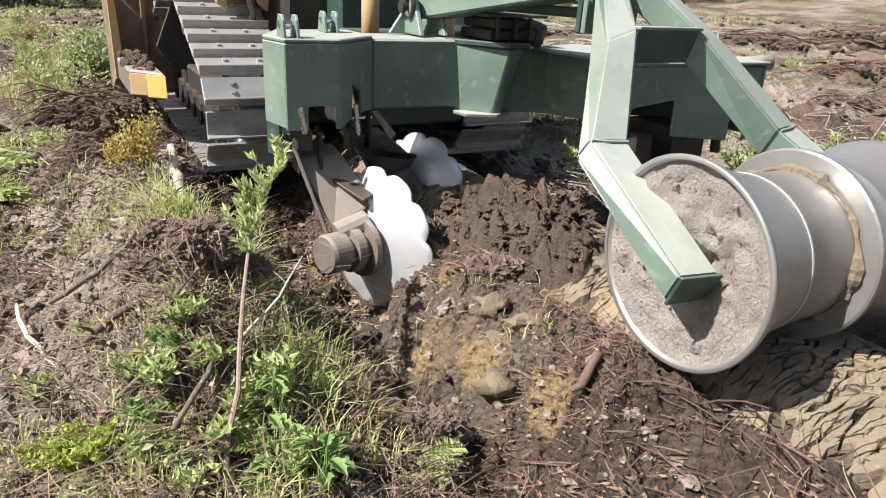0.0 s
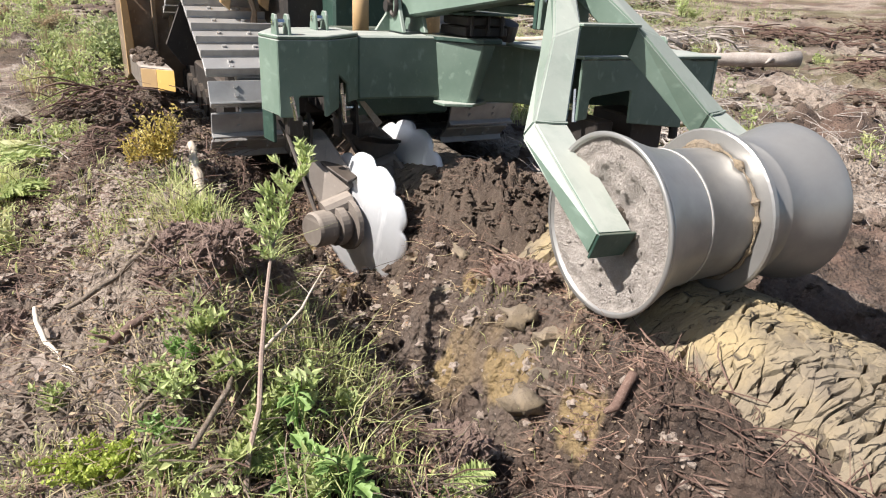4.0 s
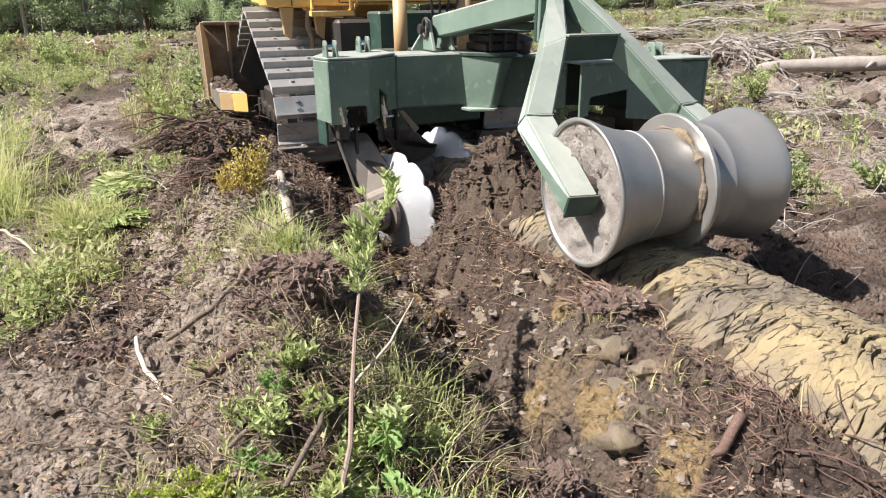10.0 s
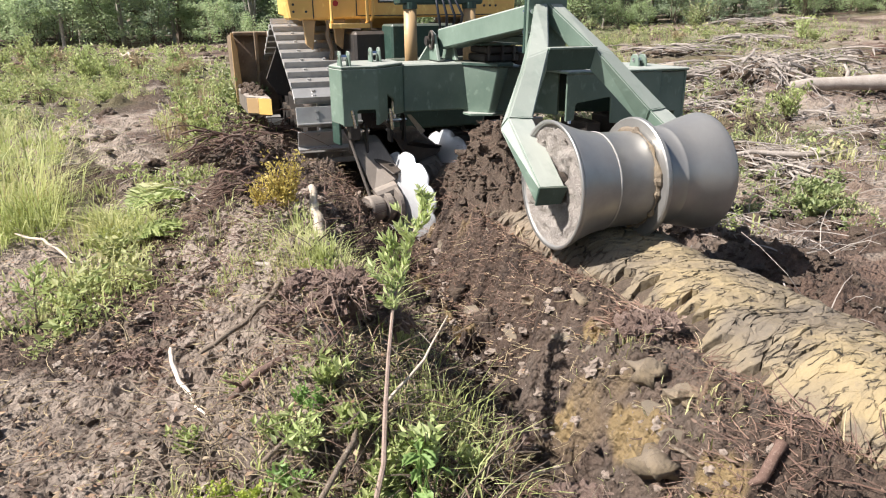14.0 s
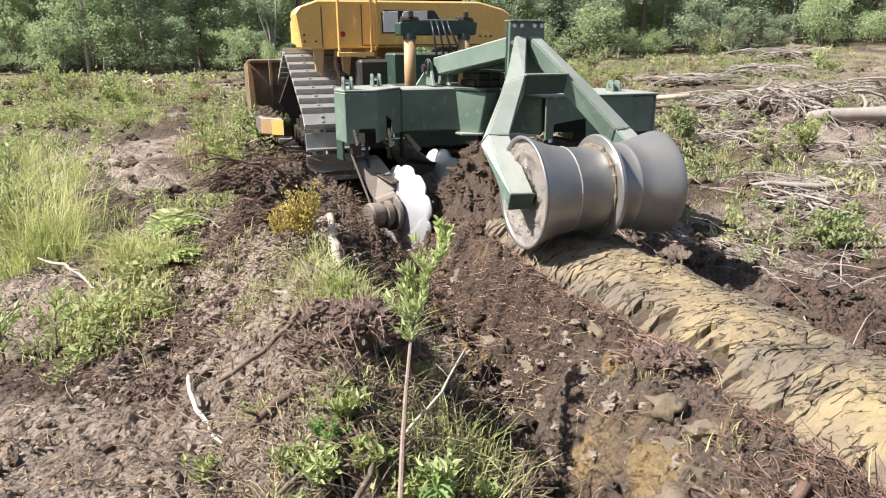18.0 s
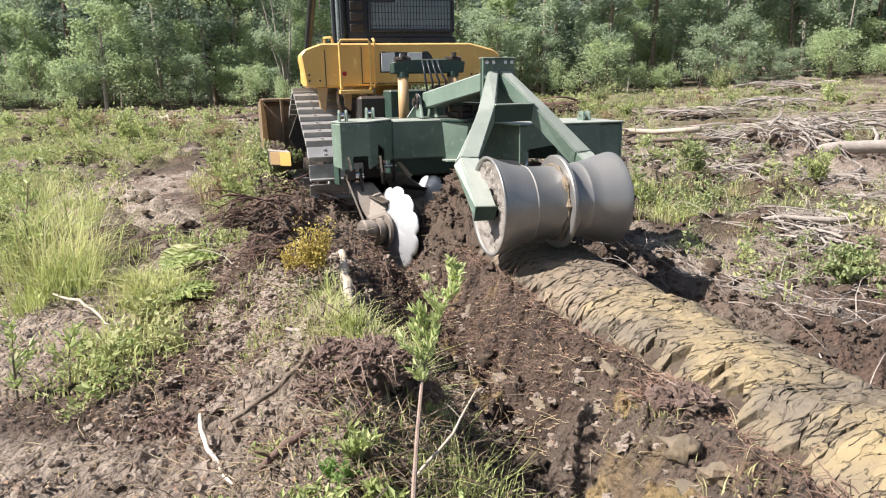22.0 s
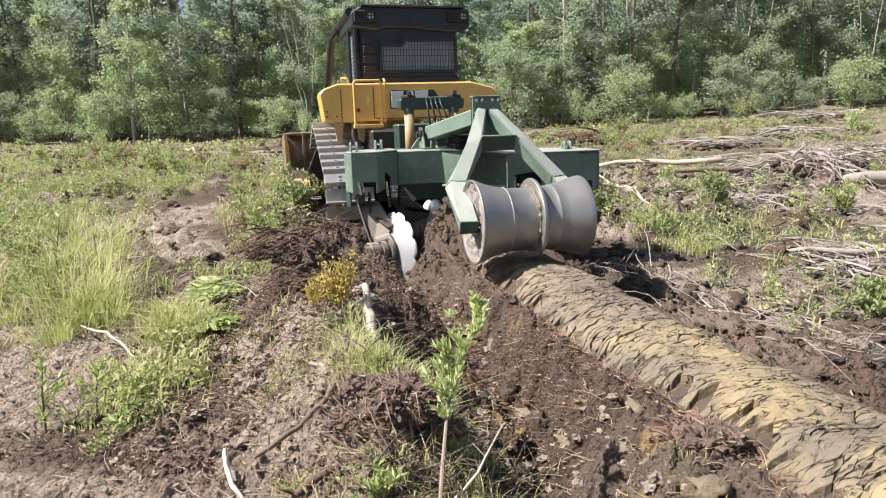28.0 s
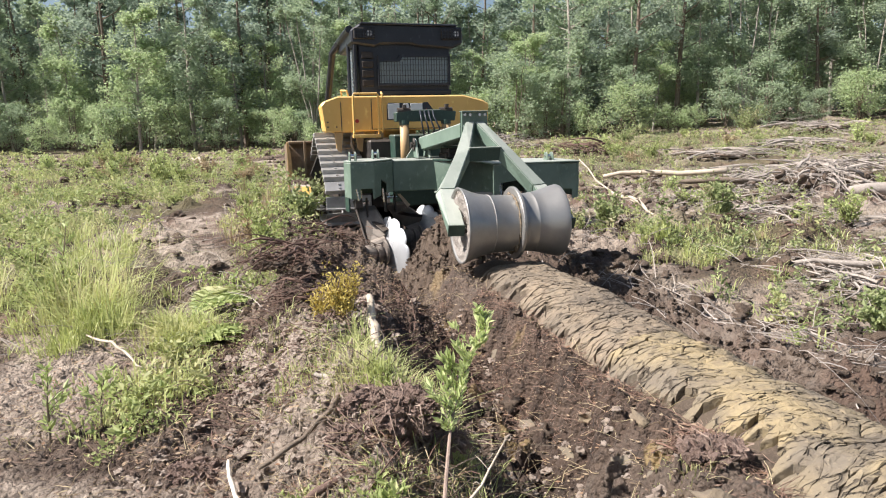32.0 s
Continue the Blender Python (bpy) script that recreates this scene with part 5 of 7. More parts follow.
drum = part("press_drum", turned([(-0.44, 0.02), (-0.44, 0.335), (-0.517, 0.354), (-0.517, 0.370), (-0.49, 0.366), (-0.42, 0.336), (-0.33, 0.306), (-0.24, 0.289), (-0.235, 0.288), (-0.225, 0.288), (-0.22, 0.282), (-0.02, 0.278), (0.10, 0.282), (0.105, 0.286), (0.115, 0.286), (0.12, 0.283), (0.20, 0.292), (0.205, 0.296), (0.215, 0.296), (0.22, 0.294), (0.30, 0.310), (0.38, 0.333), (0.45, 0.352), (0.49, 0.360), (0.50, 0.357), (0.50, 0.32)], 72), DRUM, plough, "hourglass steel press drum, polished by soil", True)
drum.location = DRUM_AT
ringp = part("ring", turned([(0.02, 0.27), (0.02, 0.350), (0.027, 0.358), (0.048, 0.358), (0.055, 0.350), (0.055, 0.27)], 48), DRUM, drum, "raised ring welded round the drum")
bm = bmesh.new()
rr = np.random.RandomState(31)
bead = [Vector((0.012 - 0.006 * rr.rand(), 0.286 * math.cos(math.tau * k / 96), 0.286 * math.sin(math.tau * k / 96))) for k in range(97)]
rod(bead, [0.002 + 0.026 * float(grain(np.array(k * 0.45), np.array(2.0), 4)) ** 3 + 0.006 * rr.rand() for k in range(97)], 7, bm)
part("stuck_soil", bm, CLAYLUMP, drum, "clay stuck beside the ring")
part("weld_seam", turned([(-0.234, 0.280), (-0.231, 0.291), (-0.224, 0.291), (-0.221, 0.280)], 48), SEAM, drum, "bright worn weld seam")
part("rim", turned([(-0.520, 0.356), (-0.522, 0.369), (-0.515, 0.374), (-0.503, 0.370), (-0.500, 0.352)], 64, None, False), DRUM, drum, "bright worn rim of the drum", True)
bm = bmesh.new()
rings = []
for i in range(25):
    r = 0.356 * i / 24
    rim_x = float(np.interp(r, [0, 0.10, 0.14, 0.22, 0.30, 0.34, 0.356], [-0.452, -0.455, -0.472, -0.490, -0.498, -0.500, -0.505]))
    rings.append([bm.verts.new((rim_x - 0.07 * (float(layers(np.array(r * 24 * math.cos(math.tau * k / 64) + 31), np.array(r * 24 * math.sin(math.tau * k / 64) + 45), 4, 3, 0.6)) - 0.5) * (1 if r < 0.34 else 0.2), r * math.cos(math.tau * k / 64), r * math.sin(math.tau * k / 64))) for k in range(64)] if i else [bm.verts.new((-0.452, 0, 0))])
for i in range(24):
    for k in range(64):
        if i == 0:
            bm.faces.new((rings[0][0], rings[1][k], rings[1][(k + 1) % 64]))
        else:
            bm.faces.new((rings[i][k], rings[i + 1][k], rings[i + 1][(k + 1) % 64], rings[i][(k + 1) % 64]))
part("mud_cake", bm, MUDCAKE, drum, "pale dried mud packed into the drum's end", True)
bm = bmesh.new()
for k in range(60):
    a, r = rr.rand() * math.tau, 0.31 * math.sqrt(rr.rand())
    bmesh.ops.create_icosphere(bm, subdivisions=1, radius=0.003 + 0.010 * rr.rand() ** 2, matrix=Matrix.Translation((-0.500, r * math.cos(a), r * math.sin(a))))
tagged(part("mud_lump", bm, MUDCAKE, drum), kind="stuff")
for s in (-1, 1):
    part("axle_stub", rod([(0.905 + s * 0.40, -2.085, 0.772), (0.905 + s * 0.52, -2.085, 0.772)], 0.085, 20), DARK_STEEL, plough)


# discs on swinging arms
def notched_disc(radius):
    """A dished disc with a scalloped rim, about x; it bulges to -x."""
    bm = bmesh.new()
    n, rows = 132, 8
    for back in (0, 1):
        rings = []
        for i in range(rows + 1):
            f = i / rows
            ring = []
            for k in range(n):
                a = math.tau * k / n
                edge = 1.0 - 0.085 * (1 - abs(math.sin(5.5 * a + 0.3))) ** 2 * (1 if i == rows else (0.5 if i == rows - 1 else 0))
                r = radius * (0.10 + 0.90 * f) * edge
                ring.append(bm.verts.new((-0.085 * (1 - (r / radius) ** 2) + 0.012 * back, r * math.cos(a), r * math.sin(a))))
            rings.append(ring)
        for a_, b_ in zip(rings, rings[1:]):
            for k in range(n):
                bm.faces.new((a_[k], a_[(k + 1) % n], b_[(k + 1) % n], b_[k]))
        if back == 0:
            outer = rings[-1]
        else:
            for k in range(n):
                bm.faces.new((outer[k], outer[(k + 1) % n], rings[-1][(k + 1) % n], rings[-1][k]))
    return bm


def disc_gang(pivot, hub, normal, label):
    """An arm that hangs from the pivot with a hub and a disc; normal: from the disc to its hub."""
    reach = Vector(hub) - Vector(pivot)
    low = reach + Vector((-0.15, -0.02, 0.10))
    arm = part("disc_arm", prism([Vector((-0.09, 0.03, -0.14)), Vector((0.17, 0.03, -0.13)), low + Vector((0.16, 0.04, 0.14)), low + Vector((0.05, 0.03, 0.06)), low + Vector((-0.09, 0.03, 0.02))], (0, 0.15, 0.02), 0.012), MUDSTEEL, plough, "muddy dark steel disc arm")
    arm.location = pivot
    part("side_plate", prism([Vector((-0.115, 0.00, -0.06)), Vector((-0.115, 0.17, -0.04)), low + Vector((-0.125, 0.19, 0.06)), low + Vector((-0.125, 0.0, -0.06))], (0.022, 0, 0), 0.004), MUDSTEEL, arm)
    part("edge_bar", beam_bar(Vector((0.10, 0.005, -0.235)), low + Vector((0.11, 0.02, 0.17)), (1, 0, 0), 0.09, 0.02, 0.004), DARK_STEEL, arm)
    for dx in (-0.085, 0.035):
        part("clevis_plate", prism([Vector((dx, -0.03, -0.22)), Vector((dx, 0.10, -0.22)), Vector((dx, 0.10, -0.02)), Vector((dx, 0.05, 0.03)), Vector((dx, -0.01, 0.0))], (0.022, 0, 0), 0.004), DARK_STEEL, arm)
    part("pin", rod([Vector((-0.10, 0.035, -0.03)), Vector((0.075, 0.035, -0.03))], 0.022, 10), CHROME, arm)
    part("clamp", rod([low + Vector((-0.08, 0.0, -0.02)), low + Vector((0.10, 0.02, 0.03))], 0.075, 14), MUDSTEEL, arm)
    local = Vector(hub) - Vector(pivot)
    nrm = Vector(normal).normalized()
    hubm = part("hub", turned([(-0.35, 0.06), (-0.35, 0.098), (-0.33, 0.108), (-0.23, 0.108), (-0.225, 0.092), (-0.205, 0.092), (-0.20, 0.125), (-0.15, 0.13), (-0.145, 0.112), (-0.12, 0.112), (-0.115, 0.165), (-0.085, 0.17), (-0.08, 0.06)], 32), MUDSTEEL, arm, "greasy bearing hub with a flange")
    spin = Vector((-1, 0, 0)).rotation_difference(nrm).to_matrix().to_4x4()
    hubm.matrix_local = Matrix.Translation(local) @ spin
    disc = part("disc", notched_disc(0.43), BRIGHT, arm, label, True)
    disc.matrix_local = Matrix.Translation(local - nrm * 0.03) @ spin
    part("rod", rod([(-0.025, 0.035, -0.03), (-0.035, 0.05, 0.13)], 0.018, 10), CHROME, arm, "chrome cylinder rod")
    return arm, disc, Matrix.Translation(local - nrm * 0.03) @ spin


NORMAL = (-0.95, -0.31, 0.05)
part("rod", rod([(-0.342, -0.13, 1.0), (-0.318, -0.13, 0.86)], 0.014, 8), CHROME, plough, "chrome cylinder rod")
part("rod", rod([(-0.012, -0.06, 0.99), (0.002, -0.06, 0.82)], 0.014, 8), CHROME, plough, "chrome cylinder rod")
part("clevis", block(-0.36, -0.10, 0.76, -0.27, 0.02, 0.88, 0.01), DARK_STEEL, plough)
gang_a = disc_gang((-0.25, -0.02, 0.84), (0.03, -0.27, 0.25), NORMAL, "white-bright notched steel disc, worn blank")
gang_b = disc_gang((0.16, 0.30, 0.87), (0.62, 0.48, 0.27), NORMAL, "white-bright notched steel disc, worn blank")
part("scraper_plate", prism([(0.25, 0.36, 0.87), (0.29, 0.36, 0.87), (0.42, 0.36, 0.72), (0.38, 0.36, 0.69)], (0, 0.012, 0)), DEADWOOD, plough, "pale bent scraper plate")

# ---- grass and weeds ----
def tufts(patches, seed, per=260):
    """Blades in flaring tufts: patches are rows of x, y, radius, height, share; gives x, y, height, way."""
    rng = np.random.RandomState(seed)
    out = []
    for x, y, r, h, share in patches:
        for _ in range(max(3, int(10 * share * r * r + 5 * share))):
            a, d = rng.rand() * math.tau, r * math.sqrt(rng.rand())
            cx, cy = x + d * math.cos(a), y + d * math.sin(a) * 0.8
            size = 0.35 + 0.9 * rng.rand() ** 1.6
            n = int(per * share * (0.3 + 1.0 * size) / 8)
            s = (0.03 + 0.09 * rng.rand()) * (0.6 + size)
            ox, oy = rng.normal(0, s, n), rng.normal(0, s, n)
            tall = h * size * (1.15 - 0.5 * np.clip(np.hypot(ox, oy) / (2 * s), 0, 1))
            out.append(np.stack([cx + ox, cy + oy, tall, np.arctan2(oy, ox) + rng.normal(0, 0.7, n)], -1))
    p = np.concatenate(out)
    return p, rng


def blades(name, spots, rng, material, label, width=0.004, lean=0.5):
    n = len(spots)
    x, y, a = spots[:, 0], spots[:, 1], spots[:, 3]
    z = ground_z(x, y) - 0.01
    h = spots[:, 2] * rng.uniform(0.45, 1.2, n)
    l = np.abs(rng.normal(lean * 0.6, lean * 0.8, n)) * h
    w = width * rng.uniform(0.6, 1.5, n)
    ca, sa = np.cos(a), np.sin(a)
    vs = np.zeros((n, 5, 3))
    for k, (f, g, s) in enumerate(((0, 0, -1), (0, 0, 1), (0.62, 0.30, -0.75), (0.62, 0.30, 0.75), (0.95, 1.0, 0))):
        vs[:, k, 0] = x + ca * l * g - sa * w * s
        vs[:, k, 1] = y + sa * l * g + ca * w * s
        vs[:, k, 2] = z + h * f * (1 - 0.22 * g)
    b = np.arange(n * 5).reshape(n, 5)
    f = np.concatenate([b[:, [0, 1, 3]], b[:, [0, 3, 2]], b[:, [2, 3, 4]]])
    return tagged(raw(name, vs.reshape(-1, 3).tolist(), f.tolist(), material), label, "grass", kind="stuff")


def leaf_cloud(name, base, normal_up, length, width, rng, material, parent=None):
    """Folded pointed leaves, joined: base points, growing ways, sizes."""
    n = len(base)
    d = normal_up / np.linalg.norm(normal_up, axis=1, keepdims=True)
    side = np.cross(d, rng.normal(0, 1, (n, 3)))
    side /= np.linalg.norm(side, axis=1, keepdims=True) + 1e-9
    nn = np.cross(side, d)
    L, W = length[:, None], width[:, None]
    vs = np.stack([base, base + d * L * 0.45 + side * W + nn * W * 0.35, base + d * L - nn * L * 0.12, base + d * L * 0.45 - side * W + nn * W * 0.35], 1)
    q = np.arange(n * 4).reshape(n, 4)
    f = np.concatenate([q[:, [0, 1, 2]], q[:, [0, 2, 3]]])
    return raw(name, vs.reshape(-1, 3).tolist(), f.tolist(), material, parent)


def weeds(name, patches, seed, material, label, leaf=(0.02, 0.05), per=22):
    rng = np.random.RandomState(seed)
    base, way, ln, feet = [], [], [], []
    for x, y, r, h, share in patches:
        for _ in range(max(2, int(30 * share * r * r + 3))):
            a, d = rng.rand() * math.tau, r * math.sqrt(rng.rand())
            cx, cy = x + d * math.cos(a), y + d * math.sin(a) * 0.8
            k = int(per * (0.5 + rng.rand()) * (1.0 if y < 9 else 0.5))
            hh = h * (0.5 + 0.8 * rng.rand())
            t = rng.rand(k)
            base.append(np.stack([cx + rng.normal(0, 0.035, k), cy + rng.normal(0, 0.035, k), hh * t], -1))
            feet.append((cx, cy, k))
            b = rng.rand(k) * math.tau
            way.append(np.stack([np.cos(b), np.sin(b), rng.uniform(0.1, 1.2, k)], -1))
            ln.append(rng.uniform(*leaf, k) * (1.0 if y < 9 else 1.45))
    base, way, ln = np.concatenate(base), np.concatenate(way), np.concatenate(ln)
    feet = np.array(feet)
    base[:, 2] += np.repeat(ground_z(feet[:, 0], feet[:, 1]), feet[:, 2].astype(int))
    return tagged(leaf_cloud(name, base, way, ln, ln * 0.26, rng, material), label, "weeds", kind="stuff")


# x, y, radius, height, share
DRY = [(-3.3, 12.0, 0.6, 0.55, 0.8), (-2.9, 10.6, 0.5, 0.5, 0.8), (-3.8, 14.0, 0.7, 0.55, 0.6), (-4.8, 18.6, 0.9, 0.55, 0.5), (-2.4, 9.2, 0.4, 0.4, 0.7), (4.4, 9.6, 0.5, 0.4, 0.6), (5.4, 12.5, 0.6, 0.45, 0.6), (3.4, 8.4, 0.3, 0.3, 0.6)]
TALL = [(-6.4, 10.8, 1.1, 0.55, 0.6), (-4.4, 9.0, 0.6, 0.5, 0.9), (-4.2, 8.0, 0.7, 0.55, 1.0), (-3.6, 6.5, 0.6, 0.80, 1.2), (-3.1, 6.0, 0.35, 0.6, 1.0), (-3.5, 5.6, 0.35, 0.4, 0.9), (-4.7, 10.6, 0.5, 0.4, 0.7), (-4.4, 7.0, 0.5, 0.5, 1.0), (-5.4, 8.6, 0.6, 0.45, 0.8), (-2.3, 5.75, 0.28, 0.34, 1.3), (-2.15, 5.35, 0.22, 0.30, 1.2)]
LEFT = [(-2.1, 5.2, 0.35, 0.22, 0.9), (-2.1, 4.6, 0.35, 0.2, 1.0), (-2.0, 4.2, 0.3, 0.2, 0.9), (-2.0, 3.85, 0.25, 0.18, 0.8), (-1.75, 4.5, 0.3, 0.2, 0.8), (-3.1, 12.0, 0.9, 0.3, 0.8), (-2.4, 9.5, 0.6, 0.3, 0.8), (-3.4, 16.0, 1.2, 0.3, 0.7), (-7.6, 13.6, 1.4, 0.4, 0.8), (-7.6, 12.0, 1.2, 0.45, 0.8), (-7.2, 16.8, 1.8, 0.35, 0.6), (-7.6, 21.0, 2.5, 0.35, 0.5), (-9.0, 19.0, 2.4, 0.4, 0.5), (-10.0, 17.0, 2.0, 0.4, 0.6), (-6.5, 24.0, 3.0, 0.35, 0.4), (-14.0, 22.0, 4.0, 0.45, 0.35), (-12.0, 28.0, 5.0, 0.45, 0.25), (-2.6, 7.3, 0.4, 0.25, 0.8), (-1.75, 8.3, 0.4, 0.3, 0.9), (-1.9, 7.0, 0.35, 0.25, 0.9), (-2.2, 10.8, 0.6, 0.35, 0.8)]
RIGHT = [(3.3, 9.0, 0.6, 0.30, 1.3), (3.5, 8.2, 0.5, 0.28, 1.2), (4.3, 9.6, 0.5, 0.30, 1.0), (3.0, 9.9, 0.4, 0.3, 1.1), (2.6, 10.8, 0.5, 0.35, 0.9), (3.2, 9.8, 0.7, 0.35, 1.1), (3.6, 9.1, 0.7, 0.35, 1.1), (4.9, 11.6, 0.6, 0.5, 0.8), (3.7, 5.8, 0.5, 0.16, 0.7), (3.8, 6.5, 0.5, 0.16, 0.7), (3.9, 5.3, 0.4, 0.16, 0.6), (8.0, 18.0, 1.4, 0.35, 0.6), (6.3, 20.5, 1.8, 0.35, 0.6), (6.6, 26.0, 3.0, 0.4, 0.5), (13.0, 25.0, 3.0, 0.45, 0.5), (13.5, 34.0, 6.0, 0.5, 0.3), (8.0, 36.0, 6.0, 0.5, 0.25), (3.7, 6.9, 0.5, 0.2, 0.6), (5.0, 8.2, 0.6, 0.28, 0.8), (2.9, 8.2, 0.4, 0.25, 0.8), (20.0, 32.0, 6.0, 0.5, 0.25), (11.0, 17.0, 1.2, 0.4, 0.5)]
NEAR = [(-0.30, 1.85, 0.10, 0.14, 0.5), (-0.12, 1.98, 0.10, 0.14, 0.5), (-0.45, 2.05, 0.10, 0.12, 0.4), (0.10, 1.92, 0.07, 0.22, 0.9), (-0.25, 3.05, 0.16, 0.24, 2.0), (-0.12, 2.98, 0.14, 0.24, 1.8), (-0.42, 3.1, 0.12, 0.18, 1.2), (-0.08, 3.0, 0.10, 0.18, 1.0), (-0.43, 1.78, 0.07, 0.14, 1.2), (-0.04, 1.52, 0.10, 0.16, 1.0), (0.10, 1.60, 0.08, 0.18, 0.9), (0.19, 2.35, 0.10, 0.24, 1.3), (-0.20, 2.3, 0.10, 0.14, 0.9), (-0.95, 3.95, 0.10, 0.16, 0.9), (-1.2, 4.65, 0.12, 0.14, 0.9), (0.45, 1.7, 0.14, 0.14, 1.0), (-0.85, 2.05, 0.10, 0.14, 0.9), (-0.40, 4.05, 0.22, 0.20, 1.6), (-0.20, 3.85, 0.18, 0.20, 1.6), (-0.42, 3.75, 0.14, 0.16, 1.2), (-1.45, 4.45, 0.16, 0.14, 0.9), (0.15, 2.45, 0.10, 0.20, 0.5), (0.12, 2.15, 0.10, 0.18, 0.5), (-0.45, 1.95, 0.08, 0.12, 0.4), (1.05, 2.75, 0.10, 0.12, 0.8), (1.10, 2.15, 0.08, 0.12, 0.7), (-1.1, 4.9, 0.18, 0.16, 0.8)]
def drift(count, box, seed, radius, height, share, thr, keep):
    """Patches where the noise on the plan lets plants grow."""
    r = np.random.RandomState(seed)
    u, w = r.uniform(box[0], box[1], count * 4), box[2] + (box[3] - box[2]) * r.rand(count * 4) ** 1.5
    x, y = off_line(u, w)
    ok = (layers(x * 0.5, y * 0.5, 3, seed) > thr) & keep(u, w)
    return [(a, b, radius * (0.6 + 0.02 * b), height * (0.7 + 0.6 * r.rand()), share) for a, b in list(zip(x[ok], y[ok]))[:count]]


MEADOW = drift(190, (-10.0, -1.3, 1.5, 26.0), 5, 0.26, 0.30, 0.55, 0.50, lambda u, w: ((u < -3.1) & (w > 1.2)) | ((u > -2.2) & (w > 12.0)))
MEADOW += drift(46, (2.5, 11.0, 0.5, 26.0), 6, 0.30, 0.24, 0.5, 0.46, lambda u, w: u > 2.5)
MEADOW += drift(90, (8.0, 36.0, 1.0, 24.0), 12, 0.30, 0.26, 0.5, 0.47, lambda u, w: u > 8)
MEADOW += drift(22, (2.3, 8.5, 0.5, 11.0), 9, 0.24, 0.2, 0.5, 0.46, lambda u, w: u > 2.3)
sp, rng = tufts(TALL, 41, 760)
blades("tall_grass", sp, rng, GRASS, "tall pale green grass in thick tufts", 0.0046, 0.85)
sp, rng = tufts(LEFT + RIGHT + MEADOW, 42, 260)
blades("field_grass", sp, rng, GRASS, "patchy yellow-green grass on the clearing", 0.006, 0.6)
sp, rng = tufts(DRY, 49, 260)
blades("dry_grass", sp, rng, STRAW, "tall dry straw-coloured grass tufts", 0.006, 0.6)
sp, rng = tufts([(-0.30, 1.80, 0.2, 0.10, 0.7), (-0.15, 2.0, 0.2, 0.12, 0.8), (-0.40, 2.05, 0.2, 0.10, 0.7), (-0.05, 1.70, 0.15, 0.10, 0.7), (-0.1, 2.25, 0.15, 0.12, 0.8), (0.12, 2.3, 0.15, 0.14, 0.7)], 40, 260)
blades("mound_straw", sp, rng, STRAW, "dead straw tufts tangled on the mound", 0.0022, 1.3)
sp, rng = tufts(NEAR, 43, 420)
blades("mound_grass", sp, rng, GRASS, "thin green grass tufts on the mound", 0.0028, 0.7)
weeds("field_weeds", LEFT + MEADOW[::2], 44, WEED, "low broad-leaved weeds between the grass", (0.02, 0.08), 30)
weeds("dark_field_weeds", RIGHT + MEADOW[1::2], 38, SCRUB, "low dull green scrub between the debris", (0.016, 0.06), 34)
weeds("track_side_weeds", [(-1.95, 4.3, 0.35, 0.09, 0.9), (-2.0, 3.9, 0.3, 0.08, 0.8), (-2.05, 4.8, 0.35, 0.10, 0.9), (-2.1, 5.4, 0.35, 0.12, 0.9), (-1.75, 6.2, 0.35, 0.14, 0.9), (-1.7, 7.2, 0.4, 0.2, 1.0), (-2.0, 8.4, 0.5, 0.22, 1.0), (-1.75, 3.6, 0.2, 0.06, 0.7)], 48, WEED, "fresh yellow-green weeds along the mound's foot", (0.010, 0.036), 40)
weeds("mound_weeds", [(-0.35, 2.15, 0.35, 0.06, 0.9), (-0.6, 2.3, 0.3, 0.06, 0.8), (0.0, 2.4, 0.2, 0.07, 0.9), (-0.2, 3.9, 0.3, 0.08, 0.9), (-1.95, 4.3, 0.45, 0.10, 1.3), (-2.05, 5.1, 0.45, 0.12, 1.3), (-1.8, 3.7, 0.3, 0.08, 0.7), (-1.3, 5.2, 0.4, 0.10, 0.8), (-1.55, 6.4, 0.5, 0.15, 1.0), (-0.35, 1.75, 0.25, 0.06, 0.8)], 45, WEED, "small green weeds sprouting on the mound", (0.012, 0.035), 26)
FAR_FIELD = [(x, y, 3.0, 0.35, 0.22) for x, y in ((-18, 26), (-20, 34), (-10, 36), (-3, 34), (-16, 38), (4, 31), (17, 38), (24, 40), (10, 41), (-26, 40), (-5, 42))]
sp, rng = tufts(FAR_FIELD, 46, 160)
blades("far_grass", sp, rng, GRASS, "scrubby grass before the woods", 0.014, 0.6)
weeds("far_weeds", FAR_FIELD, 47, WEED, "scrubby weeds before the woods", (0.06, 0.16), 16)


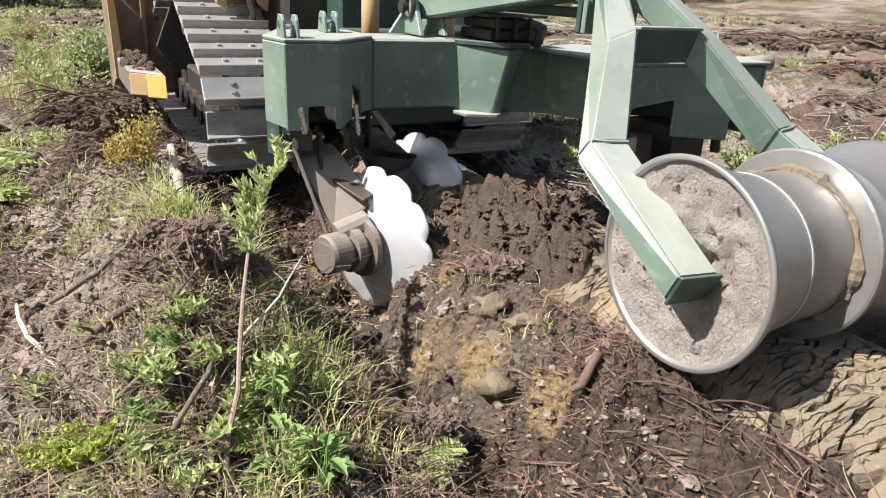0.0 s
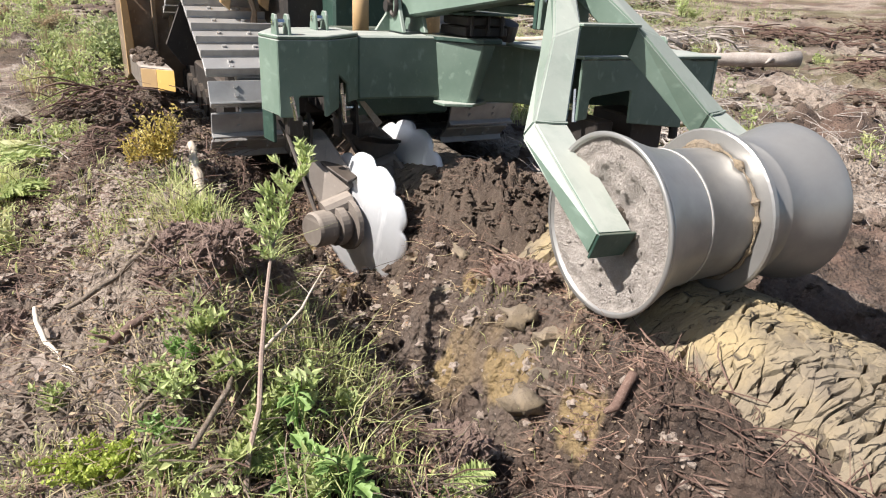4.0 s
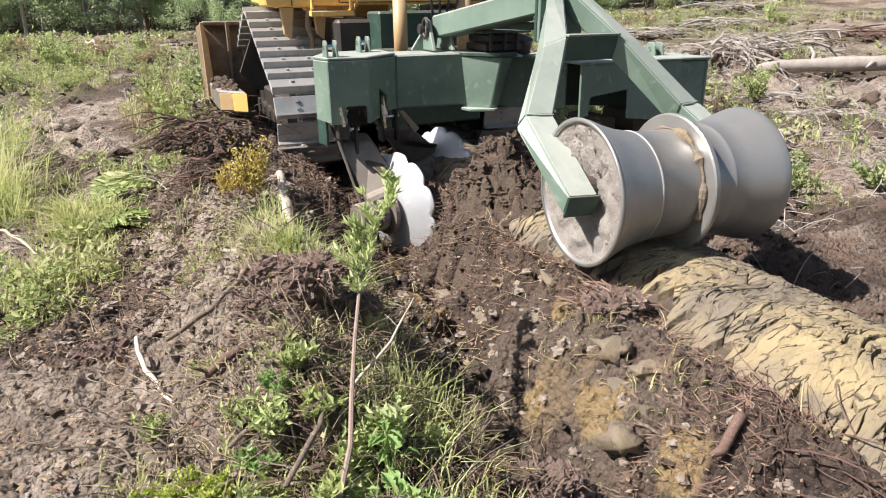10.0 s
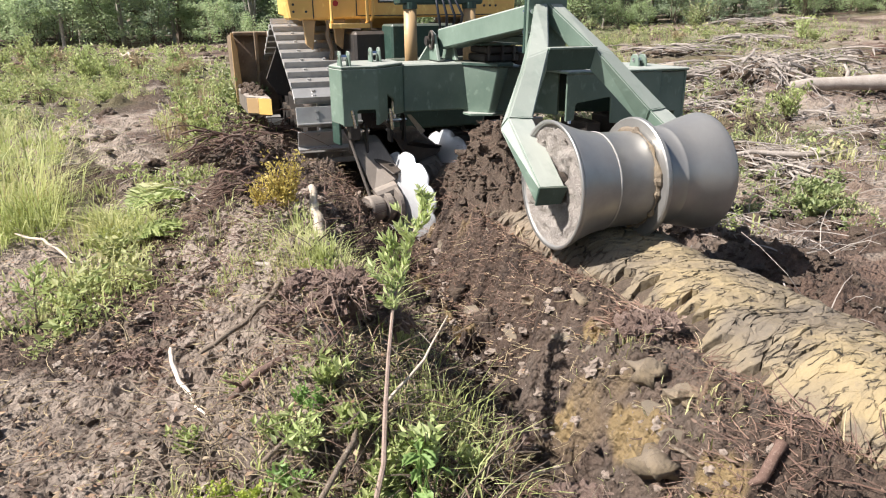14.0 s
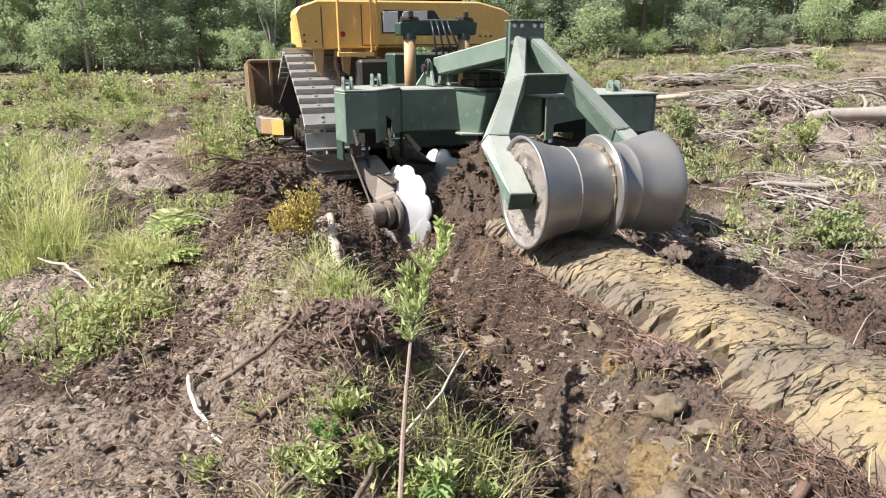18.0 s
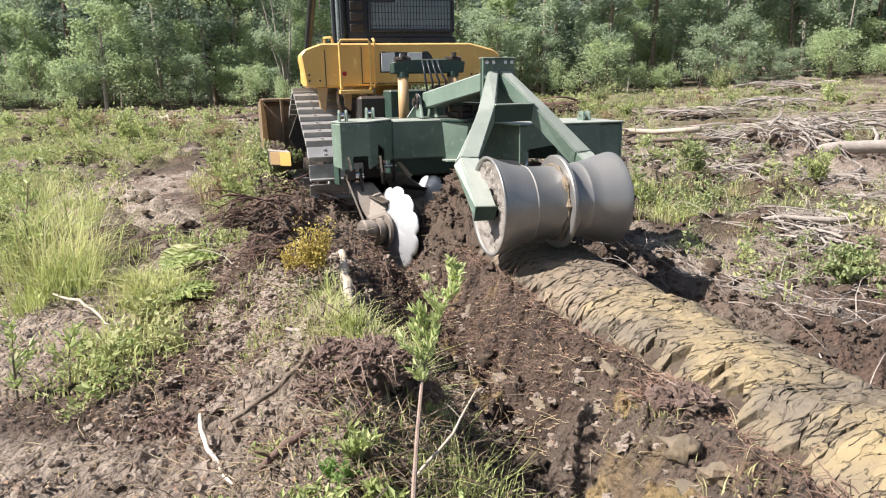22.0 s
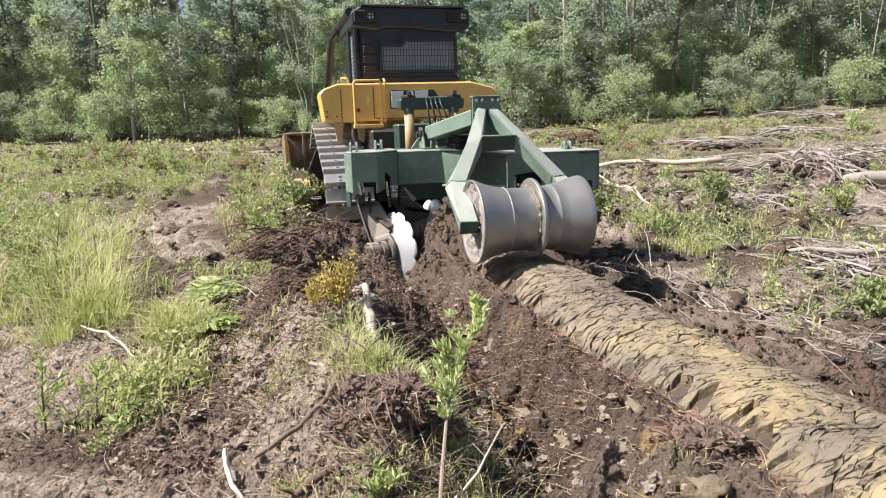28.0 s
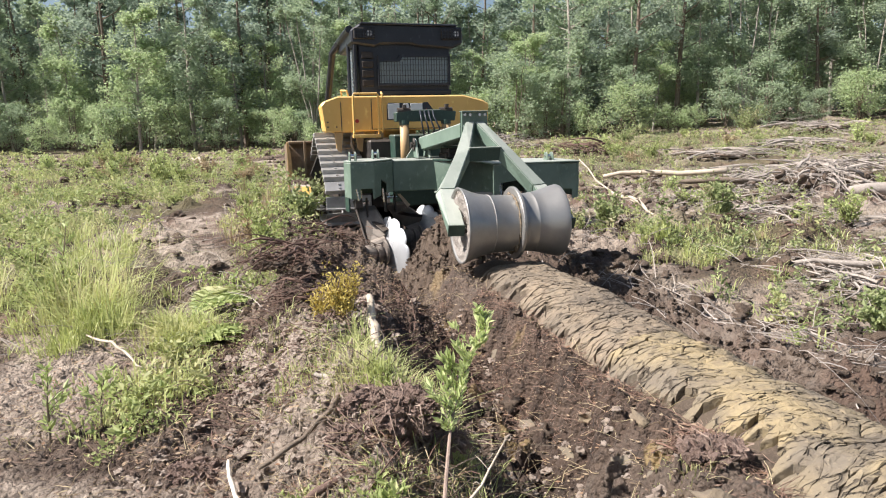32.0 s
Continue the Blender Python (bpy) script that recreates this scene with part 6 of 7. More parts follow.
# ---- single plants ----
def stem_plant(name, points, radii, stem_mat, label, category, leaf_mat, leaf_from, count, leaf, seed, branch=0.12, spread=0.9, twigs=10):
    """A stem along points, with side twigs and pointed leaves on its upper share."""
    rng = np.random.RandomState(seed)
    thing = tagged(new(name), label, category)
    o = Vector(points[0])
    thing.location = o
    pts = [Vector(p) - o for p in points]
    bm = rod(pts, radii, 7)
    segs = []
    total = sum((b - a).length for a, b in zip(pts, pts[1:]))

    def at(f):
        d = f * total
        for a, b in zip(pts, pts[1:]):
            if d <= (b - a).length:
                return a.lerp(b, d / (b - a).length), (b - a).normalized()
            d -= (b - a).length
        return pts[-1], (pts[-1] - pts[-2]).normalized()

    for k in range(twigs):
        f = leaf_from + (1 - leaf_from) * (k + 0.5) / twigs
        p, d = at(f)
        a = rng.rand() * math.tau
        out = Vector((math.cos(a), math.sin(a), 0.9)).normalized()
        ln = branch * (1.25 - f) * rng.uniform(0.8, 1.6)
        q = p + out * ln
        rod([p, p.lerp(q, 0.5) + Vector((0, 0, 0.01)), q], [radii[-1] * 1.2, radii[-1], radii[-1] * 0.5], 5, bm)
        segs.append((p, q))
    part("stem", bm, stem_mat, thing)
    base, way = [], []
    for k in range(count):
        if segs and rng.rand() < 0.75:
            p, q = segs[rng.randint(len(segs))]
            b = p.lerp(q, rng.rand())
            d = (q - p).normalized()
        else:
            b, d = at(leaf_from + (1 - leaf_from) * rng.rand())
        a = rng.rand() * math.tau
        base.append(b)
        way.append(d * 1.0 + Vector((math.cos(a), math.sin(a), rng.uniform(-0.1, 0.7))) * spread)
    ln = rng.uniform(*leaf, count)
    leaf_cloud("leaves", np.array(base), np.array(way), ln, ln * 0.17, rng, leaf_mat, thing)
    return thing


stem_plant("sapling", [(-0.115, 1.58, gz(-0.115, 1.58) - 0.03), (-0.088, 1.75, 0.272), (-0.053, 1.86, 0.357), (-0.043, 2.00, 0.453), (-0.025, 2.20, 0.555), (0.003, 2.48, 0.655), (0.075, 2.74, 0.782), (0.139, 2.88, 0.883), (0.16, 2.92, 0.94)], [0.0100, 0.0098, 0.0092, 0.0086, 0.0078, 0.0066, 0.0052, 0.003, 0.0015], PINKBARK, "thin leaning sapling with bright narrow leaves", "sapling", SAPLEAF, 0.62, 620, (0.03, 0.058), 51, 0.22, 0.7, 24)
stem_plant("sapling", [(-2.33, 3.80, gz(-2.33, 3.80)), (-2.32, 3.80, 0.2), (-2.30, 3.82, 0.42)], [0.008, 0.006, 0.002], BARK, "small upright sapling with grey-green leaves", "sapling", SAPLEAF, 0.15, 90, (0.04, 0.08), 52, 0.14, 0.9, 8)
stem_plant("sapling", [(-2.10, 3.95, gz(-2.10, 3.95)), (-2.09, 3.96, 0.15), (-2.05, 3.97, 0.33)], [0.007, 0.005, 0.002], BARK, "small upright sapling with grey-green leaves", "sapling", SAPLEAF, 0.2, 70, (0.04, 0.08), 53, 0.12, 0.9, 7)
stem_plant("sapling", [(-3.9, 6.9, gz(-3.9, 6.9)), (-3.85, 6.9, 0.4), (-3.8, 6.95, 0.8)], [0.010, 0.008, 0.003], BARK, "slender green shoot in the grass", "sapling", SAPLEAF, 0.2, 120, (0.05, 0.10), 54, 0.2, 0.8, 9)


def shrub(name, x, y, h, r, label, material, seed, count=500, leaf=(0.012, 0.03), stems=9, wide=0.25):
    """A low shrub of many stems from one foot, set with small leaves."""
    rng = np.random.RandomState(seed)
    thing = tagged(new(name), label, "shrub")
    thing.location = (x, y, gz(x, y) - 0.01)
    bm, segs = bmesh.new(), []
    for k in range(stems):
        a, d = rng.rand() * math.tau, r * (0.3 + 0.7 * rng.rand())
        q = Vector((math.cos(a) * d, math.sin(a) * d, h * rng.uniform(0.65, 1.05)))
        m = Vector((q.x * 0.35, q.y * 0.35, q.z * 0.55))
        rod([(0, 0, 0), m, q], [0.006 * h / 0.3, 0.004 * h / 0.3, 0.0015], 5, bm)
        segs += [(m * 0.5, m), (m, q)]
    tagged(part("stem", bm, BARK, thing), kind="stuff")
    base, way = [], []
    for k in range(count):
        p, q = segs[rng.randint(len(segs))]
        a = rng.rand() * math.tau
        base.append(p.lerp(q, rng.rand()) + Vector(rng.normal(0, 0.02 * h / 0.3, 3)))
        way.append(Vector((math.cos(a), math.sin(a), rng.uniform(0.0, 1.6))))
    ln = rng.uniform(*leaf, count)
    leaf_cloud("leaves", np.array(base), np.array(way), ln, ln * wide, rng, material, thing)
    return thing


shrub("heath_shrub", -0.66, 4.42, 0.40, 0.13, "yellowed bushy heath shrub on the mound", YELLOWLEAF, 61, 1500, (0.015, 0.035), 14)
shrub("heath_shrub", -0.82, 4.46, 0.26, 0.12, "yellowed bushy heath shrub on the mound", YELLOWLEAF, 62, 900, (0.015, 0.03), 9)
shrub("leafy_clump", -0.58, 1.94, 0.14, 0.15, "bright yellow-green cushion of small leaves", CUSHION, 63, 2600, (0.010, 0.022), 18, 0.4)
shrub("leafy_clump", -0.47, 1.90, 0.12, 0.10, "bright yellow-green cushion of small leaves", CUSHION, 64, 1400, (0.010, 0.022), 12, 0.4)
shrub("leafy_clump", -0.72, 2.02, 0.07, 0.07, "bright yellow-green cushion of small leaves", CUSHION, 67, 500, (0.010, 0.022), 10, 0.4)
shrub("lichen_tuft", -0.58, 1.76, 0.05, 0.10, "pale grey-green lichen tuft on the mound", LICHEN, 69, 1300, (0.006, 0.014), 16, 0.5)
shrub("lichen_tuft", -0.50, 1.68, 0.05, 0.07, "pale grey-green lichen tuft on the mound", LICHEN, 59, 800, (0.006, 0.014), 12, 0.5)
shrub("leafy_clump", -0.17, 2.02, 0.09, 0.09, "light green leafy sprig on the mound", WEED, 58, 260, (0.02, 0.05), 10, 0.22)
shrub("leafy_clump", -0.30, 2.15, 0.08, 0.09, "green leafy sprig on the mound", LUSH, 57, 260, (0.02, 0.04), 10, 0.2)
shrub("leafy_clump", 0.12, 1.62, 0.12, 0.10, "light green leafy sprig on the mound", WEED, 56, 220, (0.03, 0.06), 10, 0.15)

for k, (x, y, h, r, m, n, leaf) in enumerate(((-0.25, 2.22, 0.12, 0.10, WEED, 240, (0.02, 0.05)), (-0.06, 2.32, 0.14, 0.09, WEED, 220, (0.02, 0.055)), (0.0, 2.02, 0.12, 0.09, WEED, 200, (0.02, 0.05)), (-0.36, 1.95, 0.10, 0.09, LUSH, 220, (0.015, 0.04)), (-0.78, 2.28, 0.10, 0.09, WEED, 200, (0.02, 0.045)), (-0.12, 1.78, 0.10, 0.10, WEED, 220, (0.02, 0.05)), (0.24, 2.05, 0.16, 0.08, WEED, 200, (0.02, 0.06)), (-0.32, 1.82, 0.14, 0.10, WEED, 260, (0.02, 0.06)), (-0.20, 1.66, 0.13, 0.09, SAPLEAF, 220, (0.02, 0.05)), (-0.05, 1.90, 0.15, 0.10, WEED, 240, (0.02, 0.055)), (-0.30, 2.0, 0.12, 0.12, SAPLEAF, 240, (0.02, 0.05)), (-0.42, 2.12, 0.13, 0.09, WEED, 220, (0.02, 0.05)), (0.02, 1.62, 0.12, 0.08, WEED, 200, (0.02, 0.05)), (-0.62, 2.5, 0.10, 0.08, WEED, 160, (0.015, 0.04)), (0.08, 1.98, 0.20, 0.07, SAPLEAF, 200, (0.025, 0.06)))):
    shrub("leafy_clump", x, y, h, r, "light green leafy sprig on the mound", m, 160 + k, n, leaf, 10, 0.2)


def broadleaf(x, y, h, r, seed, count):
    """Stalked, lobed leaves that lean out from one foot."""
    rng = np.random.RandomState(seed)
    thing = tagged(new("broadleaf_plant"), "lush plant with broad lobed leaves", "plant")
    thing.location = (x, y, gz(x, y) - 0.01)
    outline = [(0.0, 0.06), (0.10, 0.22), (0.24, 0.30), (0.30, 0.20), (0.42, 0.38), (0.52, 0.40), (0.58, 0.22), (0.72, 0.26), (0.80, 0.12), (1.0, 0.0)]
    stalks = bmesh.new()
    for k in range(count):
        a = rng.rand() * math.tau
        d = Vector((math.cos(a), math.sin(a), 0))
        foot = Vector(rng.normal(0, 0.25 * r, 3))
        foot.z = 0
        tip = foot + d * r * rng.uniform(0.2, 0.8) + Vector((0, 0, h * rng.uniform(0.35, 1.0)))
        rod([foot, foot.lerp(tip, 0.5) + Vector((0, 0, 0.01)), tip], [0.003, 0.0025, 0.002], 5, stalks)
        ln = rng.uniform(0.045, 0.10)
        rise = rng.uniform(-0.35, 0.5)
        way = (d + Vector((0, 0, rise))).normalized()
        side = way.cross(Vector((rng.normal(0, 0.3), rng.normal(0, 0.3), 1))).normalized()
        nrm = side.cross(way)
        mid = [tip + way * (ln * t) - nrm * (ln * 0.30 * t * t) for t, _ in outline]
        vs = list(mid)
        for s in (-1, 1):
            vs += [m + side * (ln * w * s * 0.85) + nrm * (ln * w * 0.28) for m, (_, w) in zip(mid, outline)]
        n = len(outline)
        fs = [(i, i + 1, n * s + i + 1, n * s + i) for s in (1, 2) for i in range(n - 1)]
        raw("leaf", [tuple(v) for v in vs], fs, LUSH, thing, True)
    part("stalk", stalks, LUSH, thing)
    return thing


broadleaf(0.10, 1.70, 0.17, 0.09, 65, 22)
broadleaf(0.19, 1.55, 0.15, 0.09, 66, 18)
broadleaf(0.06, 1.86, 0.16, 0.06, 68, 10)
for k, (x, y, h, r) in enumerate(((3.8, 5.6, 0.20, 0.32), (4.2, 6.1, 0.18, 0.34), (4.6, 5.4, 0.22, 0.36), (2.75, 10.9, 0.6, 0.45), (4.95, 11.7, 0.75, 0.35), (18.5, 40.5, 1.5, 1.6), (9.5, 34.0, 1.2, 1.2), (-1.9, 9.6, 0.5, 0.5), (-2.2, 11.6, 0.6, 0.6), (-2.6, 14.0, 0.7, 0.7))):
    shrub("field_shrub", x, y, h, r, "green leafy shrub on the clearing", SCRUB, 70 + k, int(500 + 500 * h), (0.03 + 0.03 * h, 0.07 + 0.06 * h), 16, 0.28)

# bushy weeds all over the clearing, copied from four kinds
CLUMPS = [shrub("weed_clump", -3.0, 10.6, h, r, label, m, 140 + k, n, leaf, 14, 0.24) for k, (h, r, label, m, n, leaf) in enumerate((
    (0.42, 0.34, "bushy yellow-green weed clump on the clearing", WEED, 620, (0.03, 0.075)),
    (0.30, 0.38, "low spreading green weed clump on the clearing", WEED, 560, (0.03, 0.07)),
    (0.55, 0.26, "tall leafy weed on the clearing", SAPLEAF, 420, (0.04, 0.09)),
    (0.34, 0.30, "half-dry straw-coloured weed clump", STRAW, 520, (0.03, 0.09))))]
spots_ = [(x, y) for x, y, *_ in drift(70, (-10.0, -1.5, 3.5, 30.0), 151, 0.3, 0.3, 0.5, 0.44, lambda u, w: (u < -3.1) | ((u > -2.1) & (w > 10))) + drift(18, (2.8, 16.0, 2.0, 30.0), 152, 0.3, 0.3, 0.5, 0.44, lambda u, w: u > 2.8)]
spots_ += [(x, y) for x, y, *_ in drift(60, (-24.0, 30.0, 20.0, 40.0), 154, 0.3, 0.3, 0.5, 0.42, lambda u, w: np.abs(u - 0.7) > 2.0)]
spots_ += [(-3.3, 12.0), (-2.9, 10.8), (-3.7, 13.6), (-3.0, 12.8), (-4.7, 18.6), (-4.2, 16.2), (-2.6, 9.6), (-2.2, 8.6)]
rng_c = np.random.RandomState(153)
for k, (x, y) in enumerate(spots_):
    kind_ = int(rng_c.choice(4, p=[0.34, 0.26, 0.2, 0.2])) if k < len(spots_) - 8 else (3, 0, 3, 2, 3, 0, 3, 0)[k - len(spots_) + 8]
    m = pose(x, y, gz(x, y) - 0.01, 0, 0, rng_c.rand() * 360)
    if k < 4:
        ob, kind_ = CLUMPS[k], k
        ob.matrix_basis = m
    else:
        ob = copy_thing(CLUMPS[kind_], m)
    s_ = rng_c.uniform(0.6, 1.25) * (1.0 if y < 20 else 1.6)
    ob.scale = (s_, s_, s_ * rng_c.uniform(0.8, 1.2))
    ob["group"] = "weed clumps on the clearing"


def fern(x, y, ln, az, seed, label, up=0.9):
    """An arching frond with paired leaflets."""
    rng = np.random.RandomState(seed)
    thing = tagged(new("fern"), label, "fern")
    thing.location = (x, y, gz(x, y))
    bm, base, way, size = bmesh.new(), [], [], []
    for f in range(6):
        a = az + rng.normal(0, 0.55)
        o = Vector((math.cos(a), math.sin(a), 0))
        sidew = Vector((-o.y, o.x, 0))
        L = ln * rng.uniform(0.7, 1.1)
        pts = [o * (L * t) + Vector((0, 0, up * L * (t - 0.75 * t * t))) for t in np.linspace(0, 1, 7)]
        rod(pts, [0.004, 0.0035, 0.003, 0.0026, 0.002, 0.0015, 0.001], 4, bm)
        for k in range(26):
            t = 0.12 + 0.88 * k / 26
            p = o * (L * t) + Vector((0, 0, up * L * (t - 0.75 * t * t)))
            for s in (-1, 1):
                base.append(p)
                way.append(sidew * s + o * 0.35 + Vector((0, 0, 0.1)))
                size.append(0.24 * L * math.sin(math.pi * min(1, 0.18 + 0.82 * (1 - t))) + 0.006)
    part("stalks", bm, LUSH, thing)
    size = np.array(size)
    leaf_cloud("fronds", np.array(base), np.array(way), size, size * 0.16, rng, WEED, thing)


fern(-2.15, 5.35, 0.55, 1.2, 81, "pale green fern lying over the soil", 0.7)
fern(-2.35, 6.2, 0.6, 1.0, 82, "pale green fern lying over the soil", 0.8)
fern(0.03, 1.74, 0.18, 2.6, 83, "small fresh fern on the mound", 1.0)
fern(0.47, 1.68, 0.20, 0.2, 84, "small fresh fern on the mound", 0.9)


# ---- sticks, logs and stumps ----
def stick(name, points, radii, material, label, category="stick", seed=0, n=8, side_twigs=0):
    rng = np.random.RandomState(seed + 900)
    pts = [Vector((x, y, max(z, gz(x, y) + 1.1 * radii[0]) if y < 5.5 else z)) for x, y, z in points]
    fine = []
    for i, (a, b) in enumerate(zip(pts, pts[1:])):
        for t in (0.0, 0.33, 0.66):
            fine.append(a.lerp(b, t))
    fine.append(pts[-1])
    size = (pts[-1] - pts[0]).length
    o = fine[0].copy()
    fine = [p - o + Vector(rng.normal(0, 0.008 * size, 3)) for p in fine]
    rs = np.interp(np.linspace(0, 1, len(fine)), np.linspace(0, 1, len(radii)), radii) * rng.uniform(0.88, 1.12, len(fine))
    bm = rod(fine, list(rs), n)
    for k in range(side_twigs):
        i = rng.randint(1, len(fine) - 1)
        d = Vector(rng.normal(0, 1, 3)).normalized() * size * rng.uniform(0.08, 0.25)
        d.z = abs(d.z) * 0.6
        rod([fine[i], fine[i] + d * 0.6, fine[i] + d + Vector(rng.normal(0, 0.02 * size, 3))], [rs[i] * 0.5, rs[i] * 0.35, rs[i] * 0.12], 5, bm)
    ob = part(name, bm, material, None, "", True)
    ob.location = o
    return tagged(ob, label, category)


stick("log", [(-0.505, 4.62, 0.60), (-0.472, 4.44, 0.515), (-0.440, 4.26, 0.435), (-0.405, 4.10, 0.345)], [0.022, 0.030, 0.033, 0.034], DEADWOOD, "short weathered pale log leaning on the mound", "log", 1)
stick("stick", [(-1.036, 3.00, 0.235), (-1.015, 2.93, 0.222), (-0.969, 2.85, 0.175), (-0.869, 2.68, 0.165), (-0.739, 2.46, 0.16)], [0.008, 0.011, 0.011, 0.010, 0.006], PALEWOOD, "bare bent whitish stick", "stick", 2)
stick("branch", [(-0.62, 2.33, 0.34), (-0.45, 2.40, 0.42), (-0.17, 2.60, 0.50)], [0.014, 0.018, 0.020], DARKWOOD, "dark broken branch across the mound", "branch", 3, 8, 2)
stick("branch", [(1.262, 1.91, 0.31), (1.255, 1.86, 0.32), (1.215, 1.815, 0.30), (1.14, 1.775, 0.27), (1.105, 1.775, 0.25)], [0.009, 0.015, 0.018, 0.018, 0.009], DARKWOOD, "curved dark wet branch", "branch", 4)
stick("twig", [(-0.05, 2.10, 0.42), (0.10, 2.25, 0.50), (0.20, 2.38, 0.62)], [0.006, 0.005, 0.003], DEADWOOD, "forked pale dead twig", "twig", 5, 6, 3)
stick("stick", [(-0.45, 2.0, 0.30), (-0.30, 2.1, 0.36), (-0.15, 2.15, 0.38)], [0.009, 0.010, 0.008], BARK, "grey-brown stick in the debris", "stick", 7, 7, 2)
stick("stick", [(-0.25, 1.75, 0.32), (-0.15, 1.95, 0.38), (-0.12, 2.12, 0.40)], [0.009, 0.010, 0.007], BARK, "grey-brown stick in the debris", "stick", 8, 7, 2)
stick("stick", [(-0.78, 2.62, 0.40), (-0.62, 2.75, 0.46), (-0.50, 2.98, 0.45), (-0.48, 3.4, 0.44)], [0.010, 0.012, 0.011, 0.008], BARK, "crooked grey root across the mound", "root", 9, 7, 2)
stick("stick", [(-0.72, 3.6, 0.42), (-0.62, 3.4, 0.45), (-0.58, 3.2, 0.44)], [0.010, 0.012, 0.008], GREYWOOD, "crooked grey root across the mound", "root", 10, 7, 2)
stick("root", [(-0.30, 2.62, 0.40), (-0.22, 2.66, 0.52), (-0.15, 2.74, 0.52), (-0.05, 2.80, 0.48)], [0.008, 0.013, 0.012, 0.006], ROOT, "torn reddish root knot on the mound", "root", 11, 8, 5)
stick("root", [(-0.35, 2.75, 0.45), (-0.22, 2.80, 0.56), (-0.10, 2.84, 0.54)], [0.008, 0.012, 0.006], ROOT, "torn reddish root knot on the mound", "root", 12, 8, 5)
stick("stick", [(-2.98, 5.55, 0.06), (-2.6, 5.2, 0.12), (-2.4, 5.05, 0.05), (-2.2, 4.8, 0.05)], [0.008, 0.012, 0.012, 0.006], DEADWOOD, "forked dead branch lying in the grass", "stick", 13, 7, 4)
stick("stick", [(-10.9, 31.0, 0.4), (-9.0, 27.0, 0.35), (-7.2, 22.6, 0.2)], [0.03, 0.05, 0.03], DEADWOOD, "long bare pole on the clearing", "pole", 14)
stick("log", [(4.6, 18.6, 0.30), (6.0, 18.4, 0.36), (7.6, 17.6, 0.40)], [0.05, 0.07, 0.08], DEADWOOD, "felled grey log on the clearing", "log", 15, 10, 2)
stick("log", [(5.4, 16.4, 0.22), (6.4, 16.3, 0.28), (7.4, 16.0, 0.30)], [0.04, 0.06, 0.07], BARK, "felled brown log on the clearing", "log", 16, 10, 2)
stick("log", [(8.55, 13.9, 0.27), (9.6, 13.7, 0.30), (11.4, 13.2, 0.36)], [0.10, 0.14, 0.17], GREYWOOD, "thick bleached log beside a root plate", "log", 17, 12, 3)
stick("branch", [(3.55, 13.9, 0.25), (3.7, 12.8, 0.32), (3.8, 11.6, 0.12)], [0.02, 0.035, 0.03], DEADWOOD, "bleached branch behind the plough", "branch", 18, 7, 5)
stick("branch", [(3.2, 15.0, 0.9), (3.5, 13.9, 0.4), (3.9, 13.0, 0.2)], [0.012, 0.02, 0.02], DEADWOOD, "bleached branch behind the plough", "branch", 19, 7, 4)
stick("log", [(4.0, 7.6, 0.14), (4.7, 7.3, 0.18), (5.6, 7.1, 0.16)], [0.025, 0.035, 0.025], GREYWOOD, "flat grey log sunk in the soil", "log", 20, 9, 4)
stick("branch", [(-2.6, 10.2, 0.1), (-2.2, 9.2, 0.15), (-1.9, 8.3, 0.1)], [0.012, 0.018, 0.012], DARKWOOD, "dark branch in the debris", "branch", 21, 7, 4)
stick("branch", [(-1.5, 6.9, 0.25), (-1.2, 6.3, 0.35), (-0.9, 5.9, 0.3)], [0.012, 0.018, 0.012], DARKWOOD, "dark branch in the debris", "branch", 22, 7, 4)
stick("stick", [(0.98, 2.20, 0.12), (1.02, 2.12, 0.12), (1.07, 2.05, 0.10)], [0.006, 0.009, 0.006], BARK, "short brown stick in the furrow", "stick", 23)
for k, (x, y) in enumerate(((-4.5, 10.4), (-4.7, 10.6), (-4.85, 10.5), (-4.35, 10.7))):
    rr2 = np.random.RandomState(300 + k)
    st = clod_mesh("stone", [(0, 0, 0, 0.10 + 0.04 * rr2.rand())], SOIL_PALE, rr2)
    st.location = (x, y, gz(x, y) + 0.04)
    tagged(st, "small pale stone on the bare track", "stone", "stones on the bare track")


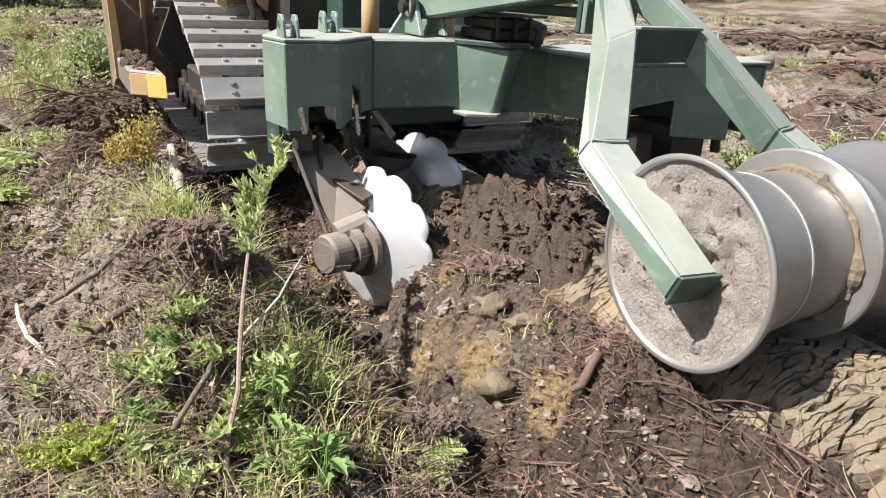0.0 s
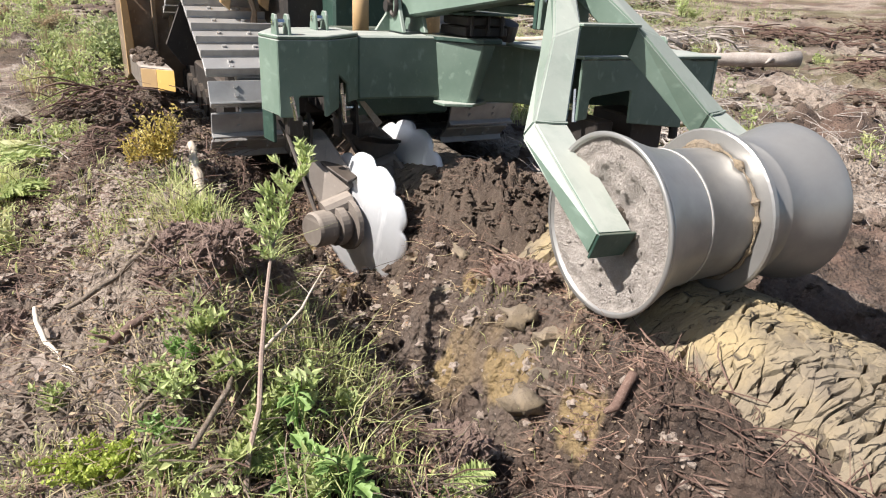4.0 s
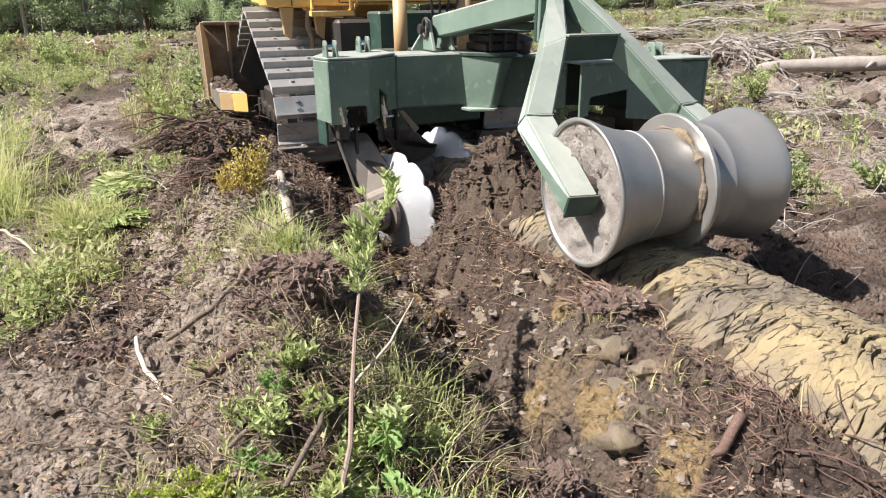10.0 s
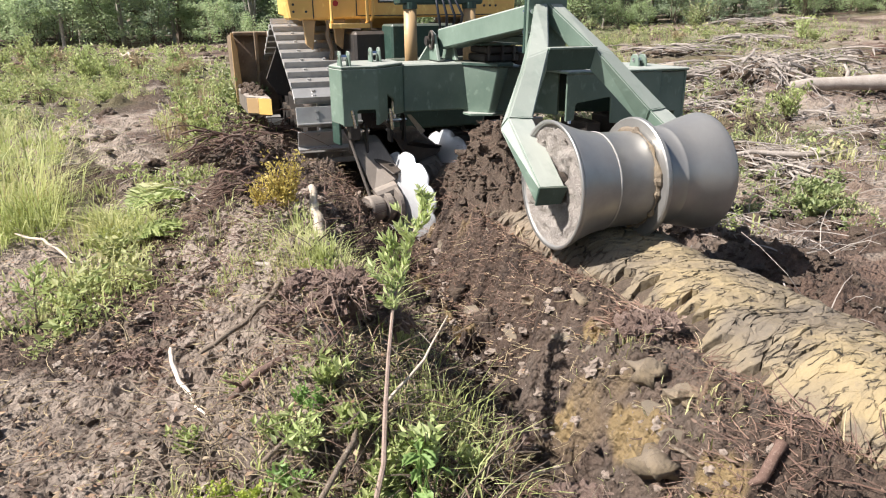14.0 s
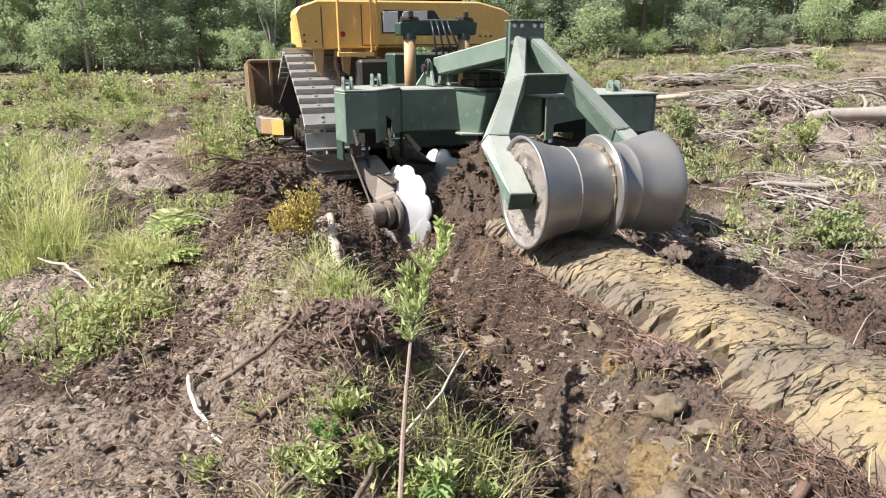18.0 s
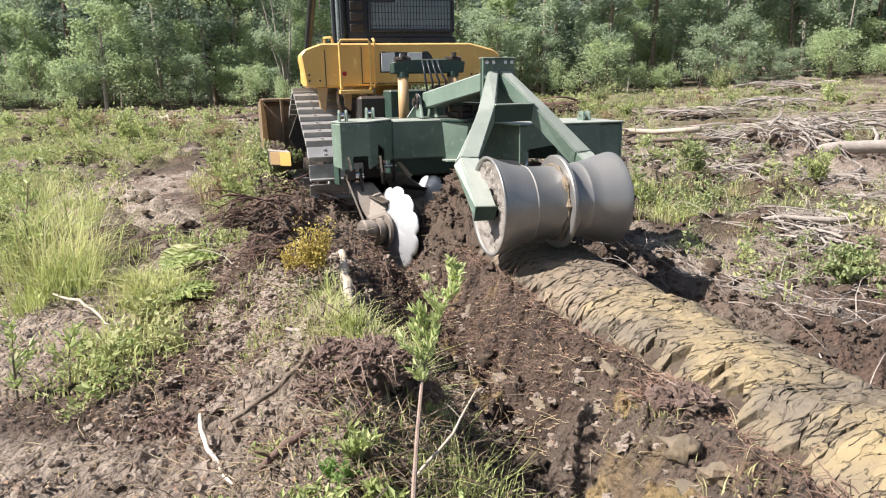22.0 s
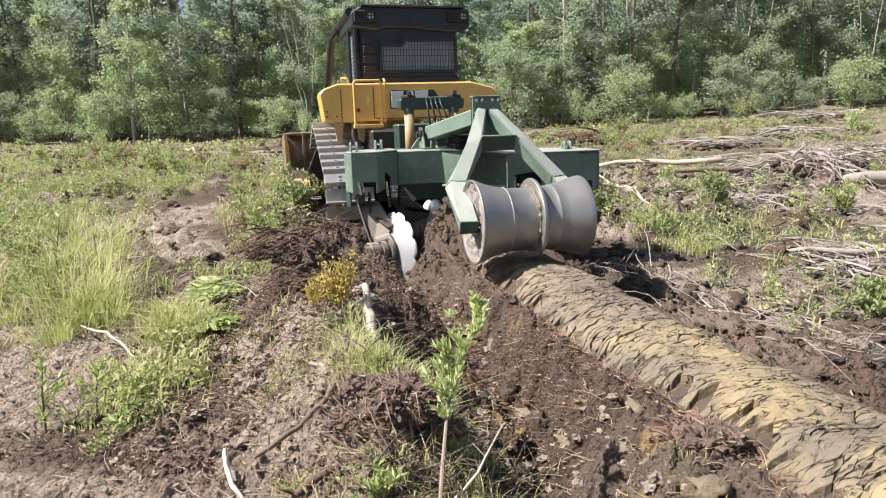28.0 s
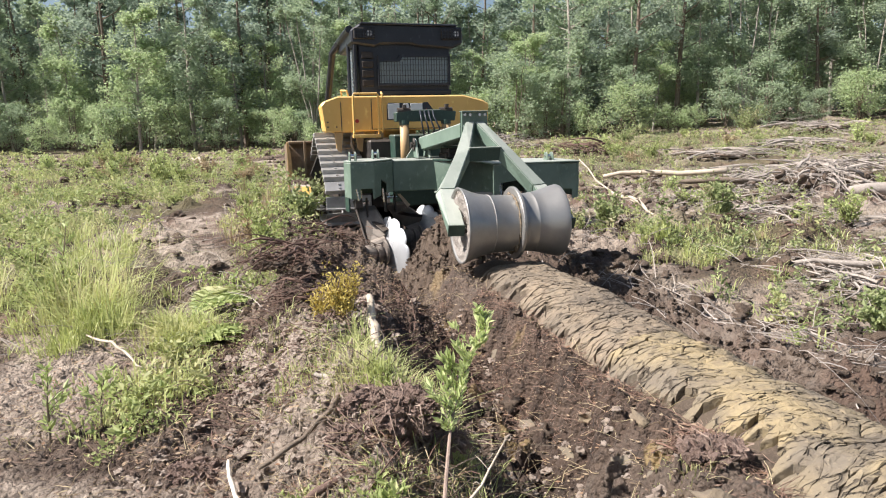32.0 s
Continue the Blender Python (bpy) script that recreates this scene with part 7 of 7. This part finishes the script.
def root_plate(x, y, r, h, label, seed, material=GREYWOOD, n=34):
    """An upturned tangle: an earth core with bent roots, thick and thin, that reach out of it."""
    rng = np.random.RandomState(seed)
    thing = tagged(new("root_plate"), label, "stump")
    thing.location = (x, y, gz(x, y))
    core = [(rng.normal(0, r * 0.42), rng.normal(0, r * 0.34), h * rng.uniform(0.0, 0.4), r * rng.uniform(0.04, 0.17)) for _ in range(40)]
    tagged(clod_mesh("earth_core", core, SOIL, rng, min(0.8, 1.1 * h / r), thing), kind="stuff")
    bm = bmesh.new()
    for k in range(n * 3):
        a = rng.rand() * math.tau
        o = Vector((math.cos(a), math.sin(a) * 0.7, 0))
        p = Vector((rng.normal(0, r * 0.38), rng.normal(0, r * 0.3), h * rng.uniform(0.0, 0.75)))
        t = r * (0.005 + 0.028 * rng.rand() ** 4)
        step = r * rng.uniform(0.08, 0.26)
        rise = rng.uniform(-0.2, 0.9) * h / r
        pts = [p]
        for q in range(5):
            o = (o + Vector((rng.normal(0, 0.45), rng.normal(0, 0.45), 0))).normalized()
            rise -= rng.uniform(0.0, 0.5) * h / r
            p = p + (o + Vector((0, 0, rise))) * step
            p.z = max(p.z, -0.02)
            pts.append(p)
        rod(pts, [t, t * 0.95, t * 0.8, t * 0.65, t * 0.45, t * 0.2], 5, bm)
    tagged(part("root_tangle", bm, material, thing), kind="stuff")
    return thing


root_plate(8.6, 15.0, 1.5, 1.0, "grey upturned stump with tangled bleached roots", 91)
root_plate(7.9, 17.0, 1.0, 0.5, "grey heap of roots and brush", 92)
root_plate(10.6, 17.5, 1.4, 0.6, "grey heap of roots and brush", 93)
root_plate(4.8, 7.6, 0.8, 0.22, "flat grey heap of roots and brush", 94)
root_plate(5.4, 9.9, 0.7, 0.28, "dark clod with torn roots", 95, DARKWOOD, 18)
root_plate(4.8, 10.9, 0.4, 0.28, "dark clod with torn roots", 96, DARKWOOD, 14)
root_plate(-1.25, 5.85, 0.45, 0.30, "dark clump of torn roots and soil", 97, DARKWOOD, 40)
root_plate(-1.35, 8.3, 0.5, 0.30, "dark clump of torn roots and soil", 98, DARKWOOD, 26)
root_plate(6.5, 30.0, 1.8, 0.9, "dark upturned stump before the woods", 99, DARKWOOD, 26)
root_plate(3.2, 36.0, 2.2, 1.2, "brush pile of dead branches before the woods", 100, GREYWOOD, 40)
root_plate(-13.5, 26.0, 1.5, 0.5, "dark clod with torn roots", 101, DARKWOOD, 18)
root_plate(-8.0, 17.0, 0.7, 0.35, "dark clod with torn roots", 102, DARKWOOD, 16)
root_plate(21.0, 37.0, 2.2, 0.9, "brush pile of dead branches before the woods", 103, GREYWOOD, 34)
root_plate(14.0, 21.0, 1.5, 0.6, "grey heap of roots and brush", 104)
for k, (x, y, r, h) in enumerate(((6.2, 12.5, 0.9, 0.25), (7.6, 11.2, 1.0, 0.25), (6.0, 15.0, 1.1, 0.3), (9.2, 20.5, 1.4, 0.4), (5.2, 14.0, 0.7, 0.25), (10.4, 24.0, 1.8, 0.5), (12.5, 18.0, 1.3, 0.4), (6.8, 9.4, 0.7, 0.18), (4.3, 6.9, 0.6, 0.14), (15.0, 28.0, 2.0, 0.6))):
    root_plate(x, y, r, h, "flat grey heap of roots and brush", 120 + k, GREYWOOD, 30)
root_plate(16.6, 20.0, 1.6, 0.5, "dark row of clods and torn roots", 111, DARKWOOD, 30)
root_plate(20.3, 19.6, 1.6, 0.6, "dark row of clods and torn roots", 112, DARKWOOD, 30)
root_plate(13.1, 12.8, 1.2, 0.45, "dark row of clods and torn roots", 113, DARKWOOD, 30)
root_plate(17.8, 18.2, 1.3, 0.5, "dark row of clods and torn roots", 114, DARKWOOD, 26)
root_plate(10.0, 9.3, 0.8, 0.25, "dark row of clods and torn roots", 115, DARKWOOD, 24)
root_plate(-1.12, 5.35, 0.34, 0.26, "dark tangle of torn roots on the windrow", 116, DARKWOOD, 40)
root_plate(-1.3, 6.1, 0.34, 0.22, "dark tangle of torn roots on the windrow", 117, DARKWOOD, 34)
root_plate(1.15, 2.9, 0.20, 0.08, "torn reddish root ball beside the ridge", 108, ROOT, 70)
for k, (x, y, s, mat_) in enumerate(((0.96, 3.2, 0.11, CLAYLUMP), (1.02, 2.95, 0.07, CLAYLUMP), (1.02, 2.45, 0.10, CLAYLUMP), (0.8, 3.6, 0.08, CLAYLUMP), (0.75, 2.2, 0.10, SOIL), (1.1, 2.3, 0.09, CLAYLUMP), (0.55, 3.0, 0.09, SOIL), (0.95, 2.1, 0.11, CLAYLUMP), (0.6, 3.9, 0.12, SOIL), (0.45, 4.4, 0.11, SOIL))):
    rr2 = np.random.RandomState(400 + k)
    st = clod_mesh("clay_lump", [(0, 0, 0, s)], mat_, rr2, 0.75)
    st.location = (x, y, gz(x, y) + s * 0.25)
    tagged(st, "broken lump of damp clay in the furrow", "clay lump", "clay lumps in the furrow")

def cut_slab(x, y, z, size, face, seed, material):
    """A wedge of clay with one smooth sliced face; face: the way that this face looks."""
    rng = np.random.RandomState(seed)
    n = 6
    way = Vector(face).normalized()
    side = way.cross(Vector((0, 0, 1))).normalized()
    up = side.cross(way)
    rim = [(size * math.cos(a), size * 0.62 * math.sin(a)) for a in np.sort(rng.rand(n) * 0.7 + np.arange(n)) * math.tau / n]
    bm = bmesh.new()
    front = [bm.verts.new(side * a + up * b) for a, b in rim]
    back = [bm.verts.new((side * a + up * b) * 0.7 - way * size * rng.uniform(0.4, 0.7)) for a, b in rim]
    bm.faces.new(front)
    bm.faces.new(back[::-1])
    for k in range(n):
        bm.faces.new((front[k], back[k], back[(k + 1) % n], front[(k + 1) % n]))
    bmesh.ops.recalc_face_normals(bm, faces=bm.faces[:])
    bmesh.ops.bevel(bm, geom=bm.edges[:], offset=size * 0.035, segments=1, affect="EDGES")
    ob = part("clay_slab", bm, material)
    ob.location = (x, y, z)
    return tagged(ob, "grey-yellow slab of clay with a sliced face", "clay slab", "clay slabs in the furrow")


for k, (x, y, size, face) in enumerate(((0.83, 3.02, 0.10, (-0.75, -0.5, 0.45)), (0.92, 2.80, 0.07, (-0.5, -0.7, 0.5)), (0.78, 2.84, 0.05, (-0.7, -0.4, 0.6)), (1.00, 2.30, 0.07, (-0.6, -0.7, 0.3)), (1.02, 2.16, 0.06, (-0.3, -0.9, 0.4)), (0.66, 3.55, 0.10, (-0.8, -0.4, 0.4)), (0.52, 4.1, 0.11, (-0.8, -0.4, 0.5)), (0.70, 4.5, 0.10, (-0.6, -0.6, 0.5)), (0.40, 5.0, 0.12, (-0.8, -0.4, 0.4)))):
    cut_slab(x, y, gz(x, y) + 0.05 * size, 0.85 * size, face, 430 + k, SLICED)


def sod(x, y, z, r, h, label, seed, green=0, drop=0.10):
    """A torn lump of root-matted soil with a fringe of hanging fibres."""
    rng = np.random.RandomState(seed)
    thing = tagged(new("sod_lump"), label, "sod")
    thing.location = (x, y, z)
    lumps = [(0, 0, -0.2 * h, 0.085)]
    for _ in range(70):
        a, f = rng.rand() * math.tau, math.sqrt(rng.rand())
        lumps.append((math.cos(a) * f * r * 0.8, math.sin(a) * f * r * 0.65, h * 0.7 * math.sqrt(1 - f * f) - 0.15 * h * rng.rand(), r * rng.uniform(0.10, 0.30)))
    tagged(clod_mesh("earth", lumps, ROOTSOIL, rng, 0.8, thing), kind="stuff")
    n = 110
    a, f = rng.rand(n) * math.tau, np.sqrt(rng.rand(n))
    top = np.stack([np.cos(a) * f * r * 0.75, np.sin(a) * f * r * 0.6, h * 0.62 * np.sqrt(np.clip(1 - f * f, 0, 1))], -1)
    out = np.stack([np.cos(a), np.sin(a), np.zeros(n)], -1)
    bm_v, bm_f = [], []
    ln = rng.uniform(0.3, 1.0, n) * drop
    th = rng.uniform(0.0008, 0.0034, n)
    for i in range(n):
        p = top[i]
        q = p + out[i] * ln[i] * 0.3 + rng.normal(0, 0.022, 3) + (0, 0, 0.012)
        e = q + out[i] * ln[i] * 0.15 + rng.normal(0, 0.035, 3) - (0, 0, ln[i] * rng.uniform(0.1, 1.0))
        side = np.array([-out[i][1], out[i][0], 0]) * th[i]
        b = len(bm_v)
        bm_v += [tuple(p - side), tuple(p + side), tuple(q - side), tuple(q + side), tuple(q + (0, 0, th[i] * 2)), tuple(e)]
        bm_f += [(b, b + 1, b + 3, b + 2), (b, b + 2, b + 4), (b + 1, b + 4, b + 3), (b + 2, b + 3, b + 5), (b + 2, b + 5, b + 4), (b + 3, b + 4, b + 5)]
    tagged(raw("root_fringe", bm_v, bm_f, FRINGE, thing), kind="stuff")
    if green:
        k = green
        a, f = rng.rand(k) * math.tau, rng.rand(k)
        base = np.stack([np.cos(a) * f * r * 0.6, np.sin(a) * f * r * 0.5 + 0.04, np.full(k, h * 0.5)], -1)
        way = np.stack([np.cos(a) * 0.8, np.sin(a) * 0.8, rng.uniform(0.3, 1.6, k)], -1)
        ln = rng.uniform(0.04, 0.20, k)
        way += rng.normal(0, 0.35, way.shape)
        tagged(leaf_cloud("grass_cap", base, way, ln, ln * 0.016, rng, GRASS, thing), kind="stuff")


for k, (x, y, up, r, h, d) in enumerate(((-0.17, 2.66, 0.10, 0.16, 0.16, 0.20), (-0.33, 2.80, 0.08, 0.16, 0.14, 0.16), (-0.02, 2.74, 0.08, 0.12, 0.12, 0.16), (-0.20, 2.86, 0.12, 0.14, 0.12, 0.14), (-0.40, 2.62, 0.04, 0.12, 0.08, 0.10))):
    sod(x, y, gz(x, y) + up, r, h, "overhanging pinkish sod lump with torn roots", 510 + k, 0, d)
sod(1.15, 2.78, gz(1.15, 2.78) + 0.04, 0.18, 0.07, "matted reddish root sod beside the ridge", 504, 0, 0.06)
sod(0.62, 2.0, gz(0.62, 2.0) + 0.03, 0.17, 0.07, "matted reddish root sod in the furrow", 505, 0, 0.06)
sod(0.45, 2.5, gz(0.45, 2.5) + 0.03, 0.15, 0.06, "matted reddish root sod in the furrow", 506, 0, 0.06)
sod(-1.32, 3.3, gz(-1.32, 3.3) + 0.03, 0.16, 0.08, "matted reddish root sod at the mound's foot", 507, 0, 0.08)
sod(-0.74, 4.40, gz(-0.74, 4.40) + 0.03, 0.14, 0.08, "matted root sod on the crest", 508, 0, 0.07)

# ---- the woods ----
def tree_shape(seed, height, spread, leaf_mat, count, leaf, bare=0.25, trunks=1, needle=False):
    """A tapered trunk with limbs, and a crown of many leaves in clumps with gaps between."""
    rng = np.random.RandomState(seed)
    bm, tips = bmesh.new(), []
    for t in range(trunks):
        lean = Vector((rng.normal(0, 0.09), rng.normal(0, 0.05), 0)) * (1 if trunks == 1 else 2.0)
        pts = [Vector((rng.normal(0, 0.05) * (i > 0), rng.normal(0, 0.05) * (i > 0), height * i / 7 * 0.96)) + lean * (height * i / 7) for i in range(8)]
        r0 = height * 0.011 / math.sqrt(trunks)
        rod(pts, [r0 * (1.15 - i / 7) + 0.008 for i in range(8)], 7, bm)
        for k in range(int(26 / trunks) if not needle else 40):
            f = bare + (1 - bare) * rng.rand() ** 0.9
            i = min(int(f * 7), 6)
            p = pts[i].lerp(pts[i + 1], f * 7 - i)
            a = rng.rand() * math.tau
            reach = spread * (0.35 + 0.65 * math.sin(math.pi * min(1, (f - bare) / (1 - bare) * 0.8 + 0.2))) * rng.uniform(0.5, 1.15)
            if needle:
                reach = spread * (1.05 - f) * rng.uniform(0.6, 1.1)
            rise = (0.1 if needle else 0.55) * reach
            q = p + Vector((math.cos(a) * reach, math.sin(a) * reach, rise))
            mid = p.lerp(q, 0.5) + Vector((0, 0, -0.1 * reach if not needle else 0.05))
            rod([p, mid, q], [r0 * 0.4 * (1.2 - f), r0 * 0.22, 0.006], 5, bm)
            tips.append((mid, q, reach))
    base, way = [], []
    for k in range(count):
        m, q, reach = tips[rng.randint(len(tips))]
        c = m.lerp(q, rng.uniform(0.2, 1.15))
        s = 0.10 + 0.13 * reach
        base.append(c + Vector((rng.normal(0, s), rng.normal(0, s), rng.normal(0, s * 0.7))))
        a = rng.rand() * math.tau
        way.append((math.cos(a), math.sin(a), rng.uniform(-0.7, 0.6)))
    ln = rng.uniform(*leaf, count)
    return bm, np.array(base), np.array(way), ln, rng, leaf_mat


def tree_thing(name, label, shape, bark):
    bm, base, way, ln, rng, leaf_mat = shape
    thing = tagged(new(name), label, "tree" if name == "tree" else "bush", "trees at the edge of the clearing" if name == "tree" else "bushes at the edge of the clearing")
    part("trunk", bm, bark, thing)
    leaf_cloud("crown", base, way, ln, ln * 0.33, rng, leaf_mat, thing)
    return thing


KINDS = [
    tree_thing("tree", "slender broadleaf tree with a loose green crown", tree_shape(201, 11.0, 2.0, CROWN_A, 5200, (0.11, 0.25)), TRUNK),
    tree_thing("tree", "young broadleaf tree with light green leaves", tree_shape(202, 8.0, 1.7, CROWN_B, 4600, (0.10, 0.22), 0.15), TRUNK),
    tree_thing("tree", "tall dark tree with a narrow crown", tree_shape(203, 13.5, 2.2, CROWN_C, 5000, (0.12, 0.26), 0.3), BARK),
    tree_thing("tree", "tree of several pale leaning stems", tree_shape(204, 9.5, 1.6, CROWN_A, 4200, (0.10, 0.22), 0.35, 3), TRUNK),
    tree_thing("tree", "dark conifer with drooping boughs", tree_shape(205, 12.5, 2.3, CROWN_C, 5200, (0.11, 0.25), 0.12, 1, True), BARK),
    tree_thing("tree", "broad light green tree", tree_shape(206, 7.0, 2.2, CROWN_B, 5000, (0.10, 0.22), 0.1), BARK),
]
BUSHES = [
    tree_thing("bush", "dense young green thicket bush", tree_shape(211, 3.2, 1.5, CROWN_B, 2600, (0.08, 0.19), 0.02, 3), BARK),
    tree_thing("bush", "dense dark green thicket bush", tree_shape(212, 4.2, 1.7, CROWN_A, 2800, (0.09, 0.20), 0.02, 3), BARK),
    tree_thing("bush", "low leafy green bush", tree_shape(213, 2.0, 1.3, CROWN_B, 2000, (0.07, 0.16), 0.02, 3), BARK),
]
rng = np.random.RandomState(220)
used = set()


def plant(kinds, weights, x, y, lo, hi):
    k = rng.choice(len(kinds), p=weights)
    s = rng.uniform(lo, hi)
    m = pose(x, y, gz(x, y) - 0.05, 0, 0, rng.rand() * 360)
    if k in used and kinds is KINDS or (k + 100) in used and kinds is BUSHES:
        ob = copy_thing(kinds[k], m)
    else:
        ob = kinds[k]
        ob.matrix_basis = m
        used.add(k if kinds is KINDS else k + 100)
    ob.scale = (s, s, s * rng.uniform(0.9, 1.12))


for k in range(5):
    plant(KINDS, [0, 0, 0, 1, 0, 0] if k == 0 else [0.3, 0.3, 0.1, 0.2, 0, 0.1], (-7.8, -19, -13, 17, 30)[k], (46.5, 45, 47, 48, 47)[k], 0.95, 1.1)
for x in np.arange(-46, 60, 2.3):
    plant(KINDS, [0.36, 0.18, 0.14, 0.20, 0.06, 0.06], x + rng.normal(0, 0.7), 48.5 + rng.normal(0, 1.0), 0.75, 1.15)
for x in np.arange(-54, 68, 1.9):
    plant(KINDS, [0.30, 0.08, 0.28, 0.12, 0.22, 0.0], x + rng.normal(0, 0.8), 54 + rng.normal(0, 1.2), 0.95, 1.2)
for x in np.arange(-58, 72, 2.8):
    plant(KINDS, [0.25, 0.0, 0.4, 0.05, 0.3, 0.0], x + rng.normal(0, 1.0), 61 + rng.normal(0, 1.5), 1.0, 1.25)
for x in np.arange(-44, 56, 1.7):
    plant(BUSHES, [0.36, 0.36, 0.28], x + rng.normal(0, 0.5), 45.6 + rng.normal(0, 1.0), 0.55, 1.1)
for x in np.arange(-48, 60, 1.9):
    plant(BUSHES, [0.3, 0.6, 0.1], x + rng.normal(0, 0.5), 50.8 + rng.normal(0, 1.0), 0.9, 1.4)
for x in np.arange(-55, 70, 3.6):
    plant(BUSHES, [0.2, 0.8, 0.0], x + rng.normal(0, 0.5), 57.5 + rng.normal(0, 1.0), 1.1, 1.6)
# far wood behind: leaves only, too far off to tell trees apart
n = 52000
bx = rng.uniform(-85, 105, n)
by = rng.uniform(66, 72, n)
bz = np.abs(rng.normal(0, 1, n))
top = 9.0 + 6.5 * layers(bx * 0.25, by * 0, 3, 4)
hz = ground_z(bx, by) + rng.rand(n) ** 0.8 * top
b = rng.rand(n) * math.tau
ln = rng.uniform(0.5, 1.0, n)
far = leaf_cloud("far_wood", np.stack([bx, by, hz], -1), np.stack([np.cos(b), np.sin(b), rng.uniform(-0.5, 0.6, n)], -1), ln, ln * 0.4, rng, CROWN_C)
tagged(far, "dark far wood behind the trees", "woods", kind="stuff")

# ---- the loose earth that the discs throw up before the drum ----
def heap(name, label, seed, spots, clods, radius):
    """A rough heap of soil: a lumpy cone with clods on it, in the machine's space."""
    rng = np.random.RandomState(seed)
    thing = tagged(new(name), label, "soil heap")
    n = 120
    gx, gy = np.meshgrid(np.linspace(-1, 1, n), np.linspace(-1, 1, n), indexing="ij")
    (cx, cy, rx, ry, top, bottom) = spots
    r = np.hypot(gx, gy)
    z = bottom + (top - bottom) * np.clip(1 - r ** 2.3, -0.2, 1) + (0.24 * (layers(gx * 2.6 + seed, gy * 2.6, 5, seed % 7, 0.62) - 0.5)) * soft(1.15 - r, 0, 0.5)
    z = z + 0.55 * chunks(gx * rx + seed, gy * ry, 4.5, 3) + 0.8 * chunks(gx * rx + seed, gy * ry, 10.0, 6) + 1.0 * chunks(gx * rx + seed, gy * ry, 21.0, 9) + 0.9 * crumbs(gx * rx + seed, gy * ry, 30.0, 9)
    co = np.stack([cx + gx * rx, cy + gy * ry, z], -1).reshape(-1, 3)
    idx = np.arange(n * n).reshape(n, n)
    quads = np.stack([idx[:-1, :-1], idx[1:, :-1], idx[1:, 1:], idx[:-1, 1:]], -1).reshape(-1, 4)
    raw("earth", co.tolist(), quads.tolist(), SOIL, thing, True)
    rows = []
    for k in range(clods):
        i = rng.randint(n * n)
        if r.ravel()[i] < 0.95:
            rows.append((*co[i], 0.008 + (0.012 + radius) * rng.rand() ** 2.2))
    tagged(clod_mesh("soil_crumb", rows, SOIL, rng, 0.75, thing), kind="stuff")
    m = max(6, clods // 12)
    rows = [(*co[i], 0.010 + radius * 0.4 * rng.rand() ** 2) for i in rng.randint(0, n * n, m) if r.ravel()[i] < 0.9]
    tagged(clod_mesh("clay_crumb", rows, CLAYLUMP, rng, 0.6, thing), kind="stuff")
    pts = co[rng.randint(0, n * n, 1500)]
    pts = pts[np.hypot((pts[:, 0] - cx) / rx, (pts[:, 1] - cy) / ry) < 0.92] + (0, 0, 0.008)
    fibres = strands("root_fibres", pts, ROOT, rng, "torn root fibres in the loose soil", "roots", (0.03, 0.14), (0.0008, 0.0024))
    fibres.parent = thing
    fibres.name = "root_fibre"
    del fibres["category"]
    return thing


heap_low = heap("soil_heap", "loose brown soil and clay piled up before the drum", 5, (0.76, -0.66, 0.68, 1.28, 0.43, -0.22), 2300, 0.05)
heap_high = heap("soil_heap", "fresh dark soil thrown up by the discs", 6, (0.74, -0.50, 0.48, 0.50, 0.74, 0.05), 900, 0.06)


def motions():
    """All that moves: the machine, its shoes, drum, disc arms and discs, and the earth that it pushes."""
    ts = np.array([r[0] for r in MACHINE])
    cols = np.array(MACHINE)

    def machine_at(t):
        return [float(np.interp(t, ts, cols[:, k])) for k in range(1, 7)]

    def machine_pose(t, rise=0.0, ahead=0.0):
        x, y, z, h, p, r = machine_at(t)
        return pose(x, y, z, p, -r, h) @ pose(0, ahead, rise)

    keys = [0, 1, 2, 3, 4, 5, 6, 7, 8, 9, 10, 11, 12, 13, 14, 15, 16, 17, 18, 19, 20, 21, 22, 23, 24, 25, 26, 27, 28, 29, 30, 31, 32]
    rows = [(r[0], machine_pose(r[0])) for r in MACHINE]
    walk(dozer, rows)
    walk(plough, rows)
    start = machine_at(0)

    def gone(t):
        m = machine_at(t)
        return math.hypot(m[0] - start[0], m[1] - start[1])

    walk(drum, [(t, pose(*DRUM_AT, -math.degrees(gone(t) / 0.33))) for t in keys])
    for shoe, tx, s0 in shoes:
        walk(shoe, [(t, pose(tx, *on_loop(s0 + gone(t))[:2]) @ pose(0, 0, 0, on_loop(s0 + gone(t))[2])) for t in keys])
    swing_t, swing_a = [0, 2, 4, 6, 10, 13, 17, 19, 21, 23, 25, 27, 28, 30, 32], [-2, 3, -5, -9, -9, -9, 0, 4, 5, 8, 10, 2, -6, -12, -10]
    swing_b = [3, -4, 0, 1, 2, 0, 2, -1, 0, 3, -1, 0, 1, 2, 0]
    for (arm, disc, rest), sw in ((gang_a, swing_a), (gang_b, swing_b)):
        o = arm.location.copy()
        walk(arm, [(t, pose(*o) @ pose(0, 0, 0, -float(np.interp(t, swing_t, sw)))) for t in keys])
        walk(disc, [(t, rest @ pose(0, 0, 0, -math.degrees(gone(t) / 0.39))) for t in keys])
    high_t, high_z = [0, 3, 6, 10, 13, 17, 21, 25, 28, 30, 32], [-0.42, -0.34, -0.10, -0.12, 0.02, 0.02, -0.04, 0.06, 0.0, -0.10, -0.16]
    walk(heap_low, rows)
    walk(heap_high, [(t, machine_pose(t, float(np.interp(t, high_t, high_z)))) for t in keys])


motions()
